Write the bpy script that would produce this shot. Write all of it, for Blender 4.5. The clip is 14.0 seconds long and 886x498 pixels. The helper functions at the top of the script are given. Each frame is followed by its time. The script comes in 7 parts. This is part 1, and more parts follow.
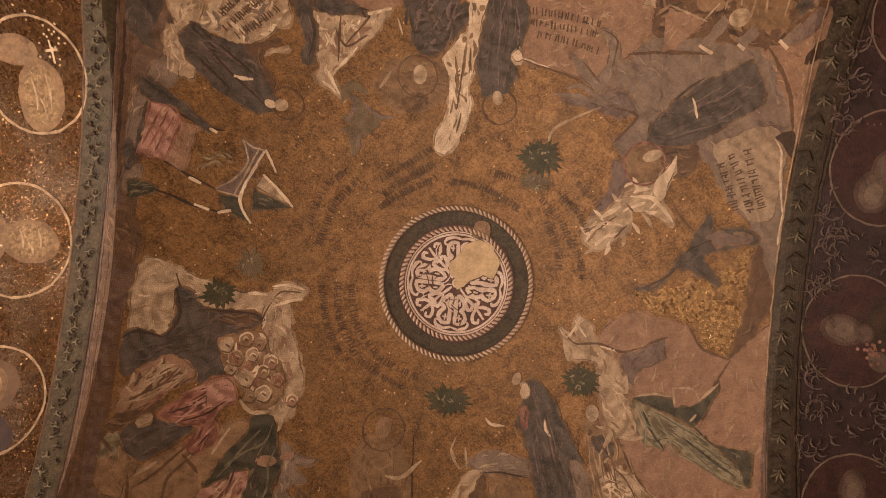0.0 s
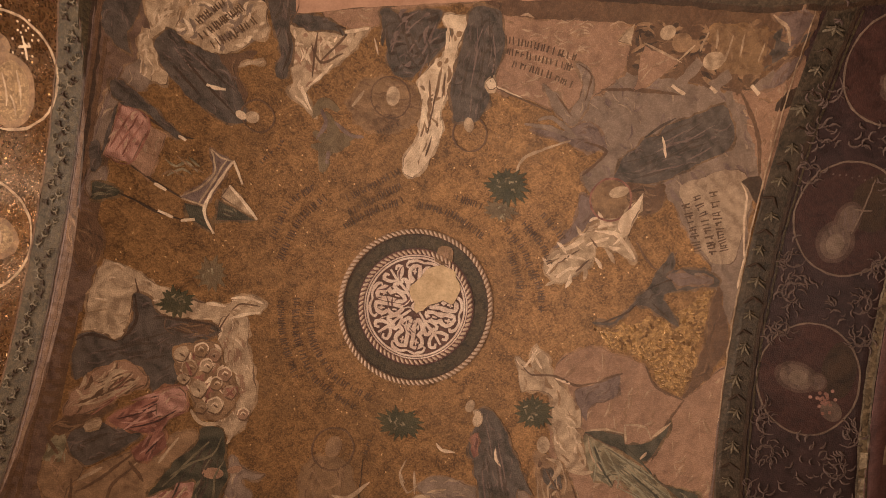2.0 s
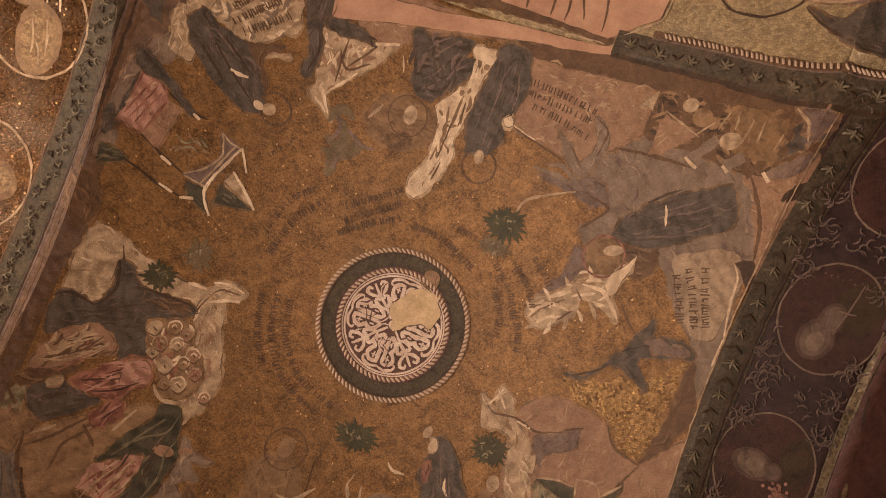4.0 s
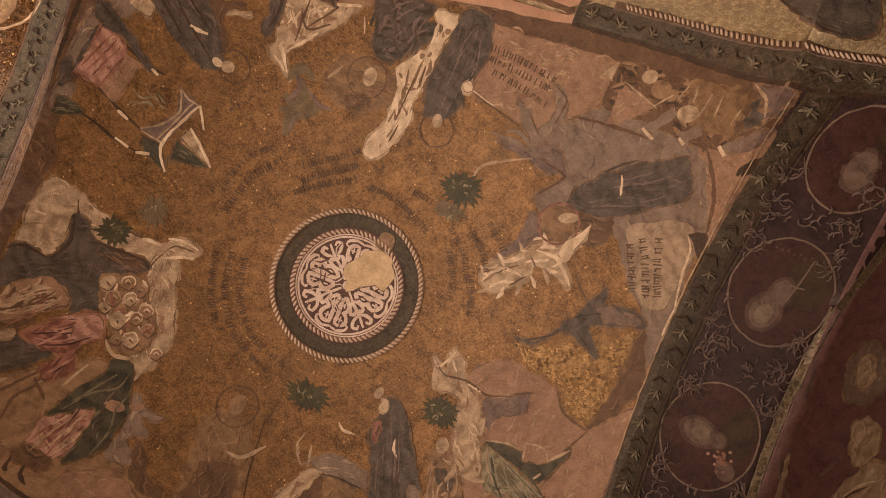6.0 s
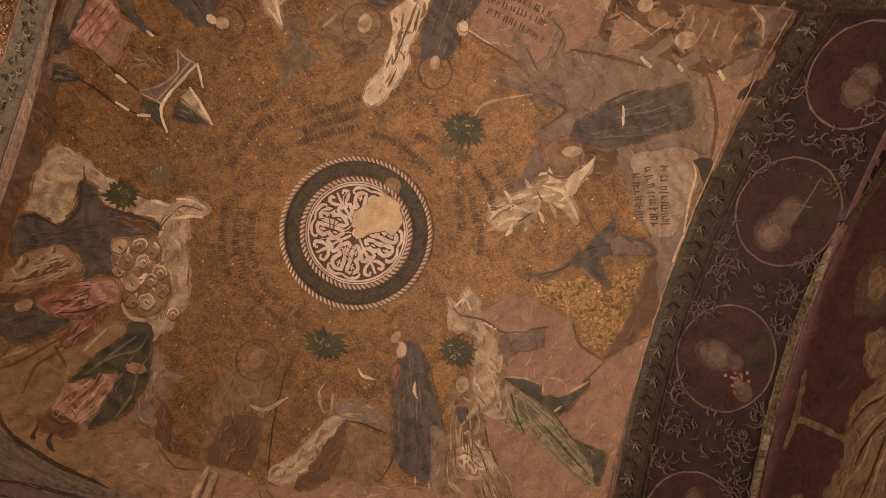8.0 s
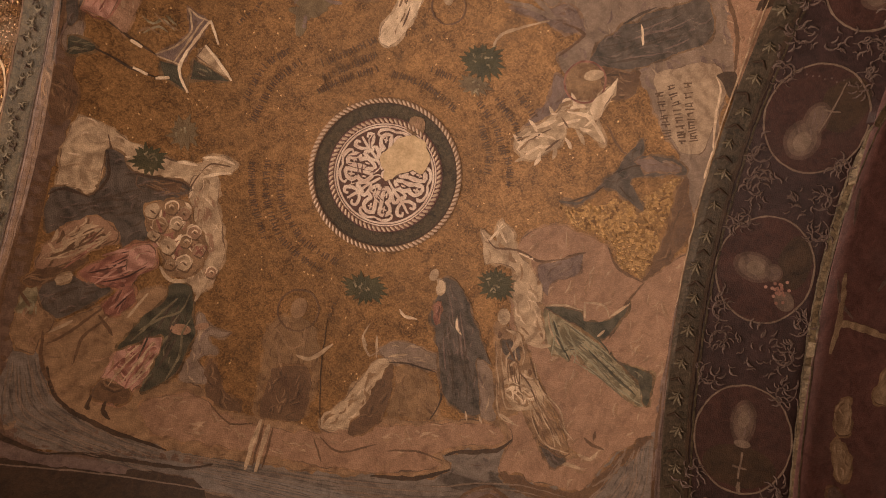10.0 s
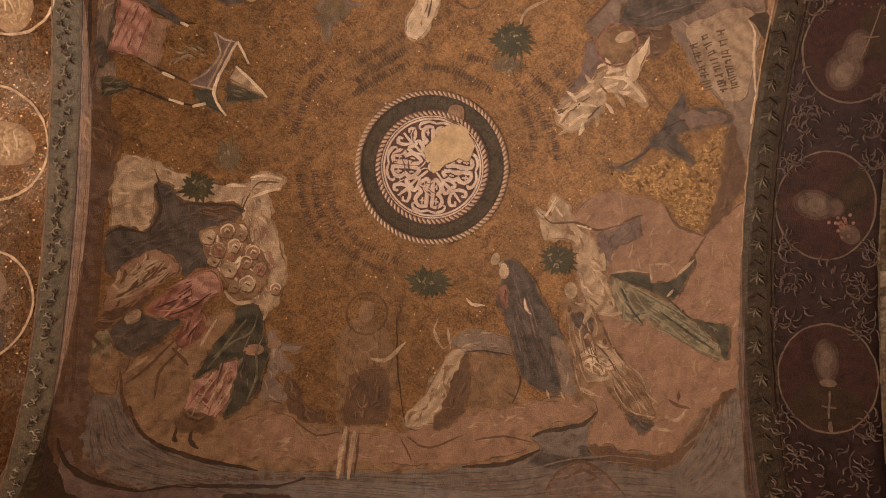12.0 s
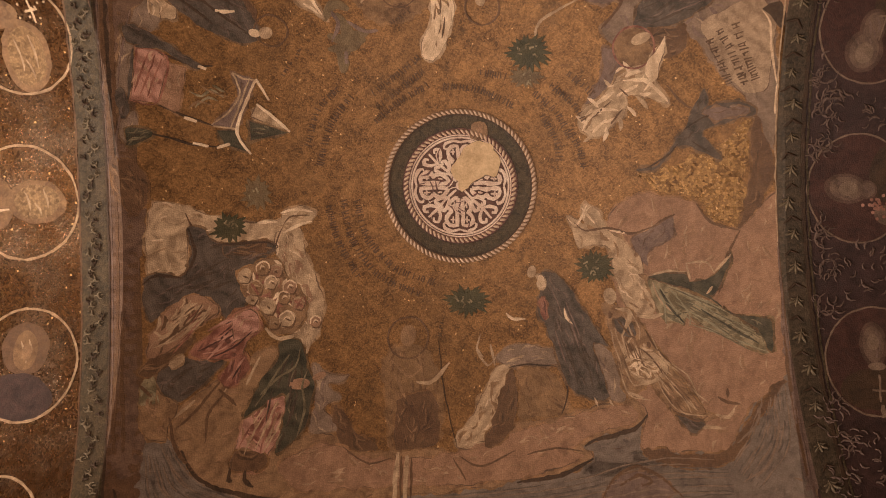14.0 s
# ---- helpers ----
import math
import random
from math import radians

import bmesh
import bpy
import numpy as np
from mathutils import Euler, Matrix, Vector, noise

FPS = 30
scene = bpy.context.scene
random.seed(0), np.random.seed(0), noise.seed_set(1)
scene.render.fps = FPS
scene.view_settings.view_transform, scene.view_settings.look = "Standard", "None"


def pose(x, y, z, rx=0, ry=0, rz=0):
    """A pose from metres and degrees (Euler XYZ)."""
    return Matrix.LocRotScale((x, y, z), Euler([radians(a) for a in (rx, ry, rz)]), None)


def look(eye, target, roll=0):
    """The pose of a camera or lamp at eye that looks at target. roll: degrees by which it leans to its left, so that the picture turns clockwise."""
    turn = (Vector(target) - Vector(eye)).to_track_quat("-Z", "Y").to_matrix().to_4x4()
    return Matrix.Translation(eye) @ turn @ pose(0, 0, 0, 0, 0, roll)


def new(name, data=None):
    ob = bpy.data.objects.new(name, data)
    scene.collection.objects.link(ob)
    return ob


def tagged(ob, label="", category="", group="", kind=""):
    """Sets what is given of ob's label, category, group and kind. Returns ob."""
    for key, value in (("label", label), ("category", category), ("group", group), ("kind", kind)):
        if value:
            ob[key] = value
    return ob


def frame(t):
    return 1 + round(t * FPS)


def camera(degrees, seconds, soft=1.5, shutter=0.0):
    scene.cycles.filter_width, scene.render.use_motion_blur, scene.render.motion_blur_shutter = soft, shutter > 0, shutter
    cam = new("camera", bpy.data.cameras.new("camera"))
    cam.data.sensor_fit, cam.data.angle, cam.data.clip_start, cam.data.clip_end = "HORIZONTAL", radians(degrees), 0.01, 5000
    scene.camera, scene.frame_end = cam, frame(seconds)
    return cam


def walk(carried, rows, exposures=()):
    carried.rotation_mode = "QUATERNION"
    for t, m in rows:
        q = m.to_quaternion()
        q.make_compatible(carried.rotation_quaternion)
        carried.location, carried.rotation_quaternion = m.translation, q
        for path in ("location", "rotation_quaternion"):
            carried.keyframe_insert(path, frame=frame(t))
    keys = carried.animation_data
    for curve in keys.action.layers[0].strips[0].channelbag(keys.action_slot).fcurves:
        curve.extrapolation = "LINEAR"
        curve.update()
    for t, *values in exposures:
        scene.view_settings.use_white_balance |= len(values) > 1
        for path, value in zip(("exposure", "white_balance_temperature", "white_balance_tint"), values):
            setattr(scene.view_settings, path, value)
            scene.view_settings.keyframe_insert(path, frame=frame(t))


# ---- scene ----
cam = camera(34.0, 14.0, soft=1.0)
ROWS = [
    (0.0, 1.1758, -0.1862, 1.5729, -179.16, -8.471, -5.269),
    (0.5, 1.1765, -0.1805, 1.573, -179.114, -8.253, -5.034),
    (1.0, 1.1954, -0.1746, 1.5816, -178.744, -8.052, -5.186),
    (1.5, 1.1852, -0.1736, 1.5826, -178.096, -7.463, -6.752),
    (2.0, 1.1712, -0.1659, 1.5791, -177.598, -6.84, -8.93),
    (2.5, 1.1473, -0.151, 1.5811, -175.87, -6.612, -12.149),
    (2.7, 1.1357, -0.152, 1.5818, -175.711, -6.487, -13.447),
    (4.8, 1.0099, -0.1514, 1.4816, -175.721, -3.699, -21.779),
    (5.0, 0.9983, -0.1562, 1.483, -176.016, -3.383, -22.027),
    (5.5, 1.0015, -0.1692, 1.481, -176.675, -2.976, -21.555),
    (6.0, 0.9731, -0.1897, 1.4633, -177.417, -2.669, -21.03),
    (6.5, 0.9727, -0.194, 1.459, -177.821, -2.602, -20.259),
    (7.0, 0.9591, -0.2, 1.4483, -178.058, -2.667, -19.76),
    (7.5, 0.9393, -0.217, 1.425, -179.223, -2.818, -18.79),
    (8.0, 0.918, -0.2437, 1.4167, 179.608, -2.834, -17.111),
    (8.2, 0.9103, -0.2564, 1.403, 179.152, -2.808, -16.294),
    (10.3, 0.8368, -0.451, 1.4122, 175.165, -3.82, -10.95),
    (10.5, 0.8322, -0.4632, 1.4095, 175.021, -3.851, -10.114),
    (11.0, 0.838, -0.4571, 1.4091, 174.85, -4.307, -7.474),
    (11.5, 0.8337, -0.4633, 1.4125, 174.1, -4.834, -5.618),
    (12.0, 0.84, -0.4697, 1.4248, 173.997, -5.281, -3.245),
    (12.5, 0.843, -0.4821, 1.4246, 174.224, -5.722, -1.134),
    (13.0, 0.8481, -0.4989, 1.4218, 173.788, -6.166, 0.454),
    (13.5, 0.85, -0.5021, 1.4267, 173.678, -6.279, 1.031),
    (14.0, 0.852, -0.5044, 1.4274, 173.982, -6.177, 2.131),
]
walk(cam, [(t, pose(x, y, z, rx, ry, rz)) for t, x, y, z, rx, ry, rz in ROWS])

# ---- world and lights ----
world = bpy.data.worlds.new("world")
scene.world = world
world.use_nodes = True
world.node_tree.nodes["Background"].inputs[0].default_value = (1.0, 0.72, 0.5, 1)
world.node_tree.nodes["Background"].inputs[1].default_value = 0.01


def area_lamp(name, eye, target, size_x, size_y, watts, colour):
    data = bpy.data.lights.new(name, "AREA")
    data.shape, data.size, data.size_y, data.energy, data.color = "RECTANGLE", size_x, size_y, watts, colour
    ob = new(name, data)
    ob.matrix_world = look(eye, target)
    return ob


# the light from the west that the arch's shadow points to, an added fill lamp on the long side, and two added lamps
# high in the long walls for the arch's gold; no opening is seen
area_lamp("window_light", (-6.5, -1.2, 5.1), (0.5, 0.0, 9.9), 1.4, 0.5, 165, (1.0, 0.757, 0.575))
area_lamp("long_side_fill", (-1.5, 2.75, 1.6), (-0.6, -0.8, 9.0), 1.5, 2.2, 452, (1.0, 0.757, 0.59))
area_lamp("arch_gold_fill", (-4.3, 2.75, 6.2), (-1.8, -1.2, 9.2), 0.9, 1.2, 165, (1.0, 0.757, 0.55))
area_lamp("arch_gold_fill", (-3.9, -2.75, 7.3), (-2.2, 1.5, 8.9), 0.7, 0.8, 20, (1.0, 0.757, 0.55))

# ---- the shell's shape ----
RS, APEX = 2.735, 10.1                       # radius of the sail vault, height of its crown
U0, U1, V0, V1 = -1.86, 1.82, -1.80, 1.78    # the four edges of the vault
LW, RW, TW, BW = -2.95, 2.56, -2.6, 2.6      # outer edges of its four arches


def shell(u, v):
    """Height of the ceiling over the plan: a sail vault, carried on as the soffits of its four arches."""
    a, b = min(max(u, U0), U1), min(max(v, V0), V1)
    if u > RW:                               # the next bay's vault
        a = u - RW - 1.85
    return APEX - RS + math.sqrt(max(RS * RS - a * a - b * b, 0.02))


# ---- materials ----
def node_mat(name):
    m = bpy.data.materials.new(name)
    m.use_nodes = True
    nt = m.node_tree
    return m, nt, nt.nodes["Principled BSDF"], nt.nodes, nt.links


def ramp(nodes, stops):
    r = nodes.new("ShaderNodeValToRGB")
    while len(r.color_ramp.elements) < len(stops):
        r.color_ramp.elements.new(0.5)
    for e, (p, c) in zip(r.color_ramp.elements, stops):
        e.position, e.color = p, (*c, 1)
    return r


PALETTE = {}


def mosaic(name, dark, light, scale=95, gold=0.0, rough=0.55, stain=(0.25, 0.2, 0.16), stain_amount=0.4, bump=0.35, contrast=0.55, cloud=1.7, joint_dark=0.72, fold=0.0, turn=0.8, glint=0.0):
    """Small glass or stone cubes: each with its own shade and tilt, over slow stains and lost patches."""
    m, nt, bsdf, nodes, links = node_mat(name)
    PALETTE[m] = (dark, light, stain)
    tc = nodes.new("ShaderNodeTexCoord")
    warp = nodes.new("ShaderNodeTexNoise")
    warp.inputs["Scale"].default_value = 3.0
    mix = nodes.new("ShaderNodeMix")
    mix.data_type = "VECTOR"
    mix.inputs["Factor"].default_value = 0.035
    links.new(tc.outputs["Object"], warp.inputs["Vector"])
    links.new(tc.outputs["Object"], mix.inputs[4])
    links.new(warp.outputs["Color"], mix.inputs[5])
    vor = nodes.new("ShaderNodeTexVoronoi")
    vor.voronoi_dimensions = "2D"
    vor.inputs["Scale"].default_value = scale
    vor.inputs["Randomness"].default_value = 1.0
    links.new(mix.outputs[1], vor.inputs["Vector"])
    edge = nodes.new("ShaderNodeTexVoronoi")
    edge.voronoi_dimensions, edge.feature = "2D", "DISTANCE_TO_EDGE"
    edge.inputs["Scale"].default_value = scale
    edge.inputs["Randomness"].default_value = 1.0
    links.new(mix.outputs[1], edge.inputs["Vector"])
    sep = nodes.new("ShaderNodeSeparateColor")
    links.new(vor.outputs["Color"], sep.inputs[0])
    big = nodes.new("ShaderNodeTexNoise")
    big.inputs["Scale"].default_value = 10.0
    big.inputs["Detail"].default_value = 6.0
    big.inputs["Roughness"].default_value = 0.6
    big.inputs["Distortion"].default_value = 0.8
    links.new(tc.outputs["Object"], big.inputs["Vector"])
    add = nodes.new("ShaderNodeMath")
    add.operation = "MULTIPLY_ADD"
    links.new(sep.outputs[0], add.inputs[0])
    add.inputs[1].default_value = 0.5 * contrast
    half = nodes.new("ShaderNodeMath")
    half.operation = "MULTIPLY_ADD"
    links.new(big.outputs["Fac"], half.inputs[0])
    half.inputs[1].default_value = cloud
    half.inputs[2].default_value = 0.5 - 0.5 * cloud - 0.25 * contrast
    links.new(half.outputs[0], add.inputs[2])
    col = ramp(nodes, [(0.1, dark), (0.95, light)])
    total = add
    if fold:
        # wavering bands of lighter and darker cubes, the folds of the cloth or ledges of the rock
        spin = nodes.new("ShaderNodeMapping")
        spin.inputs["Rotation"].default_value = (0, 0, turn)
        links.new(tc.outputs["Object"], spin.inputs["Vector"])
        wave = nodes.new("ShaderNodeTexWave")
        wave.inputs["Scale"].default_value = 3.0
        wave.inputs["Distortion"].default_value = 14.0
        wave.inputs["Detail"].default_value = 3.0
        wave.inputs["Detail Scale"].default_value = 1.1
        links.new(spin.outputs[0], wave.inputs["Vector"])
        total = nodes.new("ShaderNodeMath")
        total.operation = "MULTIPLY_ADD"
        links.new(wave.outputs["Fac"], total.inputs[0])
        total.inputs[1].default_value = fold
        low = nodes.new("ShaderNodeMath")
        low.operation = "SUBTRACT"
        links.new(add.outputs[0], low.inputs[0])
        low.inputs[1].default_value = 0.5 * fold
        links.new(low.outputs[0], total.inputs[2])
    links.new(total.outputs[0], col.inputs[0])
    # stains and worn patches
    spot = nodes.new("ShaderNodeTexNoise")
    spot.inputs["Scale"].default_value = 2.3
    spot.inputs["Detail"].default_value = 9.0
    spot.inputs["Roughness"].default_value = 0.72
    links.new(tc.outputs["Object"], spot.inputs["Vector"])
    fac = ramp(nodes, [(0.46, (0, 0, 0)), (0.72, (stain_amount,) * 3)])
    links.new(spot.outputs["Fac"], fac.inputs[0])
    over = nodes.new("ShaderNodeMix")
    over.data_type = "RGBA"
    links.new(fac.outputs[0], over.inputs["Factor"])
    links.new(col.outputs[0], over.inputs[6])
    over.inputs[7].default_value = (*stain, 1)
    # mortar joints
    joint = ramp(nodes, [(0.0, (joint_dark, joint_dark * 0.97, joint_dark * 0.94)), (0.12, (1, 1, 1))])
    links.new(edge.outputs["Distance"], joint.inputs[0])
    mul = nodes.new("ShaderNodeMix")
    mul.data_type, mul.blend_type = "RGBA", "MULTIPLY"
    mul.inputs["Factor"].default_value = 1.0
    links.new(over.outputs[2], mul.inputs[6])
    links.new(joint.outputs[0], mul.inputs[7])
    links.new(mul.outputs[2], bsdf.inputs["Base Color"])
    bsdf.inputs["Metallic"].default_value = gold
    rr = nodes.new("ShaderNodeMapRange")
    links.new(sep.outputs[1], rr.inputs[0])
    rr.inputs[3].default_value, rr.inputs[4].default_value = rough - 0.12, rough + 0.15
    links.new(rr.outputs[0], bsdf.inputs["Roughness"])
    if glint:
        # a few cubes are coloured pale gold as painted glints
        few = nodes.new("ShaderNodeMath")
        few.operation = "GREATER_THAN"
        few.inputs[1].default_value = 1.0 - glint
        links.new(sep.outputs[1], few.inputs[0])
        glint_col = nodes.new("ShaderNodeMix")
        glint_col.data_type = "RGBA"
        links.new(few.outputs[0], glint_col.inputs["Factor"])
        links.new(mul.outputs[2], glint_col.inputs[6])
        glint_col.inputs[7].default_value = (0.75, 0.5, 0.24, 1)
        links.new(glint_col.outputs[2], bsdf.inputs["Base Color"])
    # each cube sits at its own height and slant
    h = nodes.new("ShaderNodeMath")
    h.operation = "MULTIPLY_ADD"
    links.new(sep.outputs[2], h.inputs[0])
    h.inputs[1].default_value = 0.8
    links.new(edge.outputs["Distance"], h.inputs[2])
    h2 = nodes.new("ShaderNodeMath")
    h2.operation = "MULTIPLY_ADD"
    links.new(big.outputs["Fac"], h2.inputs[0])
    h2.inputs[1].default_value = 2.5
    links.new(h.outputs[0], h2.inputs[2])
    b = nodes.new("ShaderNodeBump")
    b.inputs["Strength"].default_value = bump
    b.inputs["Distance"].default_value = 0.006
    links.new(h2.outputs[0], b.inputs["Height"])
    links.new(b.outputs[0], bsdf.inputs["Normal"])
    return m


def plaster(name, dark, light, scale=6.0, rough=0.85, bump=0.4):
    """Lime plaster or dressed stone with slow clouds and fine grain."""
    m, nt, bsdf, nodes, links = node_mat(name)
    tc = nodes.new("ShaderNodeTexCoord")
    n1 = nodes.new("ShaderNodeTexNoise")
    n1.inputs["Scale"].default_value = scale
    n1.inputs["Detail"].default_value = 10
    n1.inputs["Roughness"].default_value = 0.7
    n2 = nodes.new("ShaderNodeTexNoise")
    n2.inputs["Scale"].default_value = 90
    n2.inputs["Detail"].default_value = 4
    links.new(tc.outputs["Object"], n1.inputs["Vector"])
    links.new(tc.outputs["Object"], n2.inputs["Vector"])
    s = nodes.new("ShaderNodeMath")
    s.operation = "MULTIPLY_ADD"
    links.new(n2.outputs["Fac"], s.inputs[0])
    s.inputs[1].default_value = 0.3
    links.new(n1.outputs["Fac"], s.inputs[2])
    col = ramp(nodes, [(0.42, dark), (0.85, light)])
    links.new(s.outputs[0], col.inputs[0])
    links.new(col.outputs[0], bsdf.inputs["Base Color"])
    bsdf.inputs["Roughness"].default_value = rough
    b = nodes.new("ShaderNodeBump")
    b.inputs["Strength"].default_value = bump
    b.inputs["Distance"].default_value = 0.01
    links.new(s.outputs[0], b.inputs["Height"])
    links.new(b.outputs[0], bsdf.inputs["Normal"])
    return m


GOLD = mosaic("gold_mosaic", (0.1, 0.05, 0.02), (0.44, 0.235, 0.095), scale=135, gold=0.3, rough=0.44, stain=(0.17, 0.1, 0.05), stain_amount=0.55, bump=0.3, contrast=1.0, cloud=1.35, joint_dark=0.68, glint=0.002)
GOLD_BRIGHT = mosaic("arch_gold_mosaic", (0.042, 0.0175, 0.0056), (0.15, 0.071, 0.024), scale=105, gold=0.75, rough=0.29, bump=0.55, contrast=0.7, cloud=1.1, joint_dark=0.7, glint=0.003)
PALE_GOLD = mosaic("pale_gold_mosaic", (0.2, 0.135, 0.07), (0.56, 0.42, 0.24), scale=70, gold=0.15, rough=0.5, contrast=1.0, cloud=0.9, joint_dark=0.55)
# a dark ground, deepened and made bluer for the shade on that side
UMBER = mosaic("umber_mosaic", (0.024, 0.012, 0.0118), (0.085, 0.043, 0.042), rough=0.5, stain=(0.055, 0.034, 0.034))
DEEP_RED = mosaic("deep_red_mosaic", (0.11, 0.048, 0.044), (0.26, 0.122, 0.108), rough=0.6, stain=(0.2, 0.13, 0.125))
# stone coloured dark to stand for the shadow past the lower edge
SHADE_STONE = plaster("shaded_stone", (0.07, 0.045, 0.03), (0.16, 0.1, 0.07))
WALL = plaster("wall_plaster", (0.22, 0.17, 0.12), (0.38, 0.31, 0.24))
SLATE = mosaic("slate_mosaic", (0.044, 0.034, 0.028), (0.15, 0.115, 0.095), stain=(0.16, 0.11, 0.078), fold=0.35, turn=0.8)
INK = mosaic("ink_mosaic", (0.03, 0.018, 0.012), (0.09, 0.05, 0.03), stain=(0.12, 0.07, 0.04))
DARK_GREEN = mosaic("dark_green_mosaic", (0.03, 0.028, 0.018), (0.1, 0.088, 0.058), stain=(0.13, 0.09, 0.055), fold=0.5, turn=1.2)
BAND_GREEN = mosaic("border_green_mosaic", (0.027, 0.019, 0.01), (0.12, 0.086, 0.046), stain=(0.13, 0.08, 0.045), contrast=1.1, cloud=1.2)
BUSH = mosaic("leaf_mosaic", (0.033, 0.032, 0.015), (0.1, 0.088, 0.043), stain=(0.15, 0.1, 0.05))
TEAL = mosaic("faded_teal_mosaic", (0.11, 0.072, 0.038), (0.25, 0.178, 0.1), stain=(0.25, 0.145, 0.068), stain_amount=0.85)
SAGE = mosaic("sage_mosaic", (0.2, 0.18, 0.11), (0.4, 0.36, 0.25))
CREAM = mosaic("cream_mosaic", (0.55, 0.39, 0.26), (0.95, 0.76, 0.56), stain=(0.5, 0.33, 0.2), fold=0.35, turn=0.3)
BONE = mosaic("bone_mosaic", (0.28, 0.185, 0.115), (0.66, 0.48, 0.32), stain=(0.35, 0.22, 0.13), fold=0.35, turn=-0.5)
TAN = mosaic("tan_mosaic", (0.17, 0.095, 0.05), (0.41, 0.25, 0.14), stain=(0.25, 0.145, 0.08), fold=0.3, turn=2.2)
SALMON = mosaic("salmon_mosaic", (0.22, 0.118, 0.072), (0.45, 0.265, 0.17), stain=(0.34, 0.2, 0.13), fold=0.18, turn=-0.3)
PINK = mosaic("pink_mosaic", (0.3, 0.14, 0.105), (0.55, 0.3, 0.235), stain=(0.4, 0.25, 0.2), fold=0.8, turn=0.9)
RED = mosaic("red_mosaic", (0.17, 0.06, 0.042), (0.38, 0.165, 0.12), stain=(0.3, 0.16, 0.1), fold=0.8, turn=-0.7)
MAUVE = mosaic("mauve_mosaic", (0.12, 0.076, 0.063), (0.27, 0.183, 0.158), stain=(0.2, 0.128, 0.1), fold=0.2, turn=0.1)
GREY_ROCK = mosaic("grey_rock_mosaic", (0.155, 0.104, 0.076), (0.34, 0.243, 0.183), stain=(0.26, 0.173, 0.125), fold=0.18, turn=0.4)
WATER = mosaic("water_mosaic", (0.13, 0.097, 0.082), (0.28, 0.225, 0.19), stain=(0.19, 0.14, 0.112), fold=0.25, turn=1.5)
OLIVE = mosaic("olive_mosaic", (0.15, 0.115, 0.065), (0.37, 0.3, 0.19), stain=(0.22, 0.16, 0.09), fold=0.9, turn=2.3)
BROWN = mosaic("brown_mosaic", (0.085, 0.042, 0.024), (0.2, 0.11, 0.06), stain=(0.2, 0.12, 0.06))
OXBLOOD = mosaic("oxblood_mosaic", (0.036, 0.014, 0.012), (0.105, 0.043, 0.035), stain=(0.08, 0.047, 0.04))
# lit copy of the gold, brighter in colour
LIT_GOLD = mosaic("lit_gold_mosaic", (0.12, 0.06, 0.025), (0.6, 0.36, 0.15), scale=75, gold=0.35, rough=0.34, stain=(0.3, 0.18, 0.09), bump=0.7, contrast=1.3, cloud=1.1, joint_dark=0.6)
FADED = mosaic("faded_brown_mosaic", (0.12, 0.062, 0.03), (0.38, 0.225, 0.115), stain=(0.2, 0.12, 0.06), stain_amount=0.7, fold=0.15, turn=1.6)
OUTLINE = mosaic("contour_mosaic", (0.08, 0.044, 0.028), (0.22, 0.13, 0.08), stain=(0.2, 0.12, 0.07))
LETTER = mosaic("letter_mosaic", (0.058, 0.029, 0.018), (0.17, 0.096, 0.054), stain=(0.2, 0.12, 0.06), stain_amount=0.6)
PLASTER = plaster("patch_plaster", (0.46, 0.31, 0.175), (0.82, 0.62, 0.4), scale=14)
PINK_PLASTER = plaster("pink_plaster", (0.36, 0.19, 0.12), (0.6, 0.36, 0.25), scale=5)
ROPE = mosaic("rope_mosaic", (0.48, 0.33, 0.235), (0.88, 0.68, 0.53), stain=(0.45, 0.28, 0.2))
LATTICE = mosaic("lattice_mosaic", (0.62, 0.43, 0.34), (1.0, 0.84, 0.72), rough=0.4, stain=(0.55, 0.34, 0.25))
CURL = mosaic("dull_rose_mosaic", (0.115, 0.076, 0.066), (0.31, 0.215, 0.183), stain=(0.07, 0.044, 0.036), stain_amount=0.7)
CURL_PALE = mosaic("pale_leaf_mosaic", (0.1, 0.078, 0.05), (0.36, 0.29, 0.2), stain=(0.1, 0.07, 0.045), stain_amount=0.8, contrast=1.2)
RELIC = mosaic("worn_gold_mosaic", (0.14, 0.082, 0.038), (0.43, 0.28, 0.15), scale=70, gold=0.3, rough=0.4, bump=0.7, contrast=1.3, cloud=1.2, stain=(0.3, 0.18, 0.09), joint_dark=0.6)
STRIP_GOLD = mosaic("faded_strip_mosaic", (0.09, 0.062, 0.035), (0.34, 0.25, 0.15), scale=70, gold=0.2, rough=0.45, contrast=1.2, stain=(0.14, 0.09, 0.055))
RED_GROUND = mosaic("red_brown_mosaic", (0.06, 0.025, 0.019), (0.17, 0.075, 0.055), stain=(0.12, 0.065, 0.05))
BAND_DARK = mosaic("dark_border_mosaic", (0.034, 0.025, 0.016), (0.125, 0.09, 0.058), stain=(0.11, 0.07, 0.048), contrast=1.1)


def between(a, b, f):
    """A mosaic whose cubes are mixed from two others."""
    mix = [tuple(x + (y - x) * f for x, y in zip(p, q)) for p, q in zip(PALETTE[a], PALETTE[b])]
    return mosaic(a.name + "_mixed", mix[0], mix[1], stain=mix[2], fold=0.3)


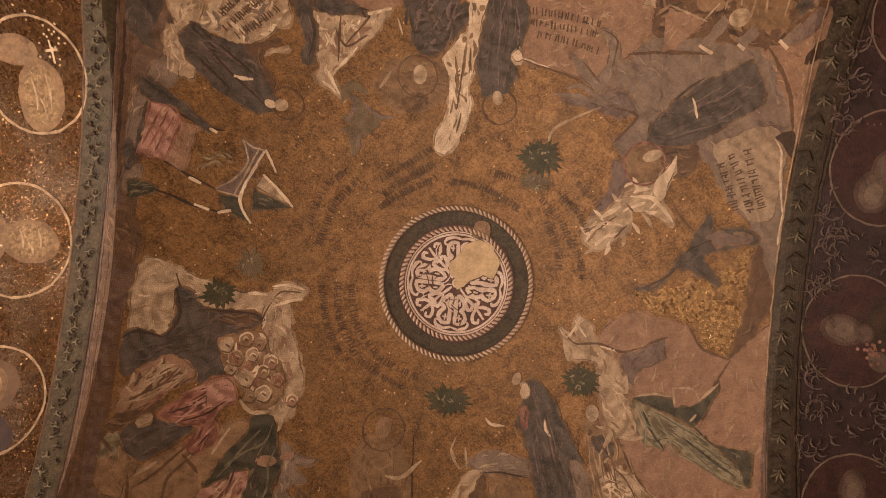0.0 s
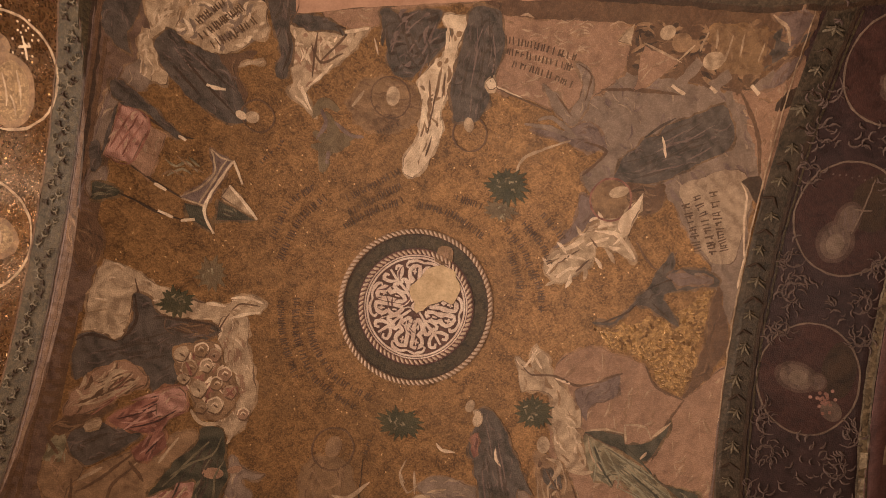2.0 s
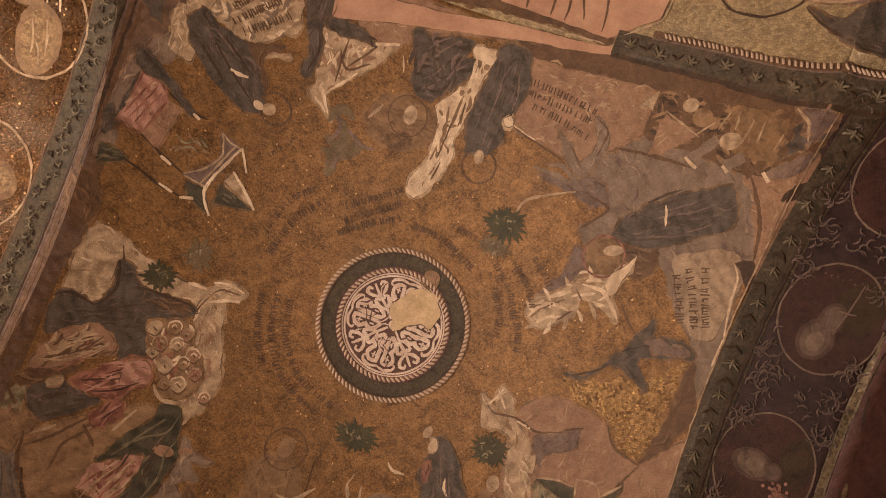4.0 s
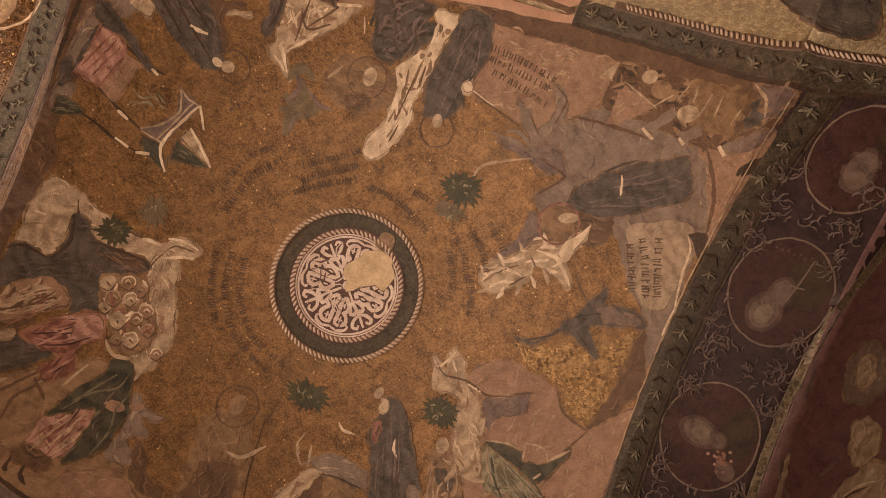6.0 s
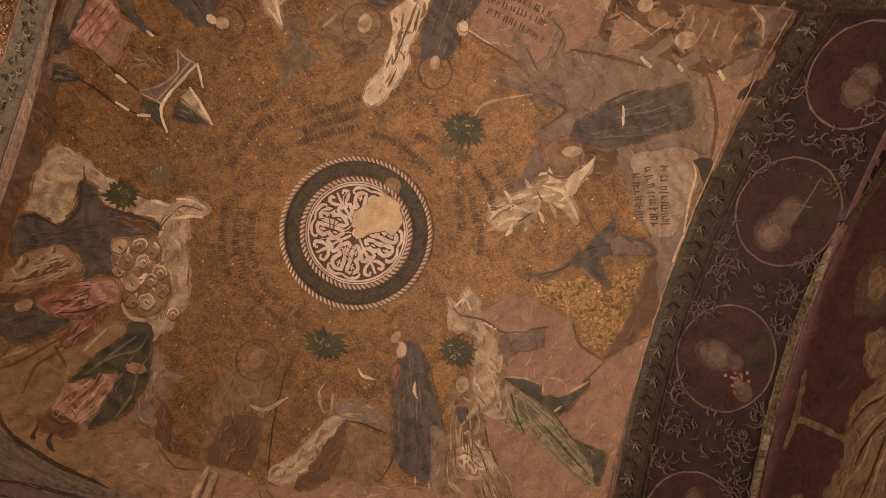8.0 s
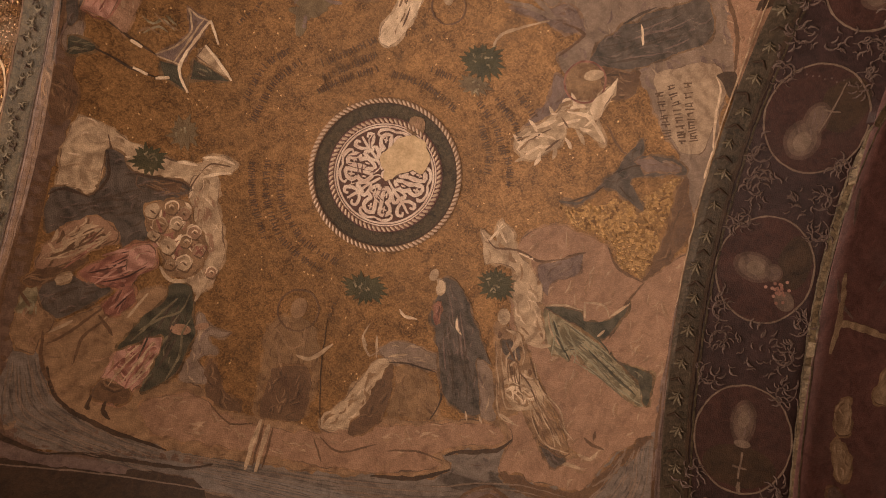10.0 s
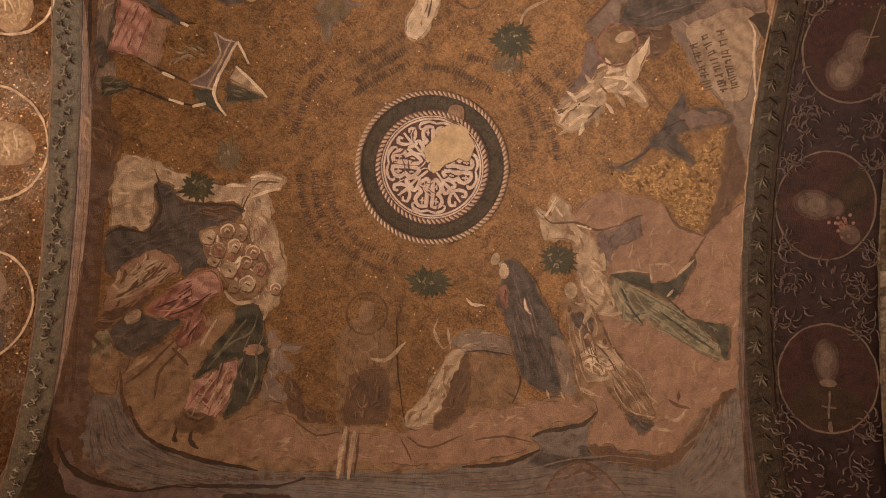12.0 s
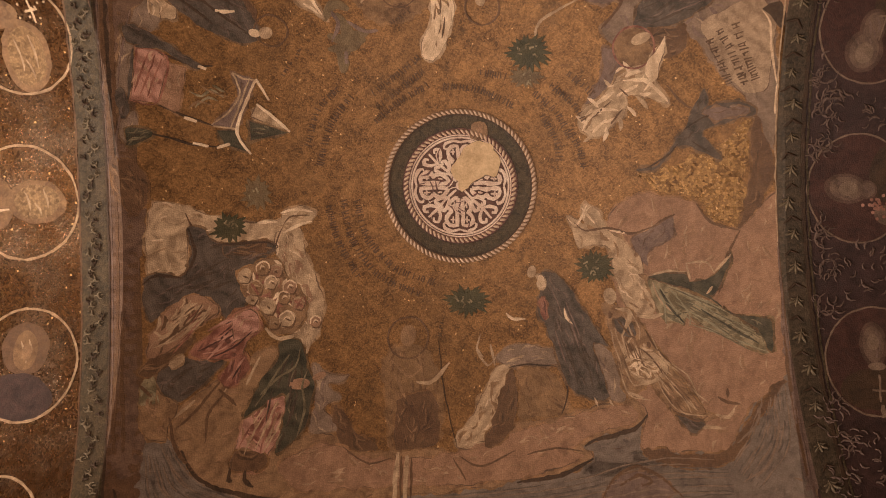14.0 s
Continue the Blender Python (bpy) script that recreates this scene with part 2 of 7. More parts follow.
SHADES = {a: (between(a, b, 0.6), between(a, c, 0.6)) for a, b, c in (
    (SLATE, INK, MAUVE), (BONE, TAN, CREAM), (CREAM, BONE, BONE), (SALMON, TAN, BONE), (TAN, BROWN, SALMON), (GREY_ROCK, MAUVE, BONE), (RED, OXBLOOD, PINK),
    (OLIVE, DARK_GREEN, SAGE), (MAUVE, BROWN, GREY_ROCK), (PINK, RED, BONE), (DARK_GREEN, INK, OLIVE), (FADED, BROWN, TAN), (BROWN, INK, TAN), (WATER, SLATE, GREY_ROCK))}

# ---- helpers for meshes ----
def mesh_object(name, verts, faces, material, parent=None, label="", smooth=False):
    me = bpy.data.meshes.new(name)
    me.from_pydata(verts, [], faces)
    me.update()
    for p in me.polygons:
        p.use_smooth = smooth
    me.materials.append(material)
    ob = new(name, me)
    if parent:
        ob.parent = parent
    if label:
        ob["label"] = label
    return ob


def sheet(name, us, vs, height, material, thick=0.25, parent=None):
    """A curved ceiling slab over a rectangle of the plan, with its lower face at height(u, v)."""
    verts, faces = [], []
    nu, nv = len(us), len(vs)
    for up in (0, thick):
        for u in us:
            for v in vs:
                verts.append((u, v, height(u, v) + up))
    def at(i, j, k):
        return k * nu * nv + i * nv + j
    for i in range(nu - 1):
        for j in range(nv - 1):
            faces.append((at(i, j, 0), at(i, j + 1, 0), at(i + 1, j + 1, 0), at(i + 1, j, 0)))
            faces.append((at(i, j, 1), at(i + 1, j, 1), at(i + 1, j + 1, 1), at(i, j + 1, 1)))
    for i in range(nu - 1):
        for j, s in ((0, 1), (nv - 1, -1)):
            q = (at(i, j, 0), at(i + 1, j, 0), at(i + 1, j, 1), at(i, j, 1))
            faces.append(q[::s])
    for j in range(nv - 1):
        for i, s in ((0, -1), (nu - 1, 1)):
            q = (at(i, j, 0), at(i, j + 1, 0), at(i, j + 1, 1), at(i, j, 1))
            faces.append(q[::s])
    return mesh_object(name, verts, faces, material, parent, smooth=True)


def box(name, lo, hi, material, parent=None):
    x0, y0, z0 = lo
    x1, y1, z1 = hi
    v = [(x, y, z) for x in (x0, x1) for y in (y0, y1) for z in (z0, z1)]
    f = [(0, 1, 3, 2), (4, 6, 7, 5), (0, 4, 5, 1), (2, 3, 7, 6), (0, 2, 6, 4), (1, 5, 7, 3)]
    return mesh_object(name, v, f, material, parent, smooth=False)


def span(a, b, n):
    return [a + (b - a) * i / n for i in range(n + 1)]


# ---- the shell ----
vault = tagged(sheet("vault_ceiling", span(U0, U1, 76), span(V0, V1, 72), shell, GOLD),
               "shallow domed vault of worn gold mosaic with painted scenes", "vault", kind="structure")
tagged(sheet("arch_soffit_1", span(LW, U0, 8), span(TW, BW, 90), shell, GOLD_BRIGHT),
                  "bright gold mosaic underside of an arch", "arch", kind="structure")
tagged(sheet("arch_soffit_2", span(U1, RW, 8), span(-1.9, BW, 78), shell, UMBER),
                  "dark umber mosaic underside of an arch with roundels, its colour deepened for shade", "arch", kind="structure")
tagged(sheet("arch_soffit_3", span(U0, U1, 76), span(TW, V0, 8), shell, PALE_GOLD),
                  "pale gold mosaic underside of an arch, partly plastered", "arch", kind="structure")
tagged(sheet("arch_soffit_5", span(U1, RW, 8), span(TW, -1.9, 6), shell, PALE_GOLD),
       "pale gold mosaic at the springing of an arch", "arch", kind="structure")
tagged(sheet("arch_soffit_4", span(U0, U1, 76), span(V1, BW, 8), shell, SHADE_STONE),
                  "stone underside of an arch, coloured dark for the shadow it lies in", "arch", kind="structure")


def bay(centre):
    def f(u, v):
        b = min(max(v, V0), V1)
        return APEX - RS + math.sqrt(max(RS * RS - (u - centre) ** 2 - b * b, 0.02))
    return f


tagged(sheet("vault_ceiling_east", span(RW, RW + 3.7, 40), span(TW, BW, 60), bay(RW + 1.85), DEEP_RED),
       "dark red-brown vault of the next bay with pale worn shapes", "vault", kind="structure")
tagged(sheet("vault_ceiling_west", span(LW - 3.7, LW, 40), span(TW, BW, 60), bay(LW - 1.85), GOLD),
       "gold mosaic vault of the neighbouring bay", "vault", kind="structure")
WEST_END, EAST_END = LW - 3.9, RW + 3.9
tagged(box("wall_1", (EAST_END - 0.2, TW, -0.2), (EAST_END, BW, 10.6), WALL), "plain stone-coloured wall", "wall", kind="structure")
# the unseen long walls and end wall, with a doorway and windows opened in them for the lamps
for k, (lo, hi) in enumerate([
        ((WEST_END, BW, -0.2), (-4.8, BW + 0.3, 10.6)), ((-4.8, BW, -0.2), (-3.8, BW + 0.3, 5.5)), ((-4.8, BW, 6.9), (-3.8, BW + 0.3, 10.6)),
        ((-3.8, BW, -0.2), (-2.5, BW + 0.3, 10.6)), ((-0.5, BW, -0.2), (EAST_END, BW + 0.3, 10.6)), ((-2.5, BW, 3.0), (-0.5, BW + 0.3, 10.6)),
        ((WEST_END, TW - 0.3, -0.2), (-4.3, TW, 10.6)), ((-4.3, TW - 0.3, -0.2), (-3.5, TW, 6.8)), ((-4.3, TW - 0.3, 7.8), (-3.5, TW, 10.6)),
        ((-3.5, TW - 0.3, -0.2), (EAST_END, TW, 10.6)),
        ((WEST_END, TW, -0.2), (WEST_END + 0.3, BW, 4.2)), ((WEST_END, TW, 5.9), (WEST_END + 0.3, BW, 10.6)),
        ((WEST_END, TW, 4.2), (WEST_END + 0.3, -2.0, 5.9)), ((WEST_END, 0.1, 4.2), (WEST_END + 0.3, BW, 5.9))]):
    tagged(box("wall_%d" % (k + 2), lo, hi, WALL), "plain stone-coloured wall beside an opening", "wall", kind="structure")
tagged(box("floor", (LW - 3.9, TW - 0.3, -0.3), (RW + 3.9, BW + 0.3, 0.0), WALL), "worn pale stone floor", "floor", kind="structure")

# ---- the painted motifs: thin inlays that follow the curve of the ceiling ----
from mathutils.geometry import delaunay_2d_cdt

LAYER = 0.0013


def spline(points, closed, step=0.02):
    """A smooth line through the control points."""
    n = len(points)
    if n < 3:
        closed = False
    out = []
    for i in range(n if closed else n - 1):
        if closed:
            p0, p1, p2, p3 = (points[(i + k) % n] for k in (-1, 0, 1, 2))
        else:
            p0, p1, p2, p3 = points[max(i - 1, 0)], points[i], points[i + 1], points[min(i + 2, n - 1)]
        length = math.hypot(p2[0] - p1[0], p2[1] - p1[1])
        m = max(2, int(length / step))
        for k in range(m):
            t = k / m
            h0, h1, h2, h3 = 2 * t ** 3 - 3 * t * t + 1, t ** 3 - 2 * t * t + t, 3 * t * t - 2 * t ** 3, t ** 3 - t * t
            out.append(tuple(h0 * p1[c] + h1 * 0.42 * (p2[c] - p0[c]) + h2 * p2[c] + h3 * 0.42 * (p3[c] - p1[c]) for c in (0, 1)))
    if not closed:
        out.append(points[-1])
    return out


def wobble(p, amount, seed):
    v = noise.noise_vector(Vector((p[0] * 14 + seed, p[1] * 14, seed * 0.37)))
    w = noise.noise_vector(Vector((p[0] * 45 + seed, p[1] * 45, seed * 0.71)))
    return (p[0] + amount * (v.x + 0.5 * w.x), p[1] + amount * (v.y + 0.5 * w.y))


def inlay_mesh(outline, layer, grid=0.07):
    """Vertices and faces of a thin slab under the ceiling with this outline in plan."""
    us, vs = [p[0] for p in outline], [p[1] for p in outline]
    pts = [Vector(p) for p in outline]
    n = len(pts)
    u = math.floor(min(us) / grid) * grid
    while u < max(us):
        v = math.floor(min(vs) / grid) * grid
        while v < max(vs):
            pts.append(Vector((u + 0.001, v + 0.0013)))
            v += grid
        u += grid
    # points along the creases where the vault meets its arches
    for crease in (U0, U1):
        if min(us) < crease < max(us):
            pts += [Vector((crease, v)) for v in span(min(vs), max(vs), max(2, int((max(vs) - min(vs)) / 0.02)))]
    for crease in (V0, V1):
        if min(vs) < crease < max(vs):
            pts += [Vector((u, crease)) for u in span(min(us), max(us), max(2, int((max(us) - min(us)) / 0.02)))]
    co, ed, fa, _, _, _ = delaunay_2d_cdt(pts, [(i, (i + 1) % n) for i in range(n)], [list(range(n))], 1, 1e-5)
    used = sorted({i for f in fa for i in f})
    back = {i: k for k, i in enumerate(used)}
    co, fa = [co[i] for i in used], [[back[i] for i in f] for f in fa]
    low = [(p.x, p.y, shell(p.x, p.y) - layer * LAYER) for p in co]
    faces = []
    count = {}
    for f in fa:
        a, b, c = (co[i] for i in f[:3])
        area = (b.x - a.x) * (c.y - a.y) - (b.y - a.y) * (c.x - a.x)
        f = list(f) if area < 0 else list(f)[::-1]
        faces.append(f)
        for i in range(len(f)):
            e = (f[i], f[(i + 1) % len(f)])
            count[e] = 1
    rim = [e for e in count if (e[1], e[0]) not in count]
    top = {}
    for e in rim:
        for i in e:
            if i not in top:
                top[i] = len(low)
                p = low[i]
                low.append((p[0], p[1], p[2] + layer * LAYER + 0.004))
    for a, b in rim:
        faces.append((b, a, top[a], top[b]))
    return low, faces


SEED = [1.0]


SOFT = {}


def outset(line, amount, seed):
    """The outline moved outwards by an uneven amount."""
    n = len(line)
    area = sum(p[0] * q[1] - q[0] * p[1] for p, q in zip(line, line[1:] + line[:1]))
    side = 1 if area > 0 else -1
    out = []
    for i, p in enumerate(line):
        a, b = line[i - 3], line[(i + 3) % n]
        du, dv = b[0] - a[0], b[1] - a[1]
        ln = math.hypot(du, dv) or 1.0
        d = amount * max(-0.4, 0.7 + 1.7 * noise.noise(Vector((p[0] * 26, p[1] * 26, seed))))
        out.append((p[0] + side * dv / ln * d, p[1] - side * du / ln * d))
    return out


def patch(thing, name, material, layer, points, smooth=True, rough=0.015, label="", rim=True, strokes=1.0, facets=None):
    SEED[0] += 7.3
    line = spline(points, True) if smooth else [q for a, b in zip(points, points[1:] + points[:1]) for q in spline([a, b], False)[:-1]]
    line = [wobble(p, rough, SEED[0]) for p in line]
    ob = mesh_object(name, *inlay_mesh(line, layer), material, thing, label)
    if rim and material in SHADES:
        # cubes of ground and shape mingle along the edge
        if material not in SOFT:
            SOFT[material] = between(material, GOLD, 0.5)
        mesh_object("worn_edge", *inlay_mesh(outset(line, 0.013, SEED[0]), layer - 0.4), SOFT[material], thing)
    if rim and material not in (GOLD, LIT_GOLD, FADED, TEAL):
        # a broken dark contour of single cubes
        run = [(p[0], p[1], 0.004 * max(0.05, noise.noise(Vector((p[0] * 9, p[1] * 9, SEED[0]))) * 1.6)) for p in line + line[:1]]
        mesh_object("contour", *strip_mesh([run], layer + 0.6), OUTLINE, thing)
    if strokes and material in SHADES:
        brushwork(thing, line, SHADES[material], layer + 0.5, strokes, int(SEED[0] * 10))
    if facets:
        brushwork(thing, line, facets, layer + 0.8, 1.0, int(SEED[0] * 10) + 5, (0.014, 0.034), 0.7)
    return ob


def inside(p, line):
    odd = False
    for (x0, y0), (x1, y1) in zip(line, line[1:] + line[:1]):
        if (y0 > p[1]) != (y1 > p[1]) and p[0] < (x1 - x0) * (p[1] - y0) / (y1 - y0) + x0:
            odd = not odd
    return odd


def brushwork(thing, line, pair, layer, amount, seed, width=(0.006, 0.02), spread=0.4):
    """Rows of lighter and darker cubes that model the form inside a shape, along its longer axis."""
    rnd = random.Random(seed)
    a = np.array(line)
    mid = a.mean(0)
    w, vec = np.linalg.eigh(np.cov((a - mid).T))
    axis = math.atan2(vec[1, 1], vec[0, 1])
    lo, hi = a.min(0), a.max(0)
    area = 0.5 * abs(sum(p[0] * q[1] - q[0] * p[1] for p, q in zip(line, line[1:] + line[:1])))
    dark, pale = [], []
    for _ in range(int(min(190, 16 + 420 * area) * amount)):
        p = (rnd.uniform(lo[0], hi[0]), rnd.uniform(lo[1], hi[1]))
        turn = axis + rnd.gauss(0, spread)
        half = rnd.uniform(0.015, 0.05)
        bend = rnd.uniform(-0.35, 0.35) * half
        c, s = math.cos(turn), math.sin(turn)
        pts = [(p[0] + c * x - s * y, p[1] + s * x + c * y) for x, y in ((-half, bend), (0, -bend * 0.3), (half, bend))]
        if all(inside(q, line) for q in pts):
            wide = rnd.uniform(*width)
            kind = rnd.random()
            if kind < 0.75:
                dark.append(line_run(pts, wide, 0.1, 0.006))
            if kind > 0.3:
                gap = 0.0 if kind > 0.75 else wide * 0.9
                pale.append(line_run([(q[0] - s * gap, q[1] + c * gap) for q in pts], wide * 0.8, 0.1, 0.006))
    for name, runs, material, lift in (("shading", dark, pair[0], 0.0), ("highlight", pale, pair[1], 0.15)):
        if runs:
            ob = mesh_object(name, *strip_mesh(runs, layer + lift), material, thing)
            ob["kind"] = "stuff"


def disc(thing, name, material, layer, centre, ru, rv, turn=0.0, rough=0.006, label=""):
    c, s = math.cos(radians(turn)), math.sin(radians(turn))
    rough = min(rough, 0.07 * min(ru, rv))
    SEED[0] += 7.3
    line = []
    for k in range(28):
        a = math.tau * k / 28
        x, y = ru * math.cos(a), rv * math.sin(a)
        line.append(wobble((centre[0] + c * x - s * y, centre[1] + s * x + c * y), rough, SEED[0]))
    return mesh_object(name, *inlay_mesh(line, layer), material, thing, label)


def strip_mesh(runs, layer):
    """Several ribbons in one mesh: each a line of (u, v, half width)."""
    verts, faces = [], []
    for run in runs:
        base = len(verts)
        wide = max(r[2] for r in run) > 0.03
        across = [(-1, 0)] + [(x / 8, 1) for x in (-7, -5, -3, -1, 1, 3, 5, 7)] + [(1, 0)] if wide else [(-1, 0), (-0.9, 1), (0.9, 1), (1, 0)]
        m = len(across)
        for i, (u, v, w) in enumerate(run):
            a, b = run[max(i - 1, 0)], run[min(i + 1, len(run) - 1)]
            du, dv = b[0] - a[0], b[1] - a[1]
            ln = math.hypot(du, dv) or 1.0
            nu, nv = -dv / ln * w, du / ln * w
            for s, depth in across:
                x, y = u + s * nu, v + s * nv
                verts.append((x, y, shell(x, y) - (layer - 1 + depth) * LAYER))
        for i in range(len(run) - 1):
            for k in range(m - 1):
                p = base + i * m + k
                faces.append((p, p + m, p + m + 1, p + 1))
    return verts, faces


def line_run(points, width, taper=0.3, rough=0.005, closed=False):
    SEED[0] += 3.1
    line = spline(points, closed)
    if closed:
        line.append(line[0])
    n = len(line) - 1
    out = []
    for i, p in enumerate(line):
        w = 1.0 if closed else 1 - (1 - taper) * abs(2 * i / n - 1) ** 2
        q = wobble(p, rough, SEED[0])
        out.append((q[0], q[1], 0.5 * width * w * (0.85 + 0.4 * noise.noise(Vector((p[0] * 30, p[1] * 30, SEED[0]))))))
    return out


def ribbon(thing, name, material, layer, width, *lines, taper=0.3, rough=0.005, closed=False, label=""):
    for l in lines:
        ob = mesh_object(name, *strip_mesh([line_run(l, width, taper, rough, closed)], layer), material, thing, label)
    return ob


def ring(thing, name, material, layer, centre, r, width, rv=None, rough=0.004, label=""):
    pts = [(centre[0] + r * math.cos(math.tau * k / 16), centre[1] + (rv or r) * math.sin(math.tau * k / 16)) for k in range(16)]
    return ribbon(thing, name, material, layer, width, pts, closed=True, rough=rough, label=label)


def folds(thing, name, material, layer, a, b, spread, count, width, seed):
    """Painted folds of cloth that run from a to b and fan out."""
    rnd = random.Random(seed)
    du, dv = b[0] - a[0], b[1] - a[1]
    ln = math.hypot(du, dv)
    nu, nv = -dv / ln, du / ln
    for k in range(count):
        s = spread * ((k + 0.5) / count - 0.5) * 2
        t0 = rnd.uniform(0, 0.6)
        t1 = min(1.0, t0 + rnd.uniform(0.25, 0.5))
        bend = rnd.uniform(-0.5, 0.5) * spread
        pts = []
        for t in (t0, (t0 + t1) / 2, t1):
            o = s * (0.55 + 0.45 * t) + bend * math.sin(math.pi * t)
            pts.append((a[0] + du * t + nu * o, a[1] + dv * t + nv * o))
        mesh_object(name, *strip_mesh([line_run(pts, width * rnd.uniform(0.6, 1.2), 0.2)], layer), material, thing)


def thing(name, label, category, group="", kind=""):
    return tagged(new(name), label, category, group, kind)


def bars(name, material, layer, height, line, seed, label="line of worn dark lettering in the mosaic"):
    """A line of writing that is too worn to read: upright strokes side by side, some of them lost."""
    rnd = random.Random(seed)
    th = thing(name, label, "inscription", "inscriptions on the vault")
    path = spline(line, False, 0.004)
    gone, nxt = 0.0, 0.0
    for i in range(1, len(path) - 1):
        (u0, v0), (u1, v1) = path[i - 1], path[i]
        ln = math.hypot(u1 - u0, v1 - v0) or 1
        gone += ln
        if gone < nxt:
            continue
        nxt = gone + rnd.choice((0.011, 0.013, 0.015, 0.019, 0.03))
        tu, tv = (u1 - u0) / ln, (v1 - v0) / ln
        h = height * rnd.uniform(0.33, 0.5)
        k = rnd.uniform(-0.07, 0.07) * height
        o = rnd.uniform(-0.05, 0.05) * height
        u1, v1 = u1 - tv * o, v1 + tu * o
        w = rnd.uniform(0.0033, 0.0053)
        runs = [[(u1 - tv * h + tu * k, v1 + tu * h + tv * k, w), (u1 + tv * h - tu * k, v1 - tu * h - tv * k, w * 0.8)]]
        if rnd.random() < 0.35:
            e = rnd.uniform(-0.8, 0.8) * h
            runs.append([(u1 - tv * e, v1 + tu * e, w), (u1 - tv * e + tu * 0.016, v1 + tu * e + tv * 0.016, w)])
        mesh_object("stroke", *strip_mesh(runs, layer), material, th)
    return th


def shrub(name, material, label, centre, ru, rv, count, seed, layer=3):
    """A shrub with its many pointed leaves, set into the gold ground."""
    rnd = random.Random(seed)
    t = thing(name, label, "shrub", "shrubs in the mosaic")
    disc(t, "foliage", material, layer, centre, ru * 0.78, rv * 0.78, rough=0.02)
    runs = []
    for k in range(count):
        a = math.tau * k / count + rnd.uniform(-0.1, 0.1)
        r0, r1 = 0.45, rnd.uniform(0.95, 1.3)
        runs = ([(centre[0] + ru * r * math.cos(a + s), centre[1] + rv * r * math.sin(a + s), w)
                     for r, s, w in ((r0, 0, 0.012), ((r0 + r1) / 2, 0.06, 0.013), (r1, 0.1, 0.002))])
        mesh_object("leaf", *strip_mesh([runs], layer + 1), material, t)
    runs = []
    for k in range(count // 2):
        a, r = rnd.uniform(0, math.tau), rnd.uniform(0.1, 0.6)
        p = (centre[0] + ru * r * math.cos(a), centre[1] + rv * r * math.sin(a))
        run = [(p[0], p[1], 0.006), (p[0] + rnd.uniform(-0.03, 0.03), p[1] + rnd.uniform(-0.03, 0.03), 0.003)]
        mesh_object("leaf_light", *strip_mesh([run], layer + 2), OLIVE, t)
    return t


def W_EDGE(v):
    """Middle of the green border along the gold arch."""
    return -2.024 + 0.061 * (v - 0.2) ** 2


def waves(thing, name, material, layer, near, far, count, width, seed):
    """Broken lines of water between two banks."""
    rnd = random.Random(seed)
    a, b = spline(near, False, 0.04), spline(far, False, 0.04)
    for k in range(count):
        s = (k + rnd.uniform(0.2, 0.8)) / count
        i = rnd.uniform(0, 0.15)
        while i < 0.95:
            j = min(1.0, i + rnd.uniform(0.12, 0.4))
            pts = []
            for m in range(5):
                x = i + (j - i) * m / 4
                p, q = a[int(x * (len(a) - 1))], b[int(x * (len(b) - 1))]
                f = s + 0.02 * math.sin(9 * x + seed)
                pts.append((p[0] + (q[0] - p[0]) * f, p[1] + (q[1] - p[1]) * f))
            mesh_object(name, *strip_mesh([line_run(pts, width, 0.2)], layer), material, thing)
            i = j + rnd.uniform(0.01, 0.08)


# margins of the vault, browned to carry the shade beside the arches

t = thing("shaded_margin", "mosaic margin coloured dark brown for the shade beside the arch borders", "mosaic")
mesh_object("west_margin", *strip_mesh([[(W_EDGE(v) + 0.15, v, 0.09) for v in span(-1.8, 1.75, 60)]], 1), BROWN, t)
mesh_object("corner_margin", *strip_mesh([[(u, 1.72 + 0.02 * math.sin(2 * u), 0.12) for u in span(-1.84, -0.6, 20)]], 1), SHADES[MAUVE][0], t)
# brown strip for the border's shadow along the upper edge
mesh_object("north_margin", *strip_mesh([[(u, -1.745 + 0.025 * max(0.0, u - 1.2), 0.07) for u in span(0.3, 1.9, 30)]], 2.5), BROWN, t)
t = thing("painted_margin", "mauve mosaic rocks, darkened along the shaded edge of the vault", "mosaic")
# the mauve rock is darkened for the shadow the arch casts on it
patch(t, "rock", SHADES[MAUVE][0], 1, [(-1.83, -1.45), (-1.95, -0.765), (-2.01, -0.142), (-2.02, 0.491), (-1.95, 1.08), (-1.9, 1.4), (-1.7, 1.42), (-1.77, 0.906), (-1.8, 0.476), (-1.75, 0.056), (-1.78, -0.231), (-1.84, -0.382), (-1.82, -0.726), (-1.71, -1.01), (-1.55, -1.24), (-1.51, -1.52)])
patch(t, "lit_rock", GREY_ROCK, 2, [(-1.81, -0.743), (-1.77, -0.885), (-1.71, -1), (-1.6, -1.14), (-1.56, -1.04), (-1.64, -0.937), (-1.71, -0.871), (-1.75, -0.753), (-1.78, -0.61), (-1.82, -0.478), (-1.84, -0.6)])
patch(t, "lit_rock", GREY_ROCK, 2, [(-1.83, -0.478), (-1.77, -0.518), (-1.75, -0.426), (-1.78, -0.326), (-1.84, -0.382)])
patch(t, "dark_patch", BROWN, 3, [(-1.9, -0.241), (-1.78, -0.23), (-1.73, -0.043), (-1.79, 0.066), (-1.89, -0.058)])
patch(t, "shadow_line", INK, 2, [(-1.77, -1.41), (-1.82, -0.786), (-1.86, -0.285), (-1.89, -0.375), (-1.85, -0.781), (-1.79, -1.36)])
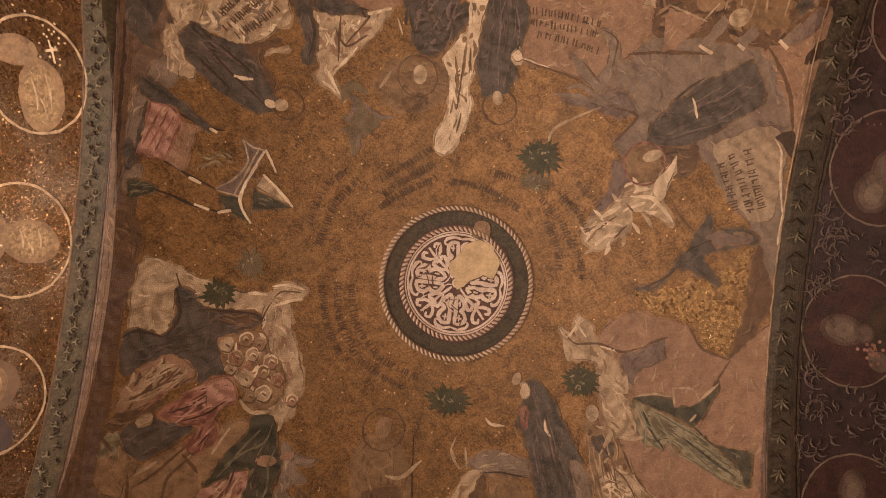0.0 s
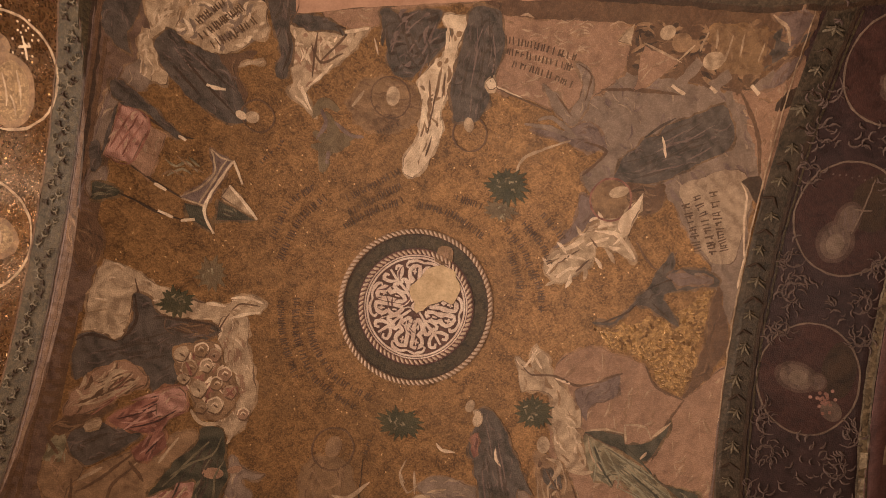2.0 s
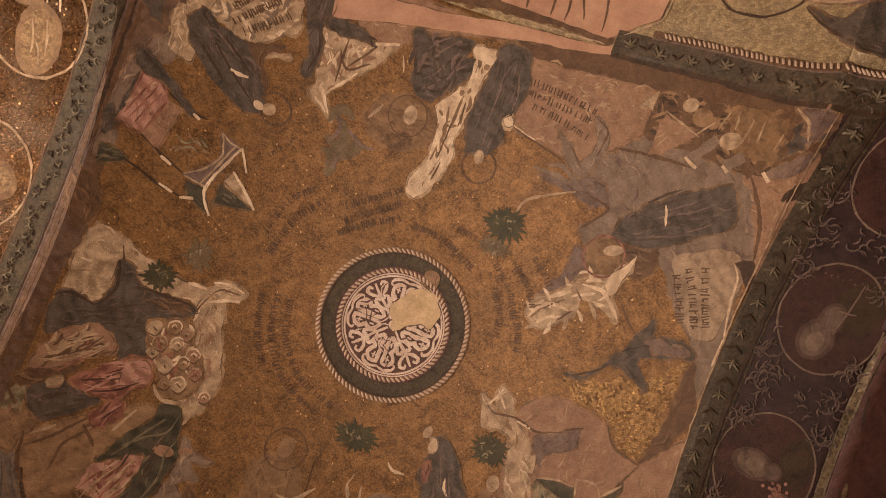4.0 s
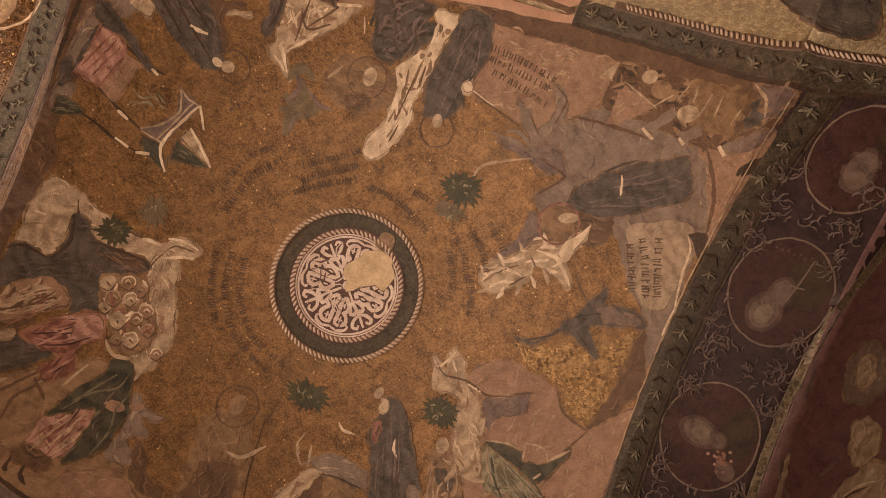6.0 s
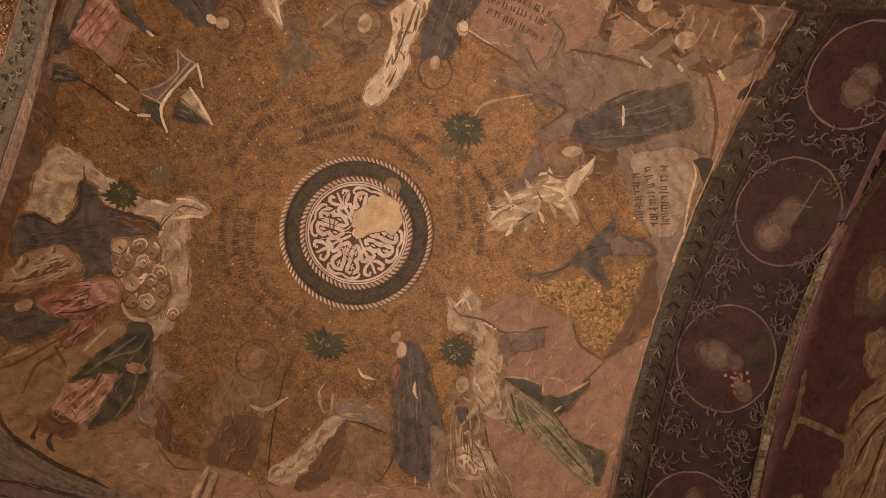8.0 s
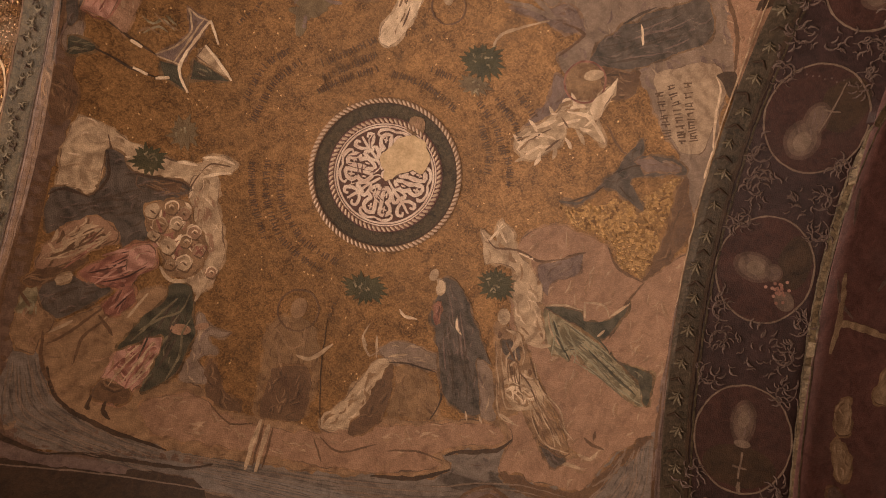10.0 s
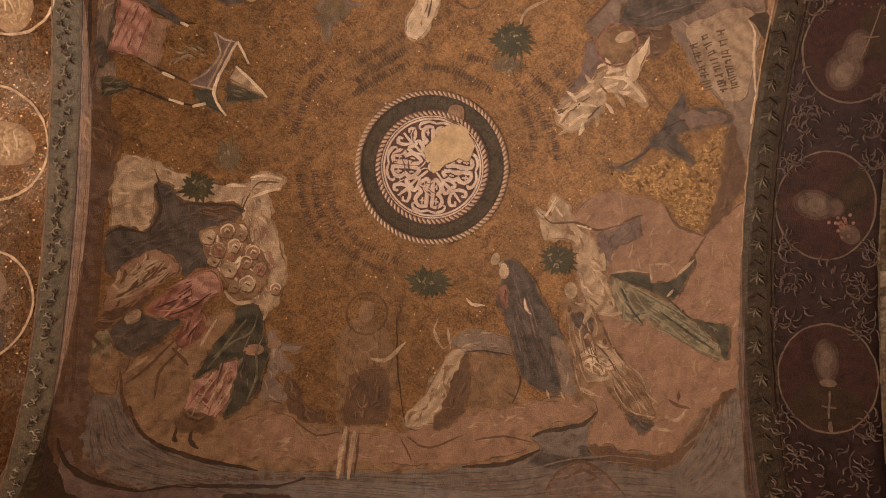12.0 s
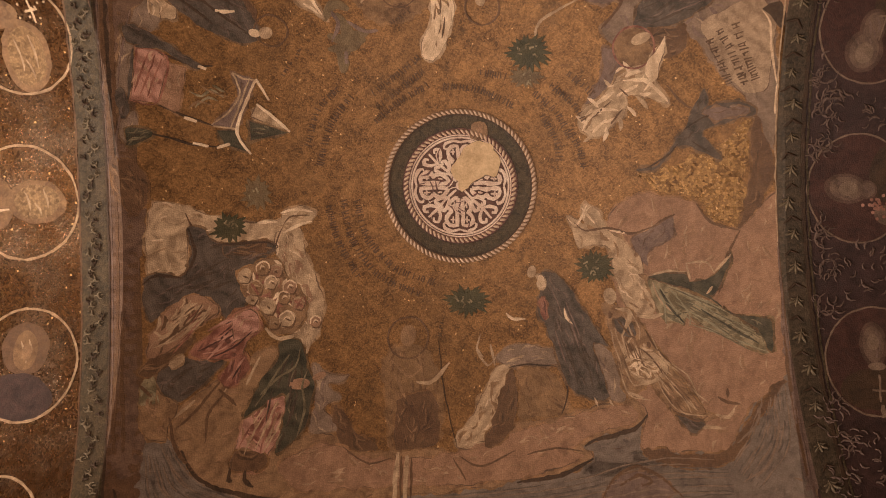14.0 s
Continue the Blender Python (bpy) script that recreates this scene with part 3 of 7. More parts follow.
ribbon(t, "moulding", BROWN, 3, 0.023, [(-1.76, -1.42), (-1.86, -0.78), (-1.89, -0.153), (-1.89, 0.481), (-1.86, 1.08), (-1.83, 1.33)], [(-1.76, -1.2), (-1.82, -0.787), (-1.86, -0.378)], [(-1.86, 0.604), (-1.84, 0.966), (-1.79, 1.33)], taper=0.8)
ribbon(t, "edge_light", MAUVE, 3, 0.010, [(-1.78, -1.41), (-1.88, -0.777), (-1.92, -0.151), (-1.92, 0.482), (-1.88, 1.08)], [(-1.82, -0.51), (-1.86, -0.347), (-1.82, -0.098)], [(-1.7, -1.07), (-1.78, -0.823), (-1.82, -0.634)], taper=0.6)
patch(t, "block", SLATE, 2, [(-1.74, -1.45), (-1.58, -1.48), (-1.62, -1.31), (-1.67, -1.25), (-1.65, -1.14), (-1.71, -1.16), (-1.78, -1.25)], smooth=False)
# pale tips stand for the lit part of the rock past the shadow
patch(t, "rock_tip", BONE, 2, [(-1.58, -1.29), (-1.51, -1.25), (-1.48, -1.14), (-1.49, -1.02), (-1.56, -1.03), (-1.6, -0.973), (-1.61, -1.09), (-1.63, -1.19)])
patch(t, "rock_tip", GREY_ROCK, 2, [(-1.76, -0.945), (-1.71, -0.985), (-1.65, -0.92), (-1.71, -0.88), (-1.75, -0.799), (-1.79, -0.747)])
patch(t, "rock_tip", BONE, 2, [(-1.56, -1.49), (-1.39, -1.52), (-1.45, -1.32), (-1.51, -1.25), (-1.57, -1.3)])
patch(t, "cone", SLATE, 3, [(-1.75, -0.978), (-1.7, -0.995), (-1.61, -0.926), (-1.5, -0.837), (-1.4, -0.763), (-1.43, -0.748), (-1.54, -0.813), (-1.64, -0.883), (-1.73, -0.898)])
patch(t, "cone", SLATE, 3, [(-1.83, -0.633), (-1.79, -0.645), (-1.78, -0.532), (-1.82, -0.478)])
patch(t, "cone", DARK_GREEN, 3, [(-1.81, -0.424), (-1.75, -0.425), (-1.69, -0.386), (-1.72, -0.35), (-1.81, -0.329)])

t = thing("sarcophagus", "faded pink mosaic chest with fluted side", "chest")
patch(t, "side", PINK, 3, [(-1.7, -0.867), (-1.61, -0.851), (-1.57, -0.783), (-1.65, -0.559), (-1.77, -0.58), (-1.73, -0.755)], smooth=False, rough=0.005)
patch(t, "end", SALMON, 3, [(-1.57, -0.783), (-1.49, -0.748), (-1.56, -0.491), (-1.65, -0.559)], smooth=False, rough=0.005)
ribbon(t, "flute", RED, 4, 0.013, [(-1.62, -0.832), (-1.72, -0.612)], [(-1.6, -0.807), (-1.69, -0.597)], [(-1.65, -0.845), (-1.75, -0.626)])
ribbon(t, "edge", RED, 4, 0.013, [(-1.7, -0.867), (-1.61, -0.851), (-1.57, -0.783), (-1.65, -0.559), (-1.77, -0.58)], [(-1.73, -0.755), (-1.7, -0.867)])
ribbon(t, "base_line", SLATE, 4, 0.020, [(-1.72, -0.859), (-1.75, -0.722), (-1.78, -0.585)], [(-1.71, -0.877), (-1.62, -0.868)])

t = thing("canopy_tower", "pale outlined mosaic pavilion with pitched roof", "building")
patch(t, "roof", MAUVE, 3, [(-1.26, -0.719), (-1.14, -0.675), (-1.27, -0.386), (-1.4, -0.421), (-1.32, -0.486), (-1.24, -0.579)], smooth=False, rough=0.004)
patch(t, "gable", BONE, 3, [(-1.15, -0.531), (-1, -0.375), (-1.19, -0.461)], smooth=False, rough=0.003)
patch(t, "shadow", DARK_GREEN, 3, [(-1.2, -0.441), (-0.99, -0.356), (-1.2, -0.321)], smooth=False, rough=0.004)
patch(t, "shadow", DARK_GREEN, 3, [(-1.27, -0.386), (-1.21, -0.248), (-1.34, -0.306), (-1.37, -0.391)], smooth=False, rough=0.004)
ribbon(t, "outline", CREAM, 5, 0.020, [(-1.14, -0.675), (-1.27, -0.386), (-1.2, -0.242)], [(-1.14, -0.675), (-1.08, -0.551)], [(-1.15, -0.537), (-0.978, -0.361)], taper=0.7)
ribbon(t, "outline", BONE, 5, 0.013, [(-1.26, -0.719), (-1.21, -0.686), (-1.14, -0.675)], [(-1.26, -0.719), (-1.23, -0.607), (-1.28, -0.517), (-1.34, -0.463), (-1.4, -0.424)], [(-1.39, -0.419), (-1.27, -0.393)], [(-1.17, -0.685), (-1.3, -0.396)], taper=0.7)
ribbon(t, "pole", INK, 3, 0.017, [(-1.73, -0.396), (-1.62, -0.362), (-1.5, -0.315), (-1.35, -0.289)], [(-1.65, -0.547), (-1.53, -0.486), (-1.39, -0.416)], [(-1.62, -0.85), (-1.48, -0.778), (-1.35, -0.758)])
ribbon(t, "dash", CREAM, 4, 0.020, [(-1.53, -0.47), (-1.47, -0.445)], [(-1.5, -0.324), (-1.42, -0.301)], [(-1.38, -0.289), (-1.31, -0.309)], [(-1.43, -0.76), (-1.39, -0.746)], taper=0.8)
ribbon(t, "tendril", OLIVE, 3, 0.017, [(-1.49, -0.619), (-1.43, -0.589), (-1.38, -0.627), (-1.32, -0.576)], [(-1.47, -0.525), (-1.4, -0.582), (-1.35, -0.557)], [(-1.37, -0.65), (-1.31, -0.609)])
ribbon(t, "tendril", TAN, 4, 0.013, [(-1.5, -0.522), (-1.45, -0.561), (-1.38, -0.537)], [(-1.43, -0.652), (-1.36, -0.603), (-1.29, -0.58)])

# upper scenes

t = thing("hillside", "cream and salmon mosaic rocks along the upper edge of the vault", "mosaic")
patch(t, "scroll", BONE, 1, [(-1.46, -1.31), (-1.33, -1.26), (-1.24, -1.23), (-1.15, -1.28), (-0.996, -1.39), (-0.993, -1.5), (-0.982, -1.72), (-1.42, -1.61), (-1.44, -1.42)], facets=(GREY_ROCK, CREAM))
patch(t, "rock", BONE, 2, [(-0.867, -1.47), (-0.768, -1.48), (-0.584, -1.47), (-0.434, -1.52), (-0.543, -1.38), (-0.666, -1.26), (-0.766, -1.13), (-0.716, -1), (-0.806, -1.06), (-0.862, -1.1), (-0.848, -1.19), (-0.874, -1.33)], facets=(SALMON, CREAM))
patch(t, "upper_rock", SALMON, 1, [(-0.981, -1.69), (-0.813, -1.63), (-0.731, -1.57), (-0.565, -1.5), (-0.409, -1.53), (-0.292, -1.63), (0.21, -1.73), (0.293, -1.64), (0.336, -1.75), (0.075, -1.77), (-0.311, -1.77), (-0.637, -1.84)])
patch(t, "rock", CREAM, 2, [(-0.026, -1.63), (0.113, -1.64), (0.057, -1.45), (0.049, -1.31), (-0.011, -1.13), (0.023, -1.06), (-0.008, -0.938), (-0.071, -0.826), (-0.123, -0.741), (-0.189, -0.783), (-0.162, -0.888), (-0.118, -1.01), (-0.126, -1.17), (-0.137, -1.31), (-0.016, -1.44), (0.01, -1.57)], facets=(TAN, CREAM))
ribbon(t, "crevice", BROWN, 3, 0.017, [(-0.721, -1.47), (-0.736, -1.34), (-0.746, -1.21)], [(-0.561, -1.47), (-0.702, -1.31)], [(-0.759, -1.39), (-0.7, -1.3), (-0.581, -1.37)])
ribbon(t, "crevice", BROWN, 4, 0.013, [(-0.036, -1.26), (-0.047, -1.14), (-0.069, -0.99)], [(0.009, -1.35), (0.001, -1.21)], [(-0.037, -0.997), (-0.064, -0.877)])
ribbon(t, "crevice", TAN, 3, 0.023, [(-0.077, -1.3), (-0.066, -1.15), (-0.102, -0.983)], [(-0.016, -1.38), (-0.039, -1.19)], [(-0.063, -0.958), (-0.11, -0.85)])
ribbon(t, "light", CREAM, 3, 0.020, [(-0.81, -1.17), (-0.742, -1.03)], [(-0.593, -1.47), (-0.44, -1.52)], [(-0.636, -1.3), (-0.762, -1.16)], [(-0.833, -1.1), (-0.754, -1.04)])
ribbon(t, "light", CREAM, 4, 0.027, [(-0.059, -1.02), (-0.1, -0.885), (-0.147, -0.776)], [(0, -1.07), (-0.016, -0.943)], [(-0.104, -1.17), (-0.068, -1.04)], [(0.007, -1.59), (0.006, -1.44)])

t = thing("robed_shape", "dark grey-brown mosaic robe with a pale streak", "mosaic", "robed shapes")
patch(t, "robe", SLATE, 3, [(-1.55, -1.22), (-1.47, -1.31), (-1.4, -1.26), (-1.24, -1.23), (-1.16, -1.13), (-1.1, -1.01), (-1.1, -0.908), (-1.17, -0.877), (-1.26, -0.911), (-1.38, -0.984), (-1.5, -1.1)])
patch(t, "cloth", BROWN, 3, [(-1.24, -1.23), (-1.15, -1.26), (-1.04, -1.3), (-1.14, -1.17), (-1.08, -1.06), (-1.12, -1), (-1.18, -1.14)])
ribbon(t, "sash", CREAM, 4, 0.023, [(-1.3, -1.07), (-1.25, -1.06), (-1.2, -1.06)], taper=0.7)
ribbon(t, "fold", INK, 4, 0.017, [(-1.44, -1.2), (-1.29, -1.06), (-1.16, -0.947)], [(-1.46, -1.13), (-1.32, -0.992)], [(-1.36, -1.22), (-1.2, -1.09)])
ribbon(t, "fold", MAUVE, 4, 0.013, [(-1.4, -1.23), (-1.26, -1.13)], [(-1.46, -1.23), (-1.37, -1.13)])
disc(t, "pale_oval", CREAM, 4, (-1.117, -0.939), 0.030, 0.023, 25)
disc(t, "pale_oval", BONE, 4, (-1.056, -0.94), 0.037, 0.033, -14)
ring(t, "halo_ring", BROWN, 4, (-1.026, -0.951), 0.087, 0.013)
patch(t, "pale_stroke", BONE, 4, [(-1.14, -1.2), (-1.07, -1.24), (-1, -1.24), (-1.07, -1.21)])

t = thing("dark_winged_shape", "black-brown ragged mosaic shape beside pale rock", "mosaic")
patch(t, "body", SLATE, 4, [(-0.995, -1.63), (-0.919, -1.64), (-0.853, -1.65), (-0.819, -1.59), (-0.856, -1.5), (-0.88, -1.45), (-0.857, -1.35), (-0.878, -1.2), (-0.921, -1.17), (-0.942, -1.22), (-0.917, -1.32), (-0.958, -1.44), (-0.975, -1.53)])
patch(t, "ragged_wing", SLATE, 4, [(-0.859, -1.52), (-0.699, -1.53), (-0.618, -1.51), (-0.573, -1.46), (-0.639, -1.48), (-0.751, -1.46), (-0.858, -1.48)])
ribbon(t, "ragged_wing", INK, 5, 0.017, [(-0.991, -1.55), (-1.05, -1.57), (-1.12, -1.57)], [(-0.573, -1.46), (-0.562, -1.47)], [(-0.616, -1.5), (-0.586, -1.46)], [(-0.629, -1.5), (-0.565, -1.5)], [(-0.886, -1.42), (-0.868, -1.33), (-0.905, -1.22)])

t = thing("beast_shape", "shaggy slate-coloured mosaic shape", "mosaic")
patch(t, "body", SLATE, 3, [(-0.382, -1.62), (-0.331, -1.65), (-0.271, -1.61), (-0.166, -1.65), (-0.027, -1.65), (-0.058, -1.58), (0.016, -1.57), (-0.011, -1.48), (-0.07, -1.42), (-0.134, -1.36), (-0.191, -1.29), (-0.28, -1.31), (-0.334, -1.37), (-0.336, -1.47)], facets=(INK, MAUVE))
folds(t, "fur", SHADES[SLATE][0], 4, (-0.29, -1.614), (-0.178, -1.313), 0.133, 9, 0.020, 5)
folds(t, "fur", MAUVE, 4, (-0.097, -1.624), (-0.25, -1.343), 0.133, 7, 0.013, 6)
ribbon(t, "claw", CREAM, 4, 0.013, [(-0.408, -1.48), (-0.382, -1.39)])

t = thing("haloed_shape", "worn brown mosaic oval with a thin red ring", "mosaic")
patch(t, "robe", FADED, 2, [(-0.538, -1.08), (-0.462, -1.22), (-0.307, -1.28), (-0.136, -1.26), (-0.093, -1.11), (-0.195, -1.03), (-0.319, -0.966), (-0.459, -0.999)], rough=0.03)
ring(t, "halo_ring", BROWN, 3, (-0.295, -1.176), 0.113, 0.010)
disc(t, "pale_oval", BONE, 3, (-0.283, -1.185), 0.040, 0.053, 7)
ribbon(t, "pale_stroke", BONE, 3, 0.027, [(-0.513, -1.09), (-0.481, -1.14), (-0.45, -1.19)])

t = thing("robed_shape", "tall dark slate mosaic robe standing against rock", "mosaic", "robed shapes")
patch(t, "robe", SLATE, 4, [(0.137, -1.69), (0.287, -1.7), (0.322, -1.59), (0.32, -1.46), (0.274, -1.33), (0.257, -1.19), (0.21, -1.12), (0.16, -1.1), (0.089, -1.1), (0.052, -1.21), (0.057, -1.34), (0.081, -1.45), (0.112, -1.59)])
folds(t, "fold", SHADES[SLATE][0], 5, (0.22, -1.68), (0.157, -1.133), 0.113, 6, 0.020, 7)
folds(t, "fold", MAUVE, 5, (0.209, -1.651), (0.168, -1.166), 0.100, 4, 0.013, 8)
patch(t, "cuff", CREAM, 5, [(0.247, -1.33), (0.283, -1.35), (0.307, -1.31), (0.271, -1.29)])
disc(t, "pale_oval", BONE, 5, (0.173, -1.088), 0.030, 0.040, -12)
ring(t, "halo_ring", BROWN, 4, (0.182, -1.042), 0.100, 0.013)

t = thing("inscribed_hill", "salmon pink mosaic hill with dark lettering", "mosaic")
patch(t, "hill", SALMON, 2, [(0.29, -1.67), (0.281, -1.59), (0.344, -1.49), (0.267, -1.31), (0.358, -1.29), (0.582, -1.24), (0.716, -1.21), (0.793, -1.27), (0.918, -1.35), (1.02, -1.47), (1.03, -1.64), (0.945, -1.68), (0.73, -1.69), (0.533, -1.67)])
# shadow of the border and arch, painted in brown above the hill
patch(t, "shade", BROWN, 1, [(0.205, -1.76), (0.712, -1.77), (1.14, -1.77), (1.68, -1.73), (1.89, -1.72), (1.89, -1.66), (1.82, -1.57), (1.67, -1.58), (1.28, -1.64), (1.01, -1.67), (0.734, -1.68), (0.515, -1.66), (0.288, -1.66)], rough=0.03)
patch(t, "claw", GREY_ROCK, 3, [(0.754, -1.47), (0.821, -1.46), (0.866, -1.35), (0.812, -1.19), (0.759, -1.14), (0.761, -1.24), (0.8, -1.35)])
patch(t, "claw", GREY_ROCK, 3, [(0.565, -1.35), (0.653, -1.31), (0.739, -1.22), (0.803, -1.16), (0.717, -1.17), (0.631, -1.27)])
ribbon(t, "outline", BROWN, 4, 0.013, [(0.267, -1.31), (0.358, -1.29), (0.502, -1.25), (0.644, -1.21)], [(0.764, -1.47), (0.84, -1.42), (0.823, -1.28)], [(0.653, -1.31), (0.761, -1.2)])
ribbon(t, "outline", CREAM, 4, 0.013, [(0.271, -1.32), (0.359, -1.3), (0.464, -1.27)])
bars("inscription", LETTER, 4, 0.042, [(0.323, -1.56), (0.524, -1.54), (0.742, -1.5)], 1)
bars("inscription", LETTER, 4, 0.040, [(0.352, -1.5), (0.536, -1.48), (0.728, -1.45)], 2)
bars("inscription", LETTER, 4, 0.040, [(0.391, -1.44), (0.568, -1.41), (0.747, -1.36)], 3)
bars("inscription", LETTER, 4, 0.042, [(-1.34, -1.38), (-1.27, -1.45), (-1.2, -1.51)], 4)
bars("inscription", LETTER, 4, 0.046, [(-1.33, -1.31), (-1.22, -1.41), (-1.11, -1.51)], 5)
bars("inscription", LETTER, 4, 0.046, [(-1.27, -1.28), (-1.15, -1.37), (-1.05, -1.46)], 6)

t = thing("grey_mountain", "grey-beige mosaic mountain with a red-brown cleft", "mosaic")
patch(t, "slope", GREY_ROCK, 1, [(0.707, -1.22), (0.85, -1.38), (1.06, -1.47), (1.33, -1.45), (1.6, -1.39), (1.71, -1.25), (1.8, -0.95), (1.76, -0.886), (1.79, -0.654), (1.79, -0.411), (1.77, -0.16), (1.69, -0.264), (1.65, -0.44), (1.49, -0.626), (1.36, -0.819), (1.14, -0.874), (1.01, -0.882), (0.932, -0.803), (0.864, -0.886), (0.98, -1.02), (0.839, -1.07)], facets=(MAUVE, GREY_ROCK))
patch(t, "pale_face", SHADES[GREY_ROCK][1], 2, [(1.41, -0.858), (1.52, -0.938), (1.68, -0.991), (1.77, -0.916), (1.77, -0.711), (1.74, -0.521), (1.63, -0.499), (1.5, -0.659)])
patch(t, "foot_slope", MAUVE, 2, [(0.532, -1.11), (0.699, -1.11), (0.85, -1.17), (0.97, -1.06), (0.849, -1.03), (0.674, -1.07)])
patch(t, "cliff", SALMON, 1.2, [(1.52, -1.42), (1.75, -1.45), (1.9, -1.5), (1.87, -1.0), (1.76, -1.05), (1.66, -1.25)], rim=False)
patch(t, "cliff", SALMON, 2, [(1.62, -1.38), (1.76, -1.32), (1.88, -1.31), (1.85, -1.16), (1.84, -0.811), (1.79, -0.949), (1.77, -1.12), (1.69, -1.28)], smooth=False)
patch(t, "notch", INK, 3, [(1.71, -0.931), (1.79, -0.958), (1.83, -0.853), (1.79, -0.826), (1.75, -0.884)])
ribbon(t, "crest", CREAM, 3, 0.017, [(1.71, -0.922), (1.75, -0.855), (1.76, -0.708), (1.79, -0.533)], [(1.79, -0.533), (1.78, -0.378)])
ribbon(t, "crevice", BROWN, 3, 0.023, [(1.62, -1.37), (1.69, -1.27), (1.76, -1.12), (1.79, -0.948)], [(0.864, -0.886), (0.978, -1.03), (0.846, -1.07)], [(0.902, -1.35), (1.09, -1.36), (1.33, -1.35)])
ribbon(t, "branch", BONE, 3, 0.020, [(0.486, -0.78), (0.491, -0.911), (0.576, -0.985), (0.772, -1.07)])
ribbon(t, "branch", GREY_ROCK, 3, 0.033, [(0.788, -1.08), (0.629, -1.13), (0.495, -1.13)], [(0.8, -1.09), (0.651, -1.18), (0.571, -1.16)])
bars("inscription", LETTER, 4, 0.046, [(1.45, -0.788), (1.51, -0.66), (1.56, -0.531)], 7)
bars("inscription", LETTER, 4, 0.048, [(1.5, -0.838), (1.57, -0.703), (1.63, -0.545)], 8)
bars("inscription", LETTER, 4, 0.048, [(1.58, -0.866), (1.63, -0.715), (1.69, -0.557)], 9)

t = thing("robed_shape", "broad dark slate mosaic robe with a white mark", "mosaic", "robed shapes")
patch(t, "robe", SLATE, 3, [(1.04, -0.884), (1.07, -0.979), (1.18, -1.11), (1.26, -1.14), (1.29, -1.19), (1.41, -1.24), (1.55, -1.3), (1.6, -1.25), (1.63, -1.1), (1.5, -1.02), (1.36, -0.928), (1.25, -0.88), (1.12, -0.875)])
folds(t, "fold", SHADES[SLATE][0], 4, (1.093, -0.943), (1.578, -1.222), 0.127, 7, 0.017, 9)
folds(t, "fold", MAUVE, 4, (1.12, -0.964), (1.575, -1.179), 0.113, 5, 0.013, 10)
ribbon(t, "mark", CREAM, 5, 0.018, [(1.27, -1.13), (1.29, -1.08), (1.31, -1.02)])
patch(t, "lower_robe", BROWN, 3, [(1.08, -0.863), (1.25, -0.874), (1.33, -0.875), (1.32, -0.766), (1.24, -0.704), (1.16, -0.75)])
disc(t, "halo", FADED, 3, (1.043, -0.773), 0.110, 0.110, -10)
ring(t, "halo_ring", RED, 4, (1.043, -0.773), 0.117, 0.013)
disc(t, "pale_oval", BONE, 5, (1.084, -0.819), 0.057, 0.030, -20)
patch(t, "hem", CREAM, 4, [(1.11, -0.646), (1.18, -0.771), (1.22, -0.818), (1.19, -0.677), (1.15, -0.574)])

t = thing("white_drapery", "white-cream crumpled mosaic drapery", "mosaic")
patch(t, "cloth", BONE, 3, [(0.719, -0.348), (0.765, -0.442), (0.895, -0.536), (0.971, -0.633), (1.09, -0.674), (1.14, -0.588), (1.24, -0.453), (1.12, -0.486), (1, -0.509), (0.996, -0.41), (0.853, -0.279), (0.77, -0.276)], facets=(TAN, CREAM))
ribbon(t, "fold", CREAM, 4, 0.027, [(0.751, -0.356), (0.853, -0.428), (0.955, -0.417)], [(0.813, -0.452), (0.93, -0.527)], [(0.982, -0.587), (1.11, -0.582), (1.23, -0.461)], [(0.798, -0.299), (0.883, -0.368)], [(1.01, -0.624), (1.08, -0.64)])
ribbon(t, "fold", BROWN, 4, 0.013, [(0.796, -0.382), (0.909, -0.473)], [(0.958, -0.549), (1.01, -0.495)], [(0.906, -0.34), (0.971, -0.421)])
for k, (p, q) in enumerate((((0.78, -0.33), (0.7, -0.4)), ((0.8, -0.29), (0.74, -0.24)), ((0.88, -0.33), (0.86, -0.24)), ((0.95, -0.4), (0.96, -0.3)), ((0.84, -0.44), (0.77, -0.5)), ((0.93, -0.52), (0.87, -0.6)), ((1.0, -0.44), (1.05, -0.38)), ((1.05, -0.5), (1.12, -0.42)), ((1.02, -0.62), (0.98, -0.7)), ((1.12, -0.55), (1.2, -0.52)))):
    ribbon(t, "tip", (CREAM, BONE)[k % 2], 3.5, 0.03, [p, ((p[0] + q[0]) / 2 + 0.008, (p[1] + q[1]) / 2), q], taper=0.05)
patch(t, "cloud", MAUVE, 2, [(0.869, -0.791), (1.01, -0.689), (0.951, -0.58), (0.835, -0.507), (0.762, -0.458), (0.866, -0.661)])

t = thing("walled_town", "brown and ochre mosaic town of towers and domes", "building")
patch(t, "ground", BROWN, 2, [(1.04, -1.44), (1.04, -1.65), (1.15, -1.7), (1.41, -1.68), (1.7, -1.65), (1.85, -1.69), (1.89, -1.66), (1.85, -1.5), (1.65, -1.36), (1.37, -1.41), (1.22, -1.44)], facets=(INK, TAN))
patch(t, "glow", FADED, 3, [(1.42, -1.65), (1.55, -1.66), (1.72, -1.61), (1.71, -1.46), (1.59, -1.44), (1.48, -1.49)])
patch(t, "gable", SALMON, 3, [(1.1, -1.58), (1.3, -1.5), (1.09, -1.35), (1.09, -1.49)], smooth=False)
patch(t, "gable", BONE, 3, [(0.953, -1.6), (1.04, -1.68), (1.03, -1.58)], smooth=False)
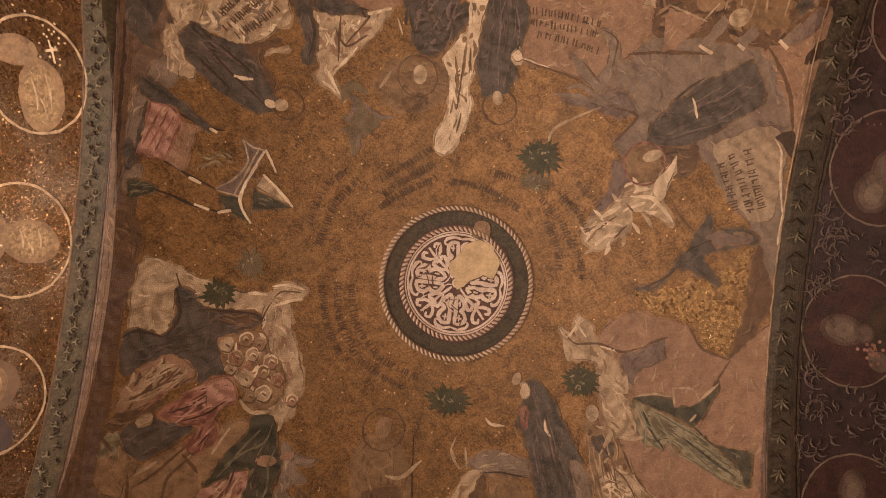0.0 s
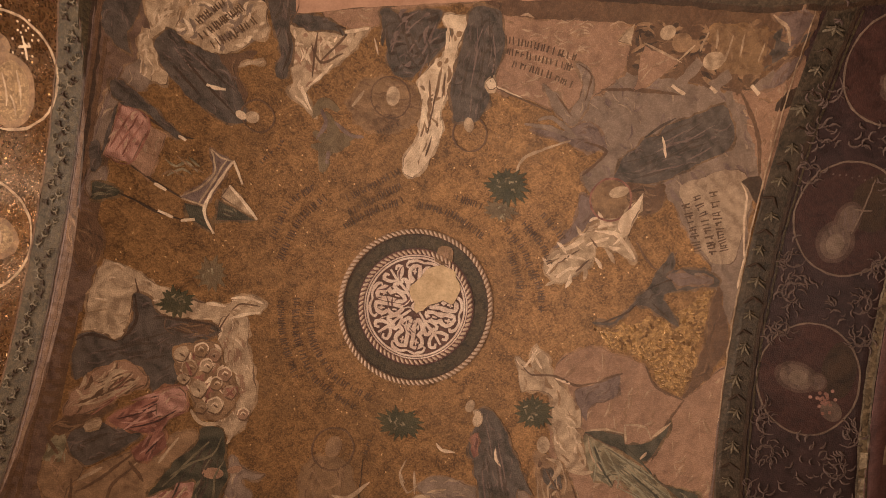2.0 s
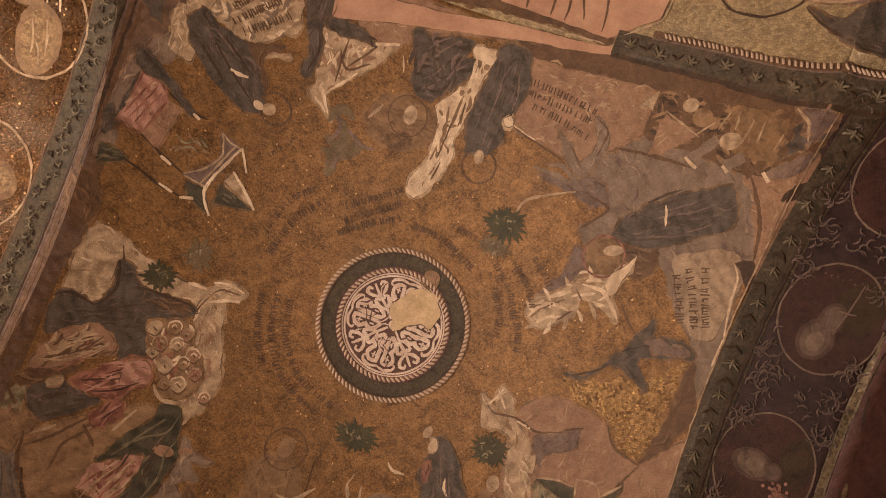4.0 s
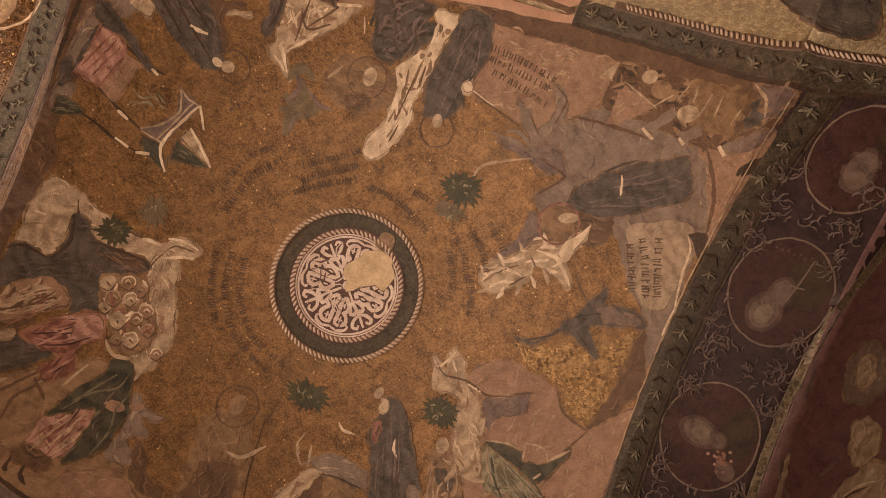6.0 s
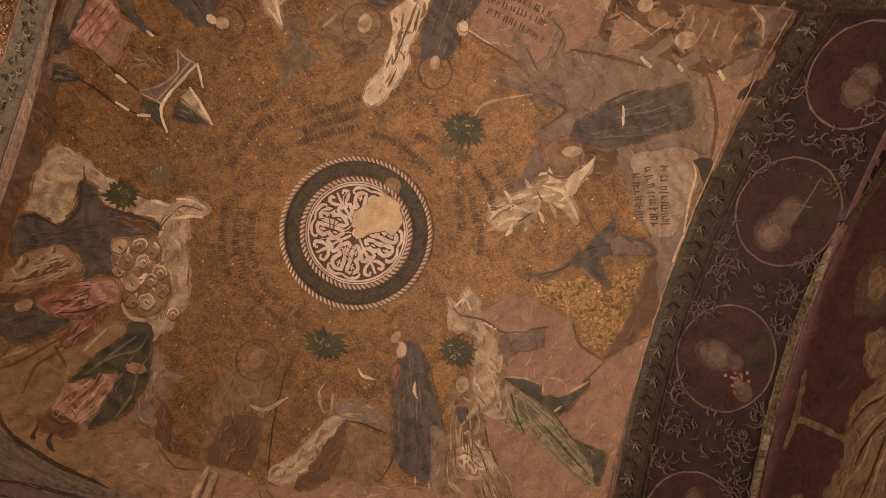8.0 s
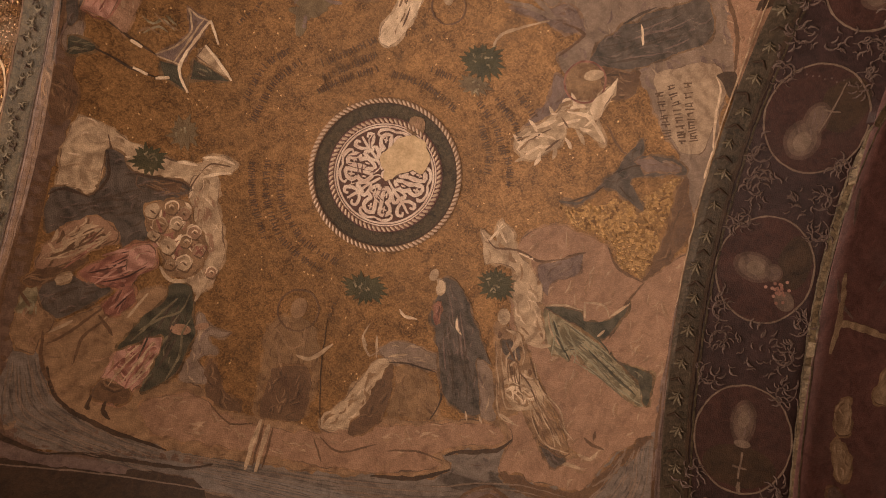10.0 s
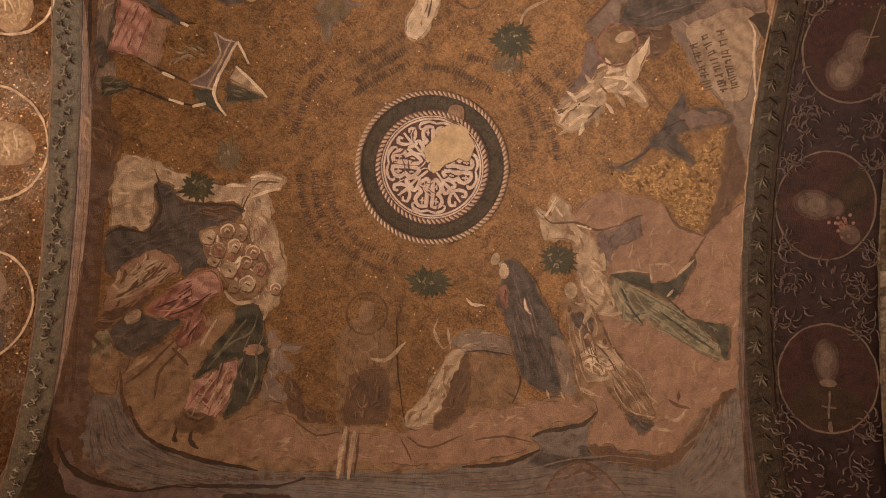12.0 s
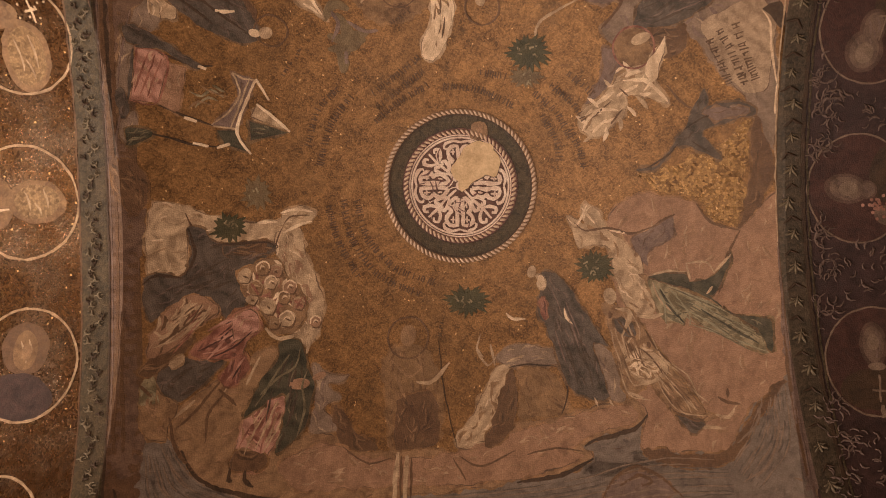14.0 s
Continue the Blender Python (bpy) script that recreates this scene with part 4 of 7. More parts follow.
ribbon(t, "tower", GREY_ROCK, 4, 0.067, [(1.31, -1.38), (1.4, -1.51)], [(1.48, -1.38), (1.56, -1.45)], [(1.69, -1.37), (1.77, -1.44)], taper=1)
ribbon(t, "tower_cap", CREAM, 5, 0.020, [(1.28, -1.39), (1.35, -1.35)], [(1.47, -1.39), (1.51, -1.36)], [(1.67, -1.39), (1.71, -1.35)], taper=0.9)
ribbon(t, "ridge", BONE, 5, 0.013, [(1.1, -1.59), (1.31, -1.5)], [(1.29, -1.51), (1.36, -1.58)], [(1.54, -1.62), (1.52, -1.5)], [(1.42, -1.64), (1.39, -1.55)])
disc(t, "dome", BONE, 4, (1.215, -1.638), 0.040, 0.033, -6)
disc(t, "dome", TAN, 4, (1.296, -1.592), 0.053, 0.043, 15)
disc(t, "dome", BONE, 4, (1.468, -1.509), 0.053, 0.043, -4)
disc(t, "dome", TAN, 4, (1.358, -1.575), 0.030, 0.030, -4)
ribbon(t, "wall_line", TAN, 4, 0.017, [(1.51, -1.63), (1.56, -1.5)], [(1.59, -1.58), (1.59, -1.47)], [(1.64, -1.56), (1.63, -1.47)], [(1.44, -1.59), (1.51, -1.55)])
patch(t, "gate", MAUVE, 4, [(1.7, -1.7), (1.78, -1.7), (1.88, -1.68), (1.88, -1.64), (1.8, -1.55), (1.77, -1.62)])
ribbon(t, "gate_line", BONE, 5, 0.017, [(1.7, -1.69), (1.77, -1.64), (1.8, -1.56)])
ribbon(t, "wall_line", BONE, 5, 0.013, [(1.46, -1.65), (1.47, -1.56)], [(1.59, -1.62), (1.59, -1.53)], [(1.69, -1.58), (1.68, -1.5)])
patch(t, "dark_wall", SLATE, 3, [(1.72, -1.61), (1.87, -1.68), (1.87, -1.59), (1.75, -1.49), (1.71, -1.47)])
patch(t, "tower_wall", MAUVE, 4, [(1.72, -1.4), (1.86, -1.53), (1.86, -1.46), (1.78, -1.38)])
patch(t, "tower_wall", INK, 3, [(1.8, -1.3), (1.87, -1.39), (1.89, -1.32), (1.81, -1.27)])
bars("inscription", LETTER, 4, 0.026, [(-0.994, -0.695), (-0.942, -0.765)], 11)
bars("inscription", LETTER, 4, 0.026, [(-0.908, -0.79), (-0.885, -0.845)], 12)
bars("inscription", LETTER, 4, 0.024, [(-0.354, -0.975), (-0.216, -1.05)], 13)

t = thing("faded_shape", "faded teal-grey mosaic shape almost lost in gold", "mosaic")
ribbon(t, "stroke", TEAL, 2, 0.073, [(-0.728, -0.997), (-0.671, -1.09), (-0.585, -1.06)], [(-0.725, -0.918), (-0.639, -0.891), (-0.481, -0.935)], [(-0.681, -0.848), (-0.643, -0.759), (-0.654, -0.696)], [(-0.664, -1.04), (-0.606, -0.931), (-0.623, -0.796)], [(-0.728, -0.836), (-0.631, -0.844), (-0.507, -0.89)])
ribbon(t, "stroke", MAUVE, 2, 0.030, [(-0.7, -1.07), (-0.654, -0.984), (-0.702, -0.875)], [(-0.607, -0.995), (-0.515, -0.937), (-0.431, -0.934)], [(-0.628, -0.828), (-0.624, -0.73)])

# bird and lit gold ground

t = thing("gold_ground", "gold mosaic ground coloured brighter where light catches it, with a brown border", "mosaic")
# the gleam on this side is put into a brighter gold colour
patch(t, "field", LIT_GOLD, 1, [(1.68, -0.368), (1.65, -0.012), (1.6, 0.246), (1.47, 0.196), (1.35, 0.087), (1.25, 0.055), (1.12, 0.023), (1.09, -0.076), (1.28, -0.106), (1.43, -0.169), (1.58, -0.293)], rough=0.05)
patch(t, "border", BROWN, 2, [(1.68, -0.368), (1.78, -0.106), (1.73, 0.065), (1.6, 0.252), (1.66, -0.012)])
ribbon(t, "stroke", BROWN, 2, 0.017, [(1.22, -0.556), (1.34, -0.425), (1.42, -0.438)], [(1.45, -0.531), (1.41, -0.439)])

t = thing("dark_bird", "slate-coloured mosaic bird with spread wings", "bird")
patch(t, "body", SLATE, 3, [(1.05, -0.079), (1.16, -0.098), (1.27, -0.232), (1.33, -0.324), (1.35, -0.387), (1.49, -0.439), (1.65, -0.434), (1.69, -0.377), (1.53, -0.338), (1.41, -0.277), (1.51, -0.149), (1.5, -0.124), (1.37, -0.192), (1.27, -0.206), (1.2, -0.114), (1.12, -0.066)])
patch(t, "wing", SLATE, 3, [(1.35, -0.377), (1.38, -0.456), (1.43, -0.529), (1.44, -0.422)])
patch(t, "back", MAUVE, 4, [(1.42, -0.407), (1.61, -0.423), (1.65, -0.384), (1.47, -0.352)])
ribbon(t, "feather", INK, 4, 0.013, [(1.09, -0.076), (1.22, -0.155), (1.28, -0.219)], [(1.36, -0.234), (1.46, -0.162)], [(1.31, -0.292), (1.44, -0.375), (1.61, -0.401)])

# lower scenes

t = thing("river", "grey mosaic water with wavy lines", "mosaic")
patch(t, "water", WATER, 1, [(0.62, 1.6), (0.75, 1.4), (1.08, 1.27), (1.2, 1.4), (1.1, 1.6), (0.85, 1.7)], strokes=0.4, rim=False)
patch(t, "water", WATER, 1, [(-1.7, 1.29), (-1.59, 1.3), (-1.43, 1.47), (-1.13, 1.62), (-0.516, 1.7), (0.319, 1.63), (0.735, 1.5), (1.03, 1.45), (1.46, 1.4), (1.62, 1.15), (1.78, 0.997), (1.85, 1.04), (1.88, 1.54), (1.89, 1.66), (0.782, 1.9), (-0.502, 1.93), (-1.23, 1.8), (-1.55, 1.71), (-1.7, 1.53)])
waves(t, "wave_line", SHADES[WATER][0], 3, [(-0.756, 1.74), (0, 1.72), (0.645, 1.63), (1.08, 1.49), (1.46, 1.44)], [(-0.748, 1.86), (0.009, 1.92), (0.656, 1.89), (1.09, 1.81), (1.54, 1.69)], 11, 0.009, 41)
waves(t, "wave_light", GREY_ROCK, 4, [(-0.756, 1.74), (0, 1.72), (0.645, 1.63), (1.08, 1.49), (1.46, 1.44)], [(-0.748, 1.86), (0.009, 1.92), (0.656, 1.89), (1.09, 1.81), (1.54, 1.69)], 9, 0.009, 42)
waves(t, "wave_line", SHADES[WATER][0], 3, [(-1.6, 1.31), (-1.45, 1.51), (-1.18, 1.66), (-0.817, 1.74)], [(-1.7, 1.38), (-1.6, 1.65), (-1.28, 1.77), (-0.867, 1.86)], 10, 0.010, 43)
waves(t, "wave_light", GREY_ROCK, 4, [(-1.6, 1.31), (-1.45, 1.51), (-1.18, 1.66), (-0.817, 1.74)], [(-1.7, 1.38), (-1.6, 1.65), (-1.28, 1.77), (-0.867, 1.86)], 8, 0.009, 44)
waves(t, "wave_line", SHADES[WATER][0], 3, [(1.64, 1.19), (1.54, 1.37), (1.48, 1.47)], [(1.79, 1.05), (1.8, 1.31), (1.63, 1.57)], 8, 0.009, 45)
waves(t, "wave_light", GREY_ROCK, 4, [(1.64, 1.19), (1.54, 1.37), (1.48, 1.47)], [(1.79, 1.05), (1.8, 1.31), (1.63, 1.57)], 7, 0.009, 46)
ribbon(t, "fish", BROWN, 4, 0.020, [(0.802, 1.73), (0.868, 1.62), (0.997, 1.55), (1.12, 1.58), (1.24, 1.66)], [(0.9, 1.65), (1.01, 1.59), (1.08, 1.61), (1.02, 1.64)])
patch(t, "fish_body", MAUVE, 3, [(0.824, 1.73), (0.883, 1.63), (0.997, 1.57), (1.11, 1.59), (1.19, 1.66)])
ribbon(t, "bank_light", GREY_ROCK, 4, 0.013, [(1.73, 1.16), (1.74, 1.27), (1.68, 1.43), (1.55, 1.54)], [(1.67, 1.13), (1.63, 1.27), (1.53, 1.37)])

t = thing("shore", "orange-tan mosaic river bank with a broken edge", "mosaic")
patch(t, "bank", TAN, 2, [(-1.61, 1.22), (-1.39, 1.05), (-1.17, 0.904), (-1.06, 0.94), (-0.98, 1.25), (-1.04, 1.44), (-0.872, 1.38), (-0.744, 1.41), (-0.672, 1.48), (-0.478, 1.51), (-0.22, 1.49), (-0.019, 1.53), (0.301, 1.38), (0.564, 1.33), (0.951, 1.22), (1.07, 1.28), (1, 1.35), (0.771, 1.43), (0.702, 1.47), (0.762, 1.52), (0.598, 1.61), (0.322, 1.66), (-0.001, 1.71), (-0.385, 1.73), (-0.82, 1.72), (-1.12, 1.67), (-1.42, 1.54), (-1.53, 1.38)])
patch(t, "bank_face", SALMON, 3, [(-1.03, 1.54), (-0.803, 1.44), (-0.539, 1.53), (-0.149, 1.54), (0.304, 1.42), (0.888, 1.26), (1.02, 1.31), (0.764, 1.41), (0.638, 1.49), (0.704, 1.53), (0.449, 1.62), (-0.004, 1.68), (-0.518, 1.68), (-0.89, 1.66)], rough=0.02)
ribbon(t, "edge", INK, 4, 0.027, [(1.07, 1.29), (0.987, 1.37), (0.771, 1.44), (0.715, 1.47)], [(0.762, 1.53), (0.58, 1.62), (0.322, 1.67)], [(-1.53, 1.38), (-1.42, 1.54), (-1.15, 1.66), (-0.818, 1.73)])
ribbon(t, "crack", BROWN, 4, 0.013, [(-0.018, 1.54), (0.118, 1.59), (0.31, 1.51)], [(0.378, 1.53), (0.539, 1.49), (0.703, 1.5)], [(-0.672, 1.48), (-0.536, 1.56), (-0.409, 1.54)], [(-0.05, 1.55), (0.027, 1.66)])
ribbon(t, "pale_stroke", BONE, 4, 0.030, [(-0.374, 1.51), (-0.381, 1.64), (-0.377, 1.77)], [(-0.32, 1.53), (-0.32, 1.64), (-0.317, 1.77)], taper=0.7)
ribbon(t, "crack", BROWN, 4, 0.017, [(-0.353, 1.53), (-0.344, 1.75)], [(-0.293, 1.54), (-0.287, 1.75)])

t = thing("pink_hill", "salmon mosaic hill with a cream cliff", "mosaic")
patch(t, "hill", SALMON, 2, [(0.871, 0.248), (0.94, 0.132), (1.06, 0.066), (1.24, 0.085), (1.37, 0.119), (1.45, 0.222), (1.6, 0.255), (1.78, 0.052), (1.81, 0.166), (1.81, 0.766), (1.78, 1.02), (1.62, 1.17), (1.5, 1.38), (1.46, 1.42), (1.26, 1.45), (1.03, 1.46), (1.05, 1.35), (1.01, 1.18), (0.942, 0.88), (0.9, 0.564)], rough=0.012)
patch(t, "cliff", BONE, 3, [(0.636, 0.204), (0.665, 0.283), (0.695, 0.381), (0.794, 0.358), (0.888, 0.402), (0.916, 0.563), (0.987, 0.749), (1.1, 0.755), (1.14, 0.688), (1.08, 0.518), (1.02, 0.393), (0.871, 0.271), (0.829, 0.178), (0.754, 0.118), (0.722, 0.166), (0.741, 0.239)], facets=(TAN, BONE))
patch(t, "shade", MAUVE, 3, [(1.01, 0.329), (1.15, 0.254), (1.24, 0.199), (1.23, 0.312), (1.11, 0.403), (1.09, 0.485), (1.04, 0.391)])
patch(t, "lower_edge", BROWN, 3, [(1.04, 1.46), (1.26, 1.46), (1.47, 1.42), (1.64, 1.19), (1.78, 1.03), (1.77, 1.07), (1.64, 1.24), (1.5, 1.46), (1.26, 1.51), (1.07, 1.5)])
ribbon(t, "crevice", BROWN, 4, 0.017, [(0.674, 0.232), (0.742, 0.279), (0.874, 0.265), (1.01, 0.296), (1.15, 0.247)], [(1.37, 0.119), (1.45, 0.222), (1.6, 0.262)], [(1.6, 0.262), (1.52, 0.444), (1.48, 0.619)], [(1.15, 0.237), (1.26, 0.181)])
ribbon(t, "light", CREAM, 4, 0.017, [(0.643, 0.21), (0.691, 0.248), (0.754, 0.132)], [(0.885, 0.277), (0.99, 0.297)], [(0.721, 0.146), (0.798, 0.242)])
ribbon(t, "cliff_edge", MAUVE, 3, 0.100, [(1.83, -0.05), (1.84, 0.317), (1.83, 0.763), (1.85, 1.2), (1.88, 1.51)], taper=0.9)
ribbon(t, "cliff_line", BROWN, 4, 0.023, [(1.8, 0.228), (1.8, 0.65), (1.81, 1.05), (1.85, 1.45)], [(1.88, 0.467), (1.88, 0.875), (1.9, 1.25)], taper=0.9)

t = thing("draped_shape", "olive and cream mosaic drapery lying on the hill", "mosaic")
patch(t, "cloth", OLIVE, 4, [(1.1, 0.554), (1.25, 0.594), (1.48, 0.687), (1.54, 0.733), (1.73, 0.729), (1.73, 0.793), (1.72, 0.905), (1.47, 0.831), (1.31, 0.747), (1.29, 0.803), (1.18, 0.768), (1.12, 0.674)], facets=(SHADES[OLIVE][0], SHADES[OLIVE][1]))
patch(t, "dark_cloth", DARK_GREEN, 4, [(1.1, 0.539), (1.31, 0.507), (1.33, 0.552), (1.46, 0.513), (1.55, 0.388), (1.53, 0.472), (1.45, 0.626), (1.38, 0.616), (1.25, 0.591)])
patch(t, "dark_tail", DARK_GREEN, 5, [(1.49, 0.689), (1.56, 0.728), (1.73, 0.729), (1.73, 0.895), (1.66, 0.79)])
ribbon(t, "fold", BONE, 5, 0.016, [(1.1, 0.532), (1.21, 0.507), (1.31, 0.507)], [(1.31, 0.459), (1.33, 0.552)], [(1.31, 0.459), (1.42, 0.448), (1.46, 0.504)], [(1.46, 0.504), (1.55, 0.395)], [(1.12, 0.563), (1.16, 0.67), (1.26, 0.754)], [(1.45, 0.576), (1.41, 0.628)])
ribbon(t, "fold", SAGE, 6, 0.011, [(1.12, 0.566), (1.18, 0.684), (1.19, 0.801)], [(1.22, 0.611), (1.31, 0.723), (1.32, 0.802)], [(1.32, 0.793), (1.47, 0.831), (1.62, 0.871), (1.72, 0.903)], [(1.35, 0.65), (1.46, 0.73), (1.65, 0.793)], [(1.15, 0.591), (1.22, 0.679), (1.27, 0.783)])
ribbon(t, "fold", DARK_GREEN, 6, 0.020, [(1.22, 0.548), (1.35, 0.594), (1.49, 0.686)], [(1.16, 0.607), (1.23, 0.726), (1.29, 0.79)], [(1.38, 0.709), (1.53, 0.795), (1.67, 0.861)])

folds(t, "pleat", SAGE, 6.5, (1.14, 0.6), (1.68, 0.86), 0.075, 10, 0.011, 96)
folds(t, "pleat", SHADES[OLIVE][0], 6.7, (1.14, 0.61), (1.68, 0.87), 0.075, 9, 0.010, 97)

t = thing("draped_shape", "tan and cream folded mosaic drapery", "mosaic")
patch(t, "robe", TAN, 4, [(0.838, 0.698), (0.904, 0.709), (1, 0.748), (1.07, 0.836), (1.17, 0.979), (1.26, 1.09), (1.35, 1.22), (1.43, 1.25), (1.38, 1.29), (1.23, 1.29), (1.17, 1.22), (1.08, 1.11), (1.04, 1.16), (0.966, 1.2), (0.915, 1.07), (0.877, 0.886)], facets=(BROWN, BONE))
patch(t, "robe_light", BONE, 5, [(0.952, 1), (1.07, 0.944), (1.2, 1.03), (1.15, 1.1), (1.06, 1.13), (0.98, 1.09)], facets=(TAN, CREAM))
folds(t, "pleat", BONE, 6, (0.9, 0.74), (1.06, 1.1), 0.085, 9, 0.012, 91)
folds(t, "pleat", SHADES[TAN][0], 6.2, (0.91, 0.76), (1.05, 1.12), 0.085, 8, 0.009, 92)
folds(t, "pleat", BONE, 6, (1.1, 1.0), (1.37, 1.27), 0.085, 10, 0.012, 93)
folds(t, "pleat", SHADES[TAN][0], 6.2, (1.11, 1.02), (1.36, 1.28), 0.085, 9, 0.009, 94)
folds(t, "pleat", CREAM, 6.4, (0.99, 1.0), (1.17, 1.07), 0.05, 6, 0.009, 95)
patch(t, "robe_shade", TAN, 5, [(1.11, 1.14), (1.23, 1.09), (1.34, 1.2), (1.37, 1.25), (1.25, 1.27), (1.17, 1.21)])
patch(t, "dark_fold", SLATE, 5, [(1.23, 1.28), (1.34, 1.28), (1.38, 1.31), (1.32, 1.35), (1.28, 1.33)])
patch(t, "dark_fold", SLATE, 5, [(0.89, 0.79), (0.988, 0.797), (1.02, 0.872), (0.942, 0.88)])
ribbon(t, "hem", BONE, 7, 0.010, [(0.946, 1.05), (0.997, 1.14), (1.07, 1.12), (1.1, 1.11)], [(1.07, 0.977), (1.16, 1.03), (1.19, 1.06)], [(1.13, 1.11), (1.19, 1.21), (1.26, 1.26), (1.38, 1.26)], [(1.18, 0.998), (1.29, 1.06), (1.35, 1.18)], [(0.91, 1.03), (0.969, 1.19), (1.09, 1.21)], [(0.986, 0.727), (1.04, 0.832), (1.04, 0.897)], [(1.1, 0.864), (1.16, 0.979), (1.23, 1.05)], [(0.877, 0.886), (0.919, 1.01), (0.941, 1.08)])
ribbon(t, "hem", BROWN, 7, 0.013, [(1.25, 1.27), (1.34, 1.29), (1.39, 1.26)], [(0.916, 0.787), (0.974, 0.864), (1.02, 0.888)], [(1.02, 0.934), (1.1, 0.986), (1.16, 1.07)], [(1.14, 1.13), (1.22, 1.23)], [(1.07, 0.836), (1.13, 0.937), (1.22, 1.02)])
ribbon(t, "pale_stroke", BONE, 6, 0.030, [(1.02, 0.762), (1.1, 0.764), (1.18, 0.747)], [(0.942, 0.88), (0.987, 0.749), (0.905, 0.725)])
disc(t, "pale_oval", BONE, 5, (0.876, 0.657), 0.037, 0.047, -5)
ribbon(t, "pale_stroke", BONE, 5, 0.023, [(1.43, 1.25), (1.5, 1.25), (1.53, 1.2)], [(1.35, 1.32), (1.46, 1.31)], [(0.966, 1.18), (1.06, 1.21)])
ribbon(t, "twig", BROWN, 5, 0.023, [(1.45, 1.16), (1.5, 1.18), (1.56, 1.18)], [(1.5, 1.16), (1.5, 1.11)])

t = thing("robed_shape", "standing dark slate mosaic robe with a white collar", "mosaic", "robed shapes")
patch(t, "robe", SLATE, 5, [(0.48, 0.525), (0.551, 0.528), (0.642, 0.601), (0.717, 0.749), (0.821, 0.878), (0.852, 0.941), (0.773, 0.923), (0.807, 1.07), (0.854, 1.22), (0.721, 1.22), (0.619, 1.16), (0.555, 0.981), (0.492, 0.832), (0.451, 0.753), (0.466, 0.611)])
folds(t, "fold", SHADES[SLATE][0], 6, (0.515, 0.556), (0.755, 1.174), 0.087, 6, 0.017, 15)
folds(t, "fold", MAUVE, 6, (0.533, 0.588), (0.721, 1.147), 0.080, 4, 0.013, 16)
patch(t, "tunic", RED, 6, [(0.452, 0.691), (0.496, 0.672), (0.507, 0.786), (0.481, 0.807)])
patch(t, "collar", CREAM, 6, [(0.457, 0.546), (0.487, 0.538), (0.493, 0.6), (0.466, 0.611)])
disc(t, "pale_oval", BONE, 6, (0.416, 0.521), 0.027, 0.037, 18)
ribbon(t, "pale_stroke", CREAM, 6, 0.023, [(0.606, 0.731), (0.618, 0.785), (0.653, 0.821)], [(0.261, 0.76), (0.297, 0.791), (0.372, 0.797)])
ribbon(t, "pale_stroke", BONE, 6, 0.017, [(0.773, 1.22), (0.791, 1.27)], [(0.854, 1.22), (0.881, 1.26)])

t = thing("stone_arch", "grey-cream mosaic altar with a dark arch below", "mosaic")
patch(t, "top", GREY_ROCK, 3, [(0.196, 1.01), (0.25, 0.958), (0.337, 0.94), (0.548, 0.969), (0.578, 1.05), (0.37, 1.05), (0.27, 1.07)])
patch(t, "pillar", BONE, 3, [(0.199, 1.07), (0.283, 1.06), (0.219, 1.24), (0.143, 1.49), (-0.033, 1.49), (0.063, 1.31), (0.128, 1.19)], facets=(TAN, BONE))
patch(t, "pillar_shade", BROWN, 4, [(0.29, 1.08), (0.319, 1.24), (0.265, 1.44), (0.137, 1.49), (0.214, 1.26)])
patch(t, "arch", FADED, 2, [(0.324, 1.08), (0.468, 1.06), (0.583, 1.16), (0.612, 1.29), (0.498, 1.33), (0.332, 1.34), (0.341, 1.21)])
patch(t, "pillar", GREY_ROCK, 3, [(0.773, 0.932), (0.852, 0.95), (0.932, 1.13), (0.951, 1.23), (0.854, 1.21), (0.81, 1.06)])
ribbon(t, "line", INK, 4, 0.013, [(0.27, 1.07), (0.384, 1.05), (0.558, 1.06)], [(0.569, 1.07), (0.617, 1.19), (0.58, 1.32)])
ribbon(t, "scribble", BONE, 4, 0.017, [(0.104, 0.88), (0.081, 0.968), (0.147, 1.06), (0.195, 1.01)], [(0.161, 0.933), (0.188, 1.06)], [(0.074, 0.953), (0.118, 1.01)], [(0.255, 1.04), (0.364, 1)])

t = thing("faded_robed_shape", "faded tan mosaic robe sinking into the gold", "mosaic")
patch(t, "robe", FADED, 2, [(-0.431, 0.964), (-0.266, 0.93), (-0.175, 1.04), (-0.118, 1.23), (-0.15, 1.47), (-0.397, 1.51), (-0.446, 1.26), (-0.482, 1.08)])
patch(t, "lower_robe", BROWN, 3, [(-0.376, 1.23), (-0.197, 1.2), (-0.141, 1.35), (-0.171, 1.48), (-0.382, 1.5), (-0.391, 1.35)], rough=0.02)
disc(t, "pale_oval", TAN, 3, (-0.33, 0.876), 0.047, 0.060, 8)
ring(t, "halo_ring", BROWN, 3, (-0.329, 0.889), 0.120, 0.013)
ribbon(t, "pale_stroke", BONE, 4, 0.030, [(-0.278, 1.14), (-0.2, 1.15), (-0.137, 1.1), (-0.083, 1.04)])
ribbon(t, "fold", TAN, 4, 0.020, [(-0.427, 1.01), (-0.321, 1.11), (-0.256, 1.07)], [(-0.406, 1.08), (-0.343, 1.23)], [(-0.263, 0.978), (-0.235, 1.14)])
ribbon(t, "staff", INK, 3, 0.010, [(-0.149, 0.911), (-0.113, 1.2), (-0.041, 1.47)])

t = thing("stepped_rock", "pale mosaic rock ledges", "mosaic")
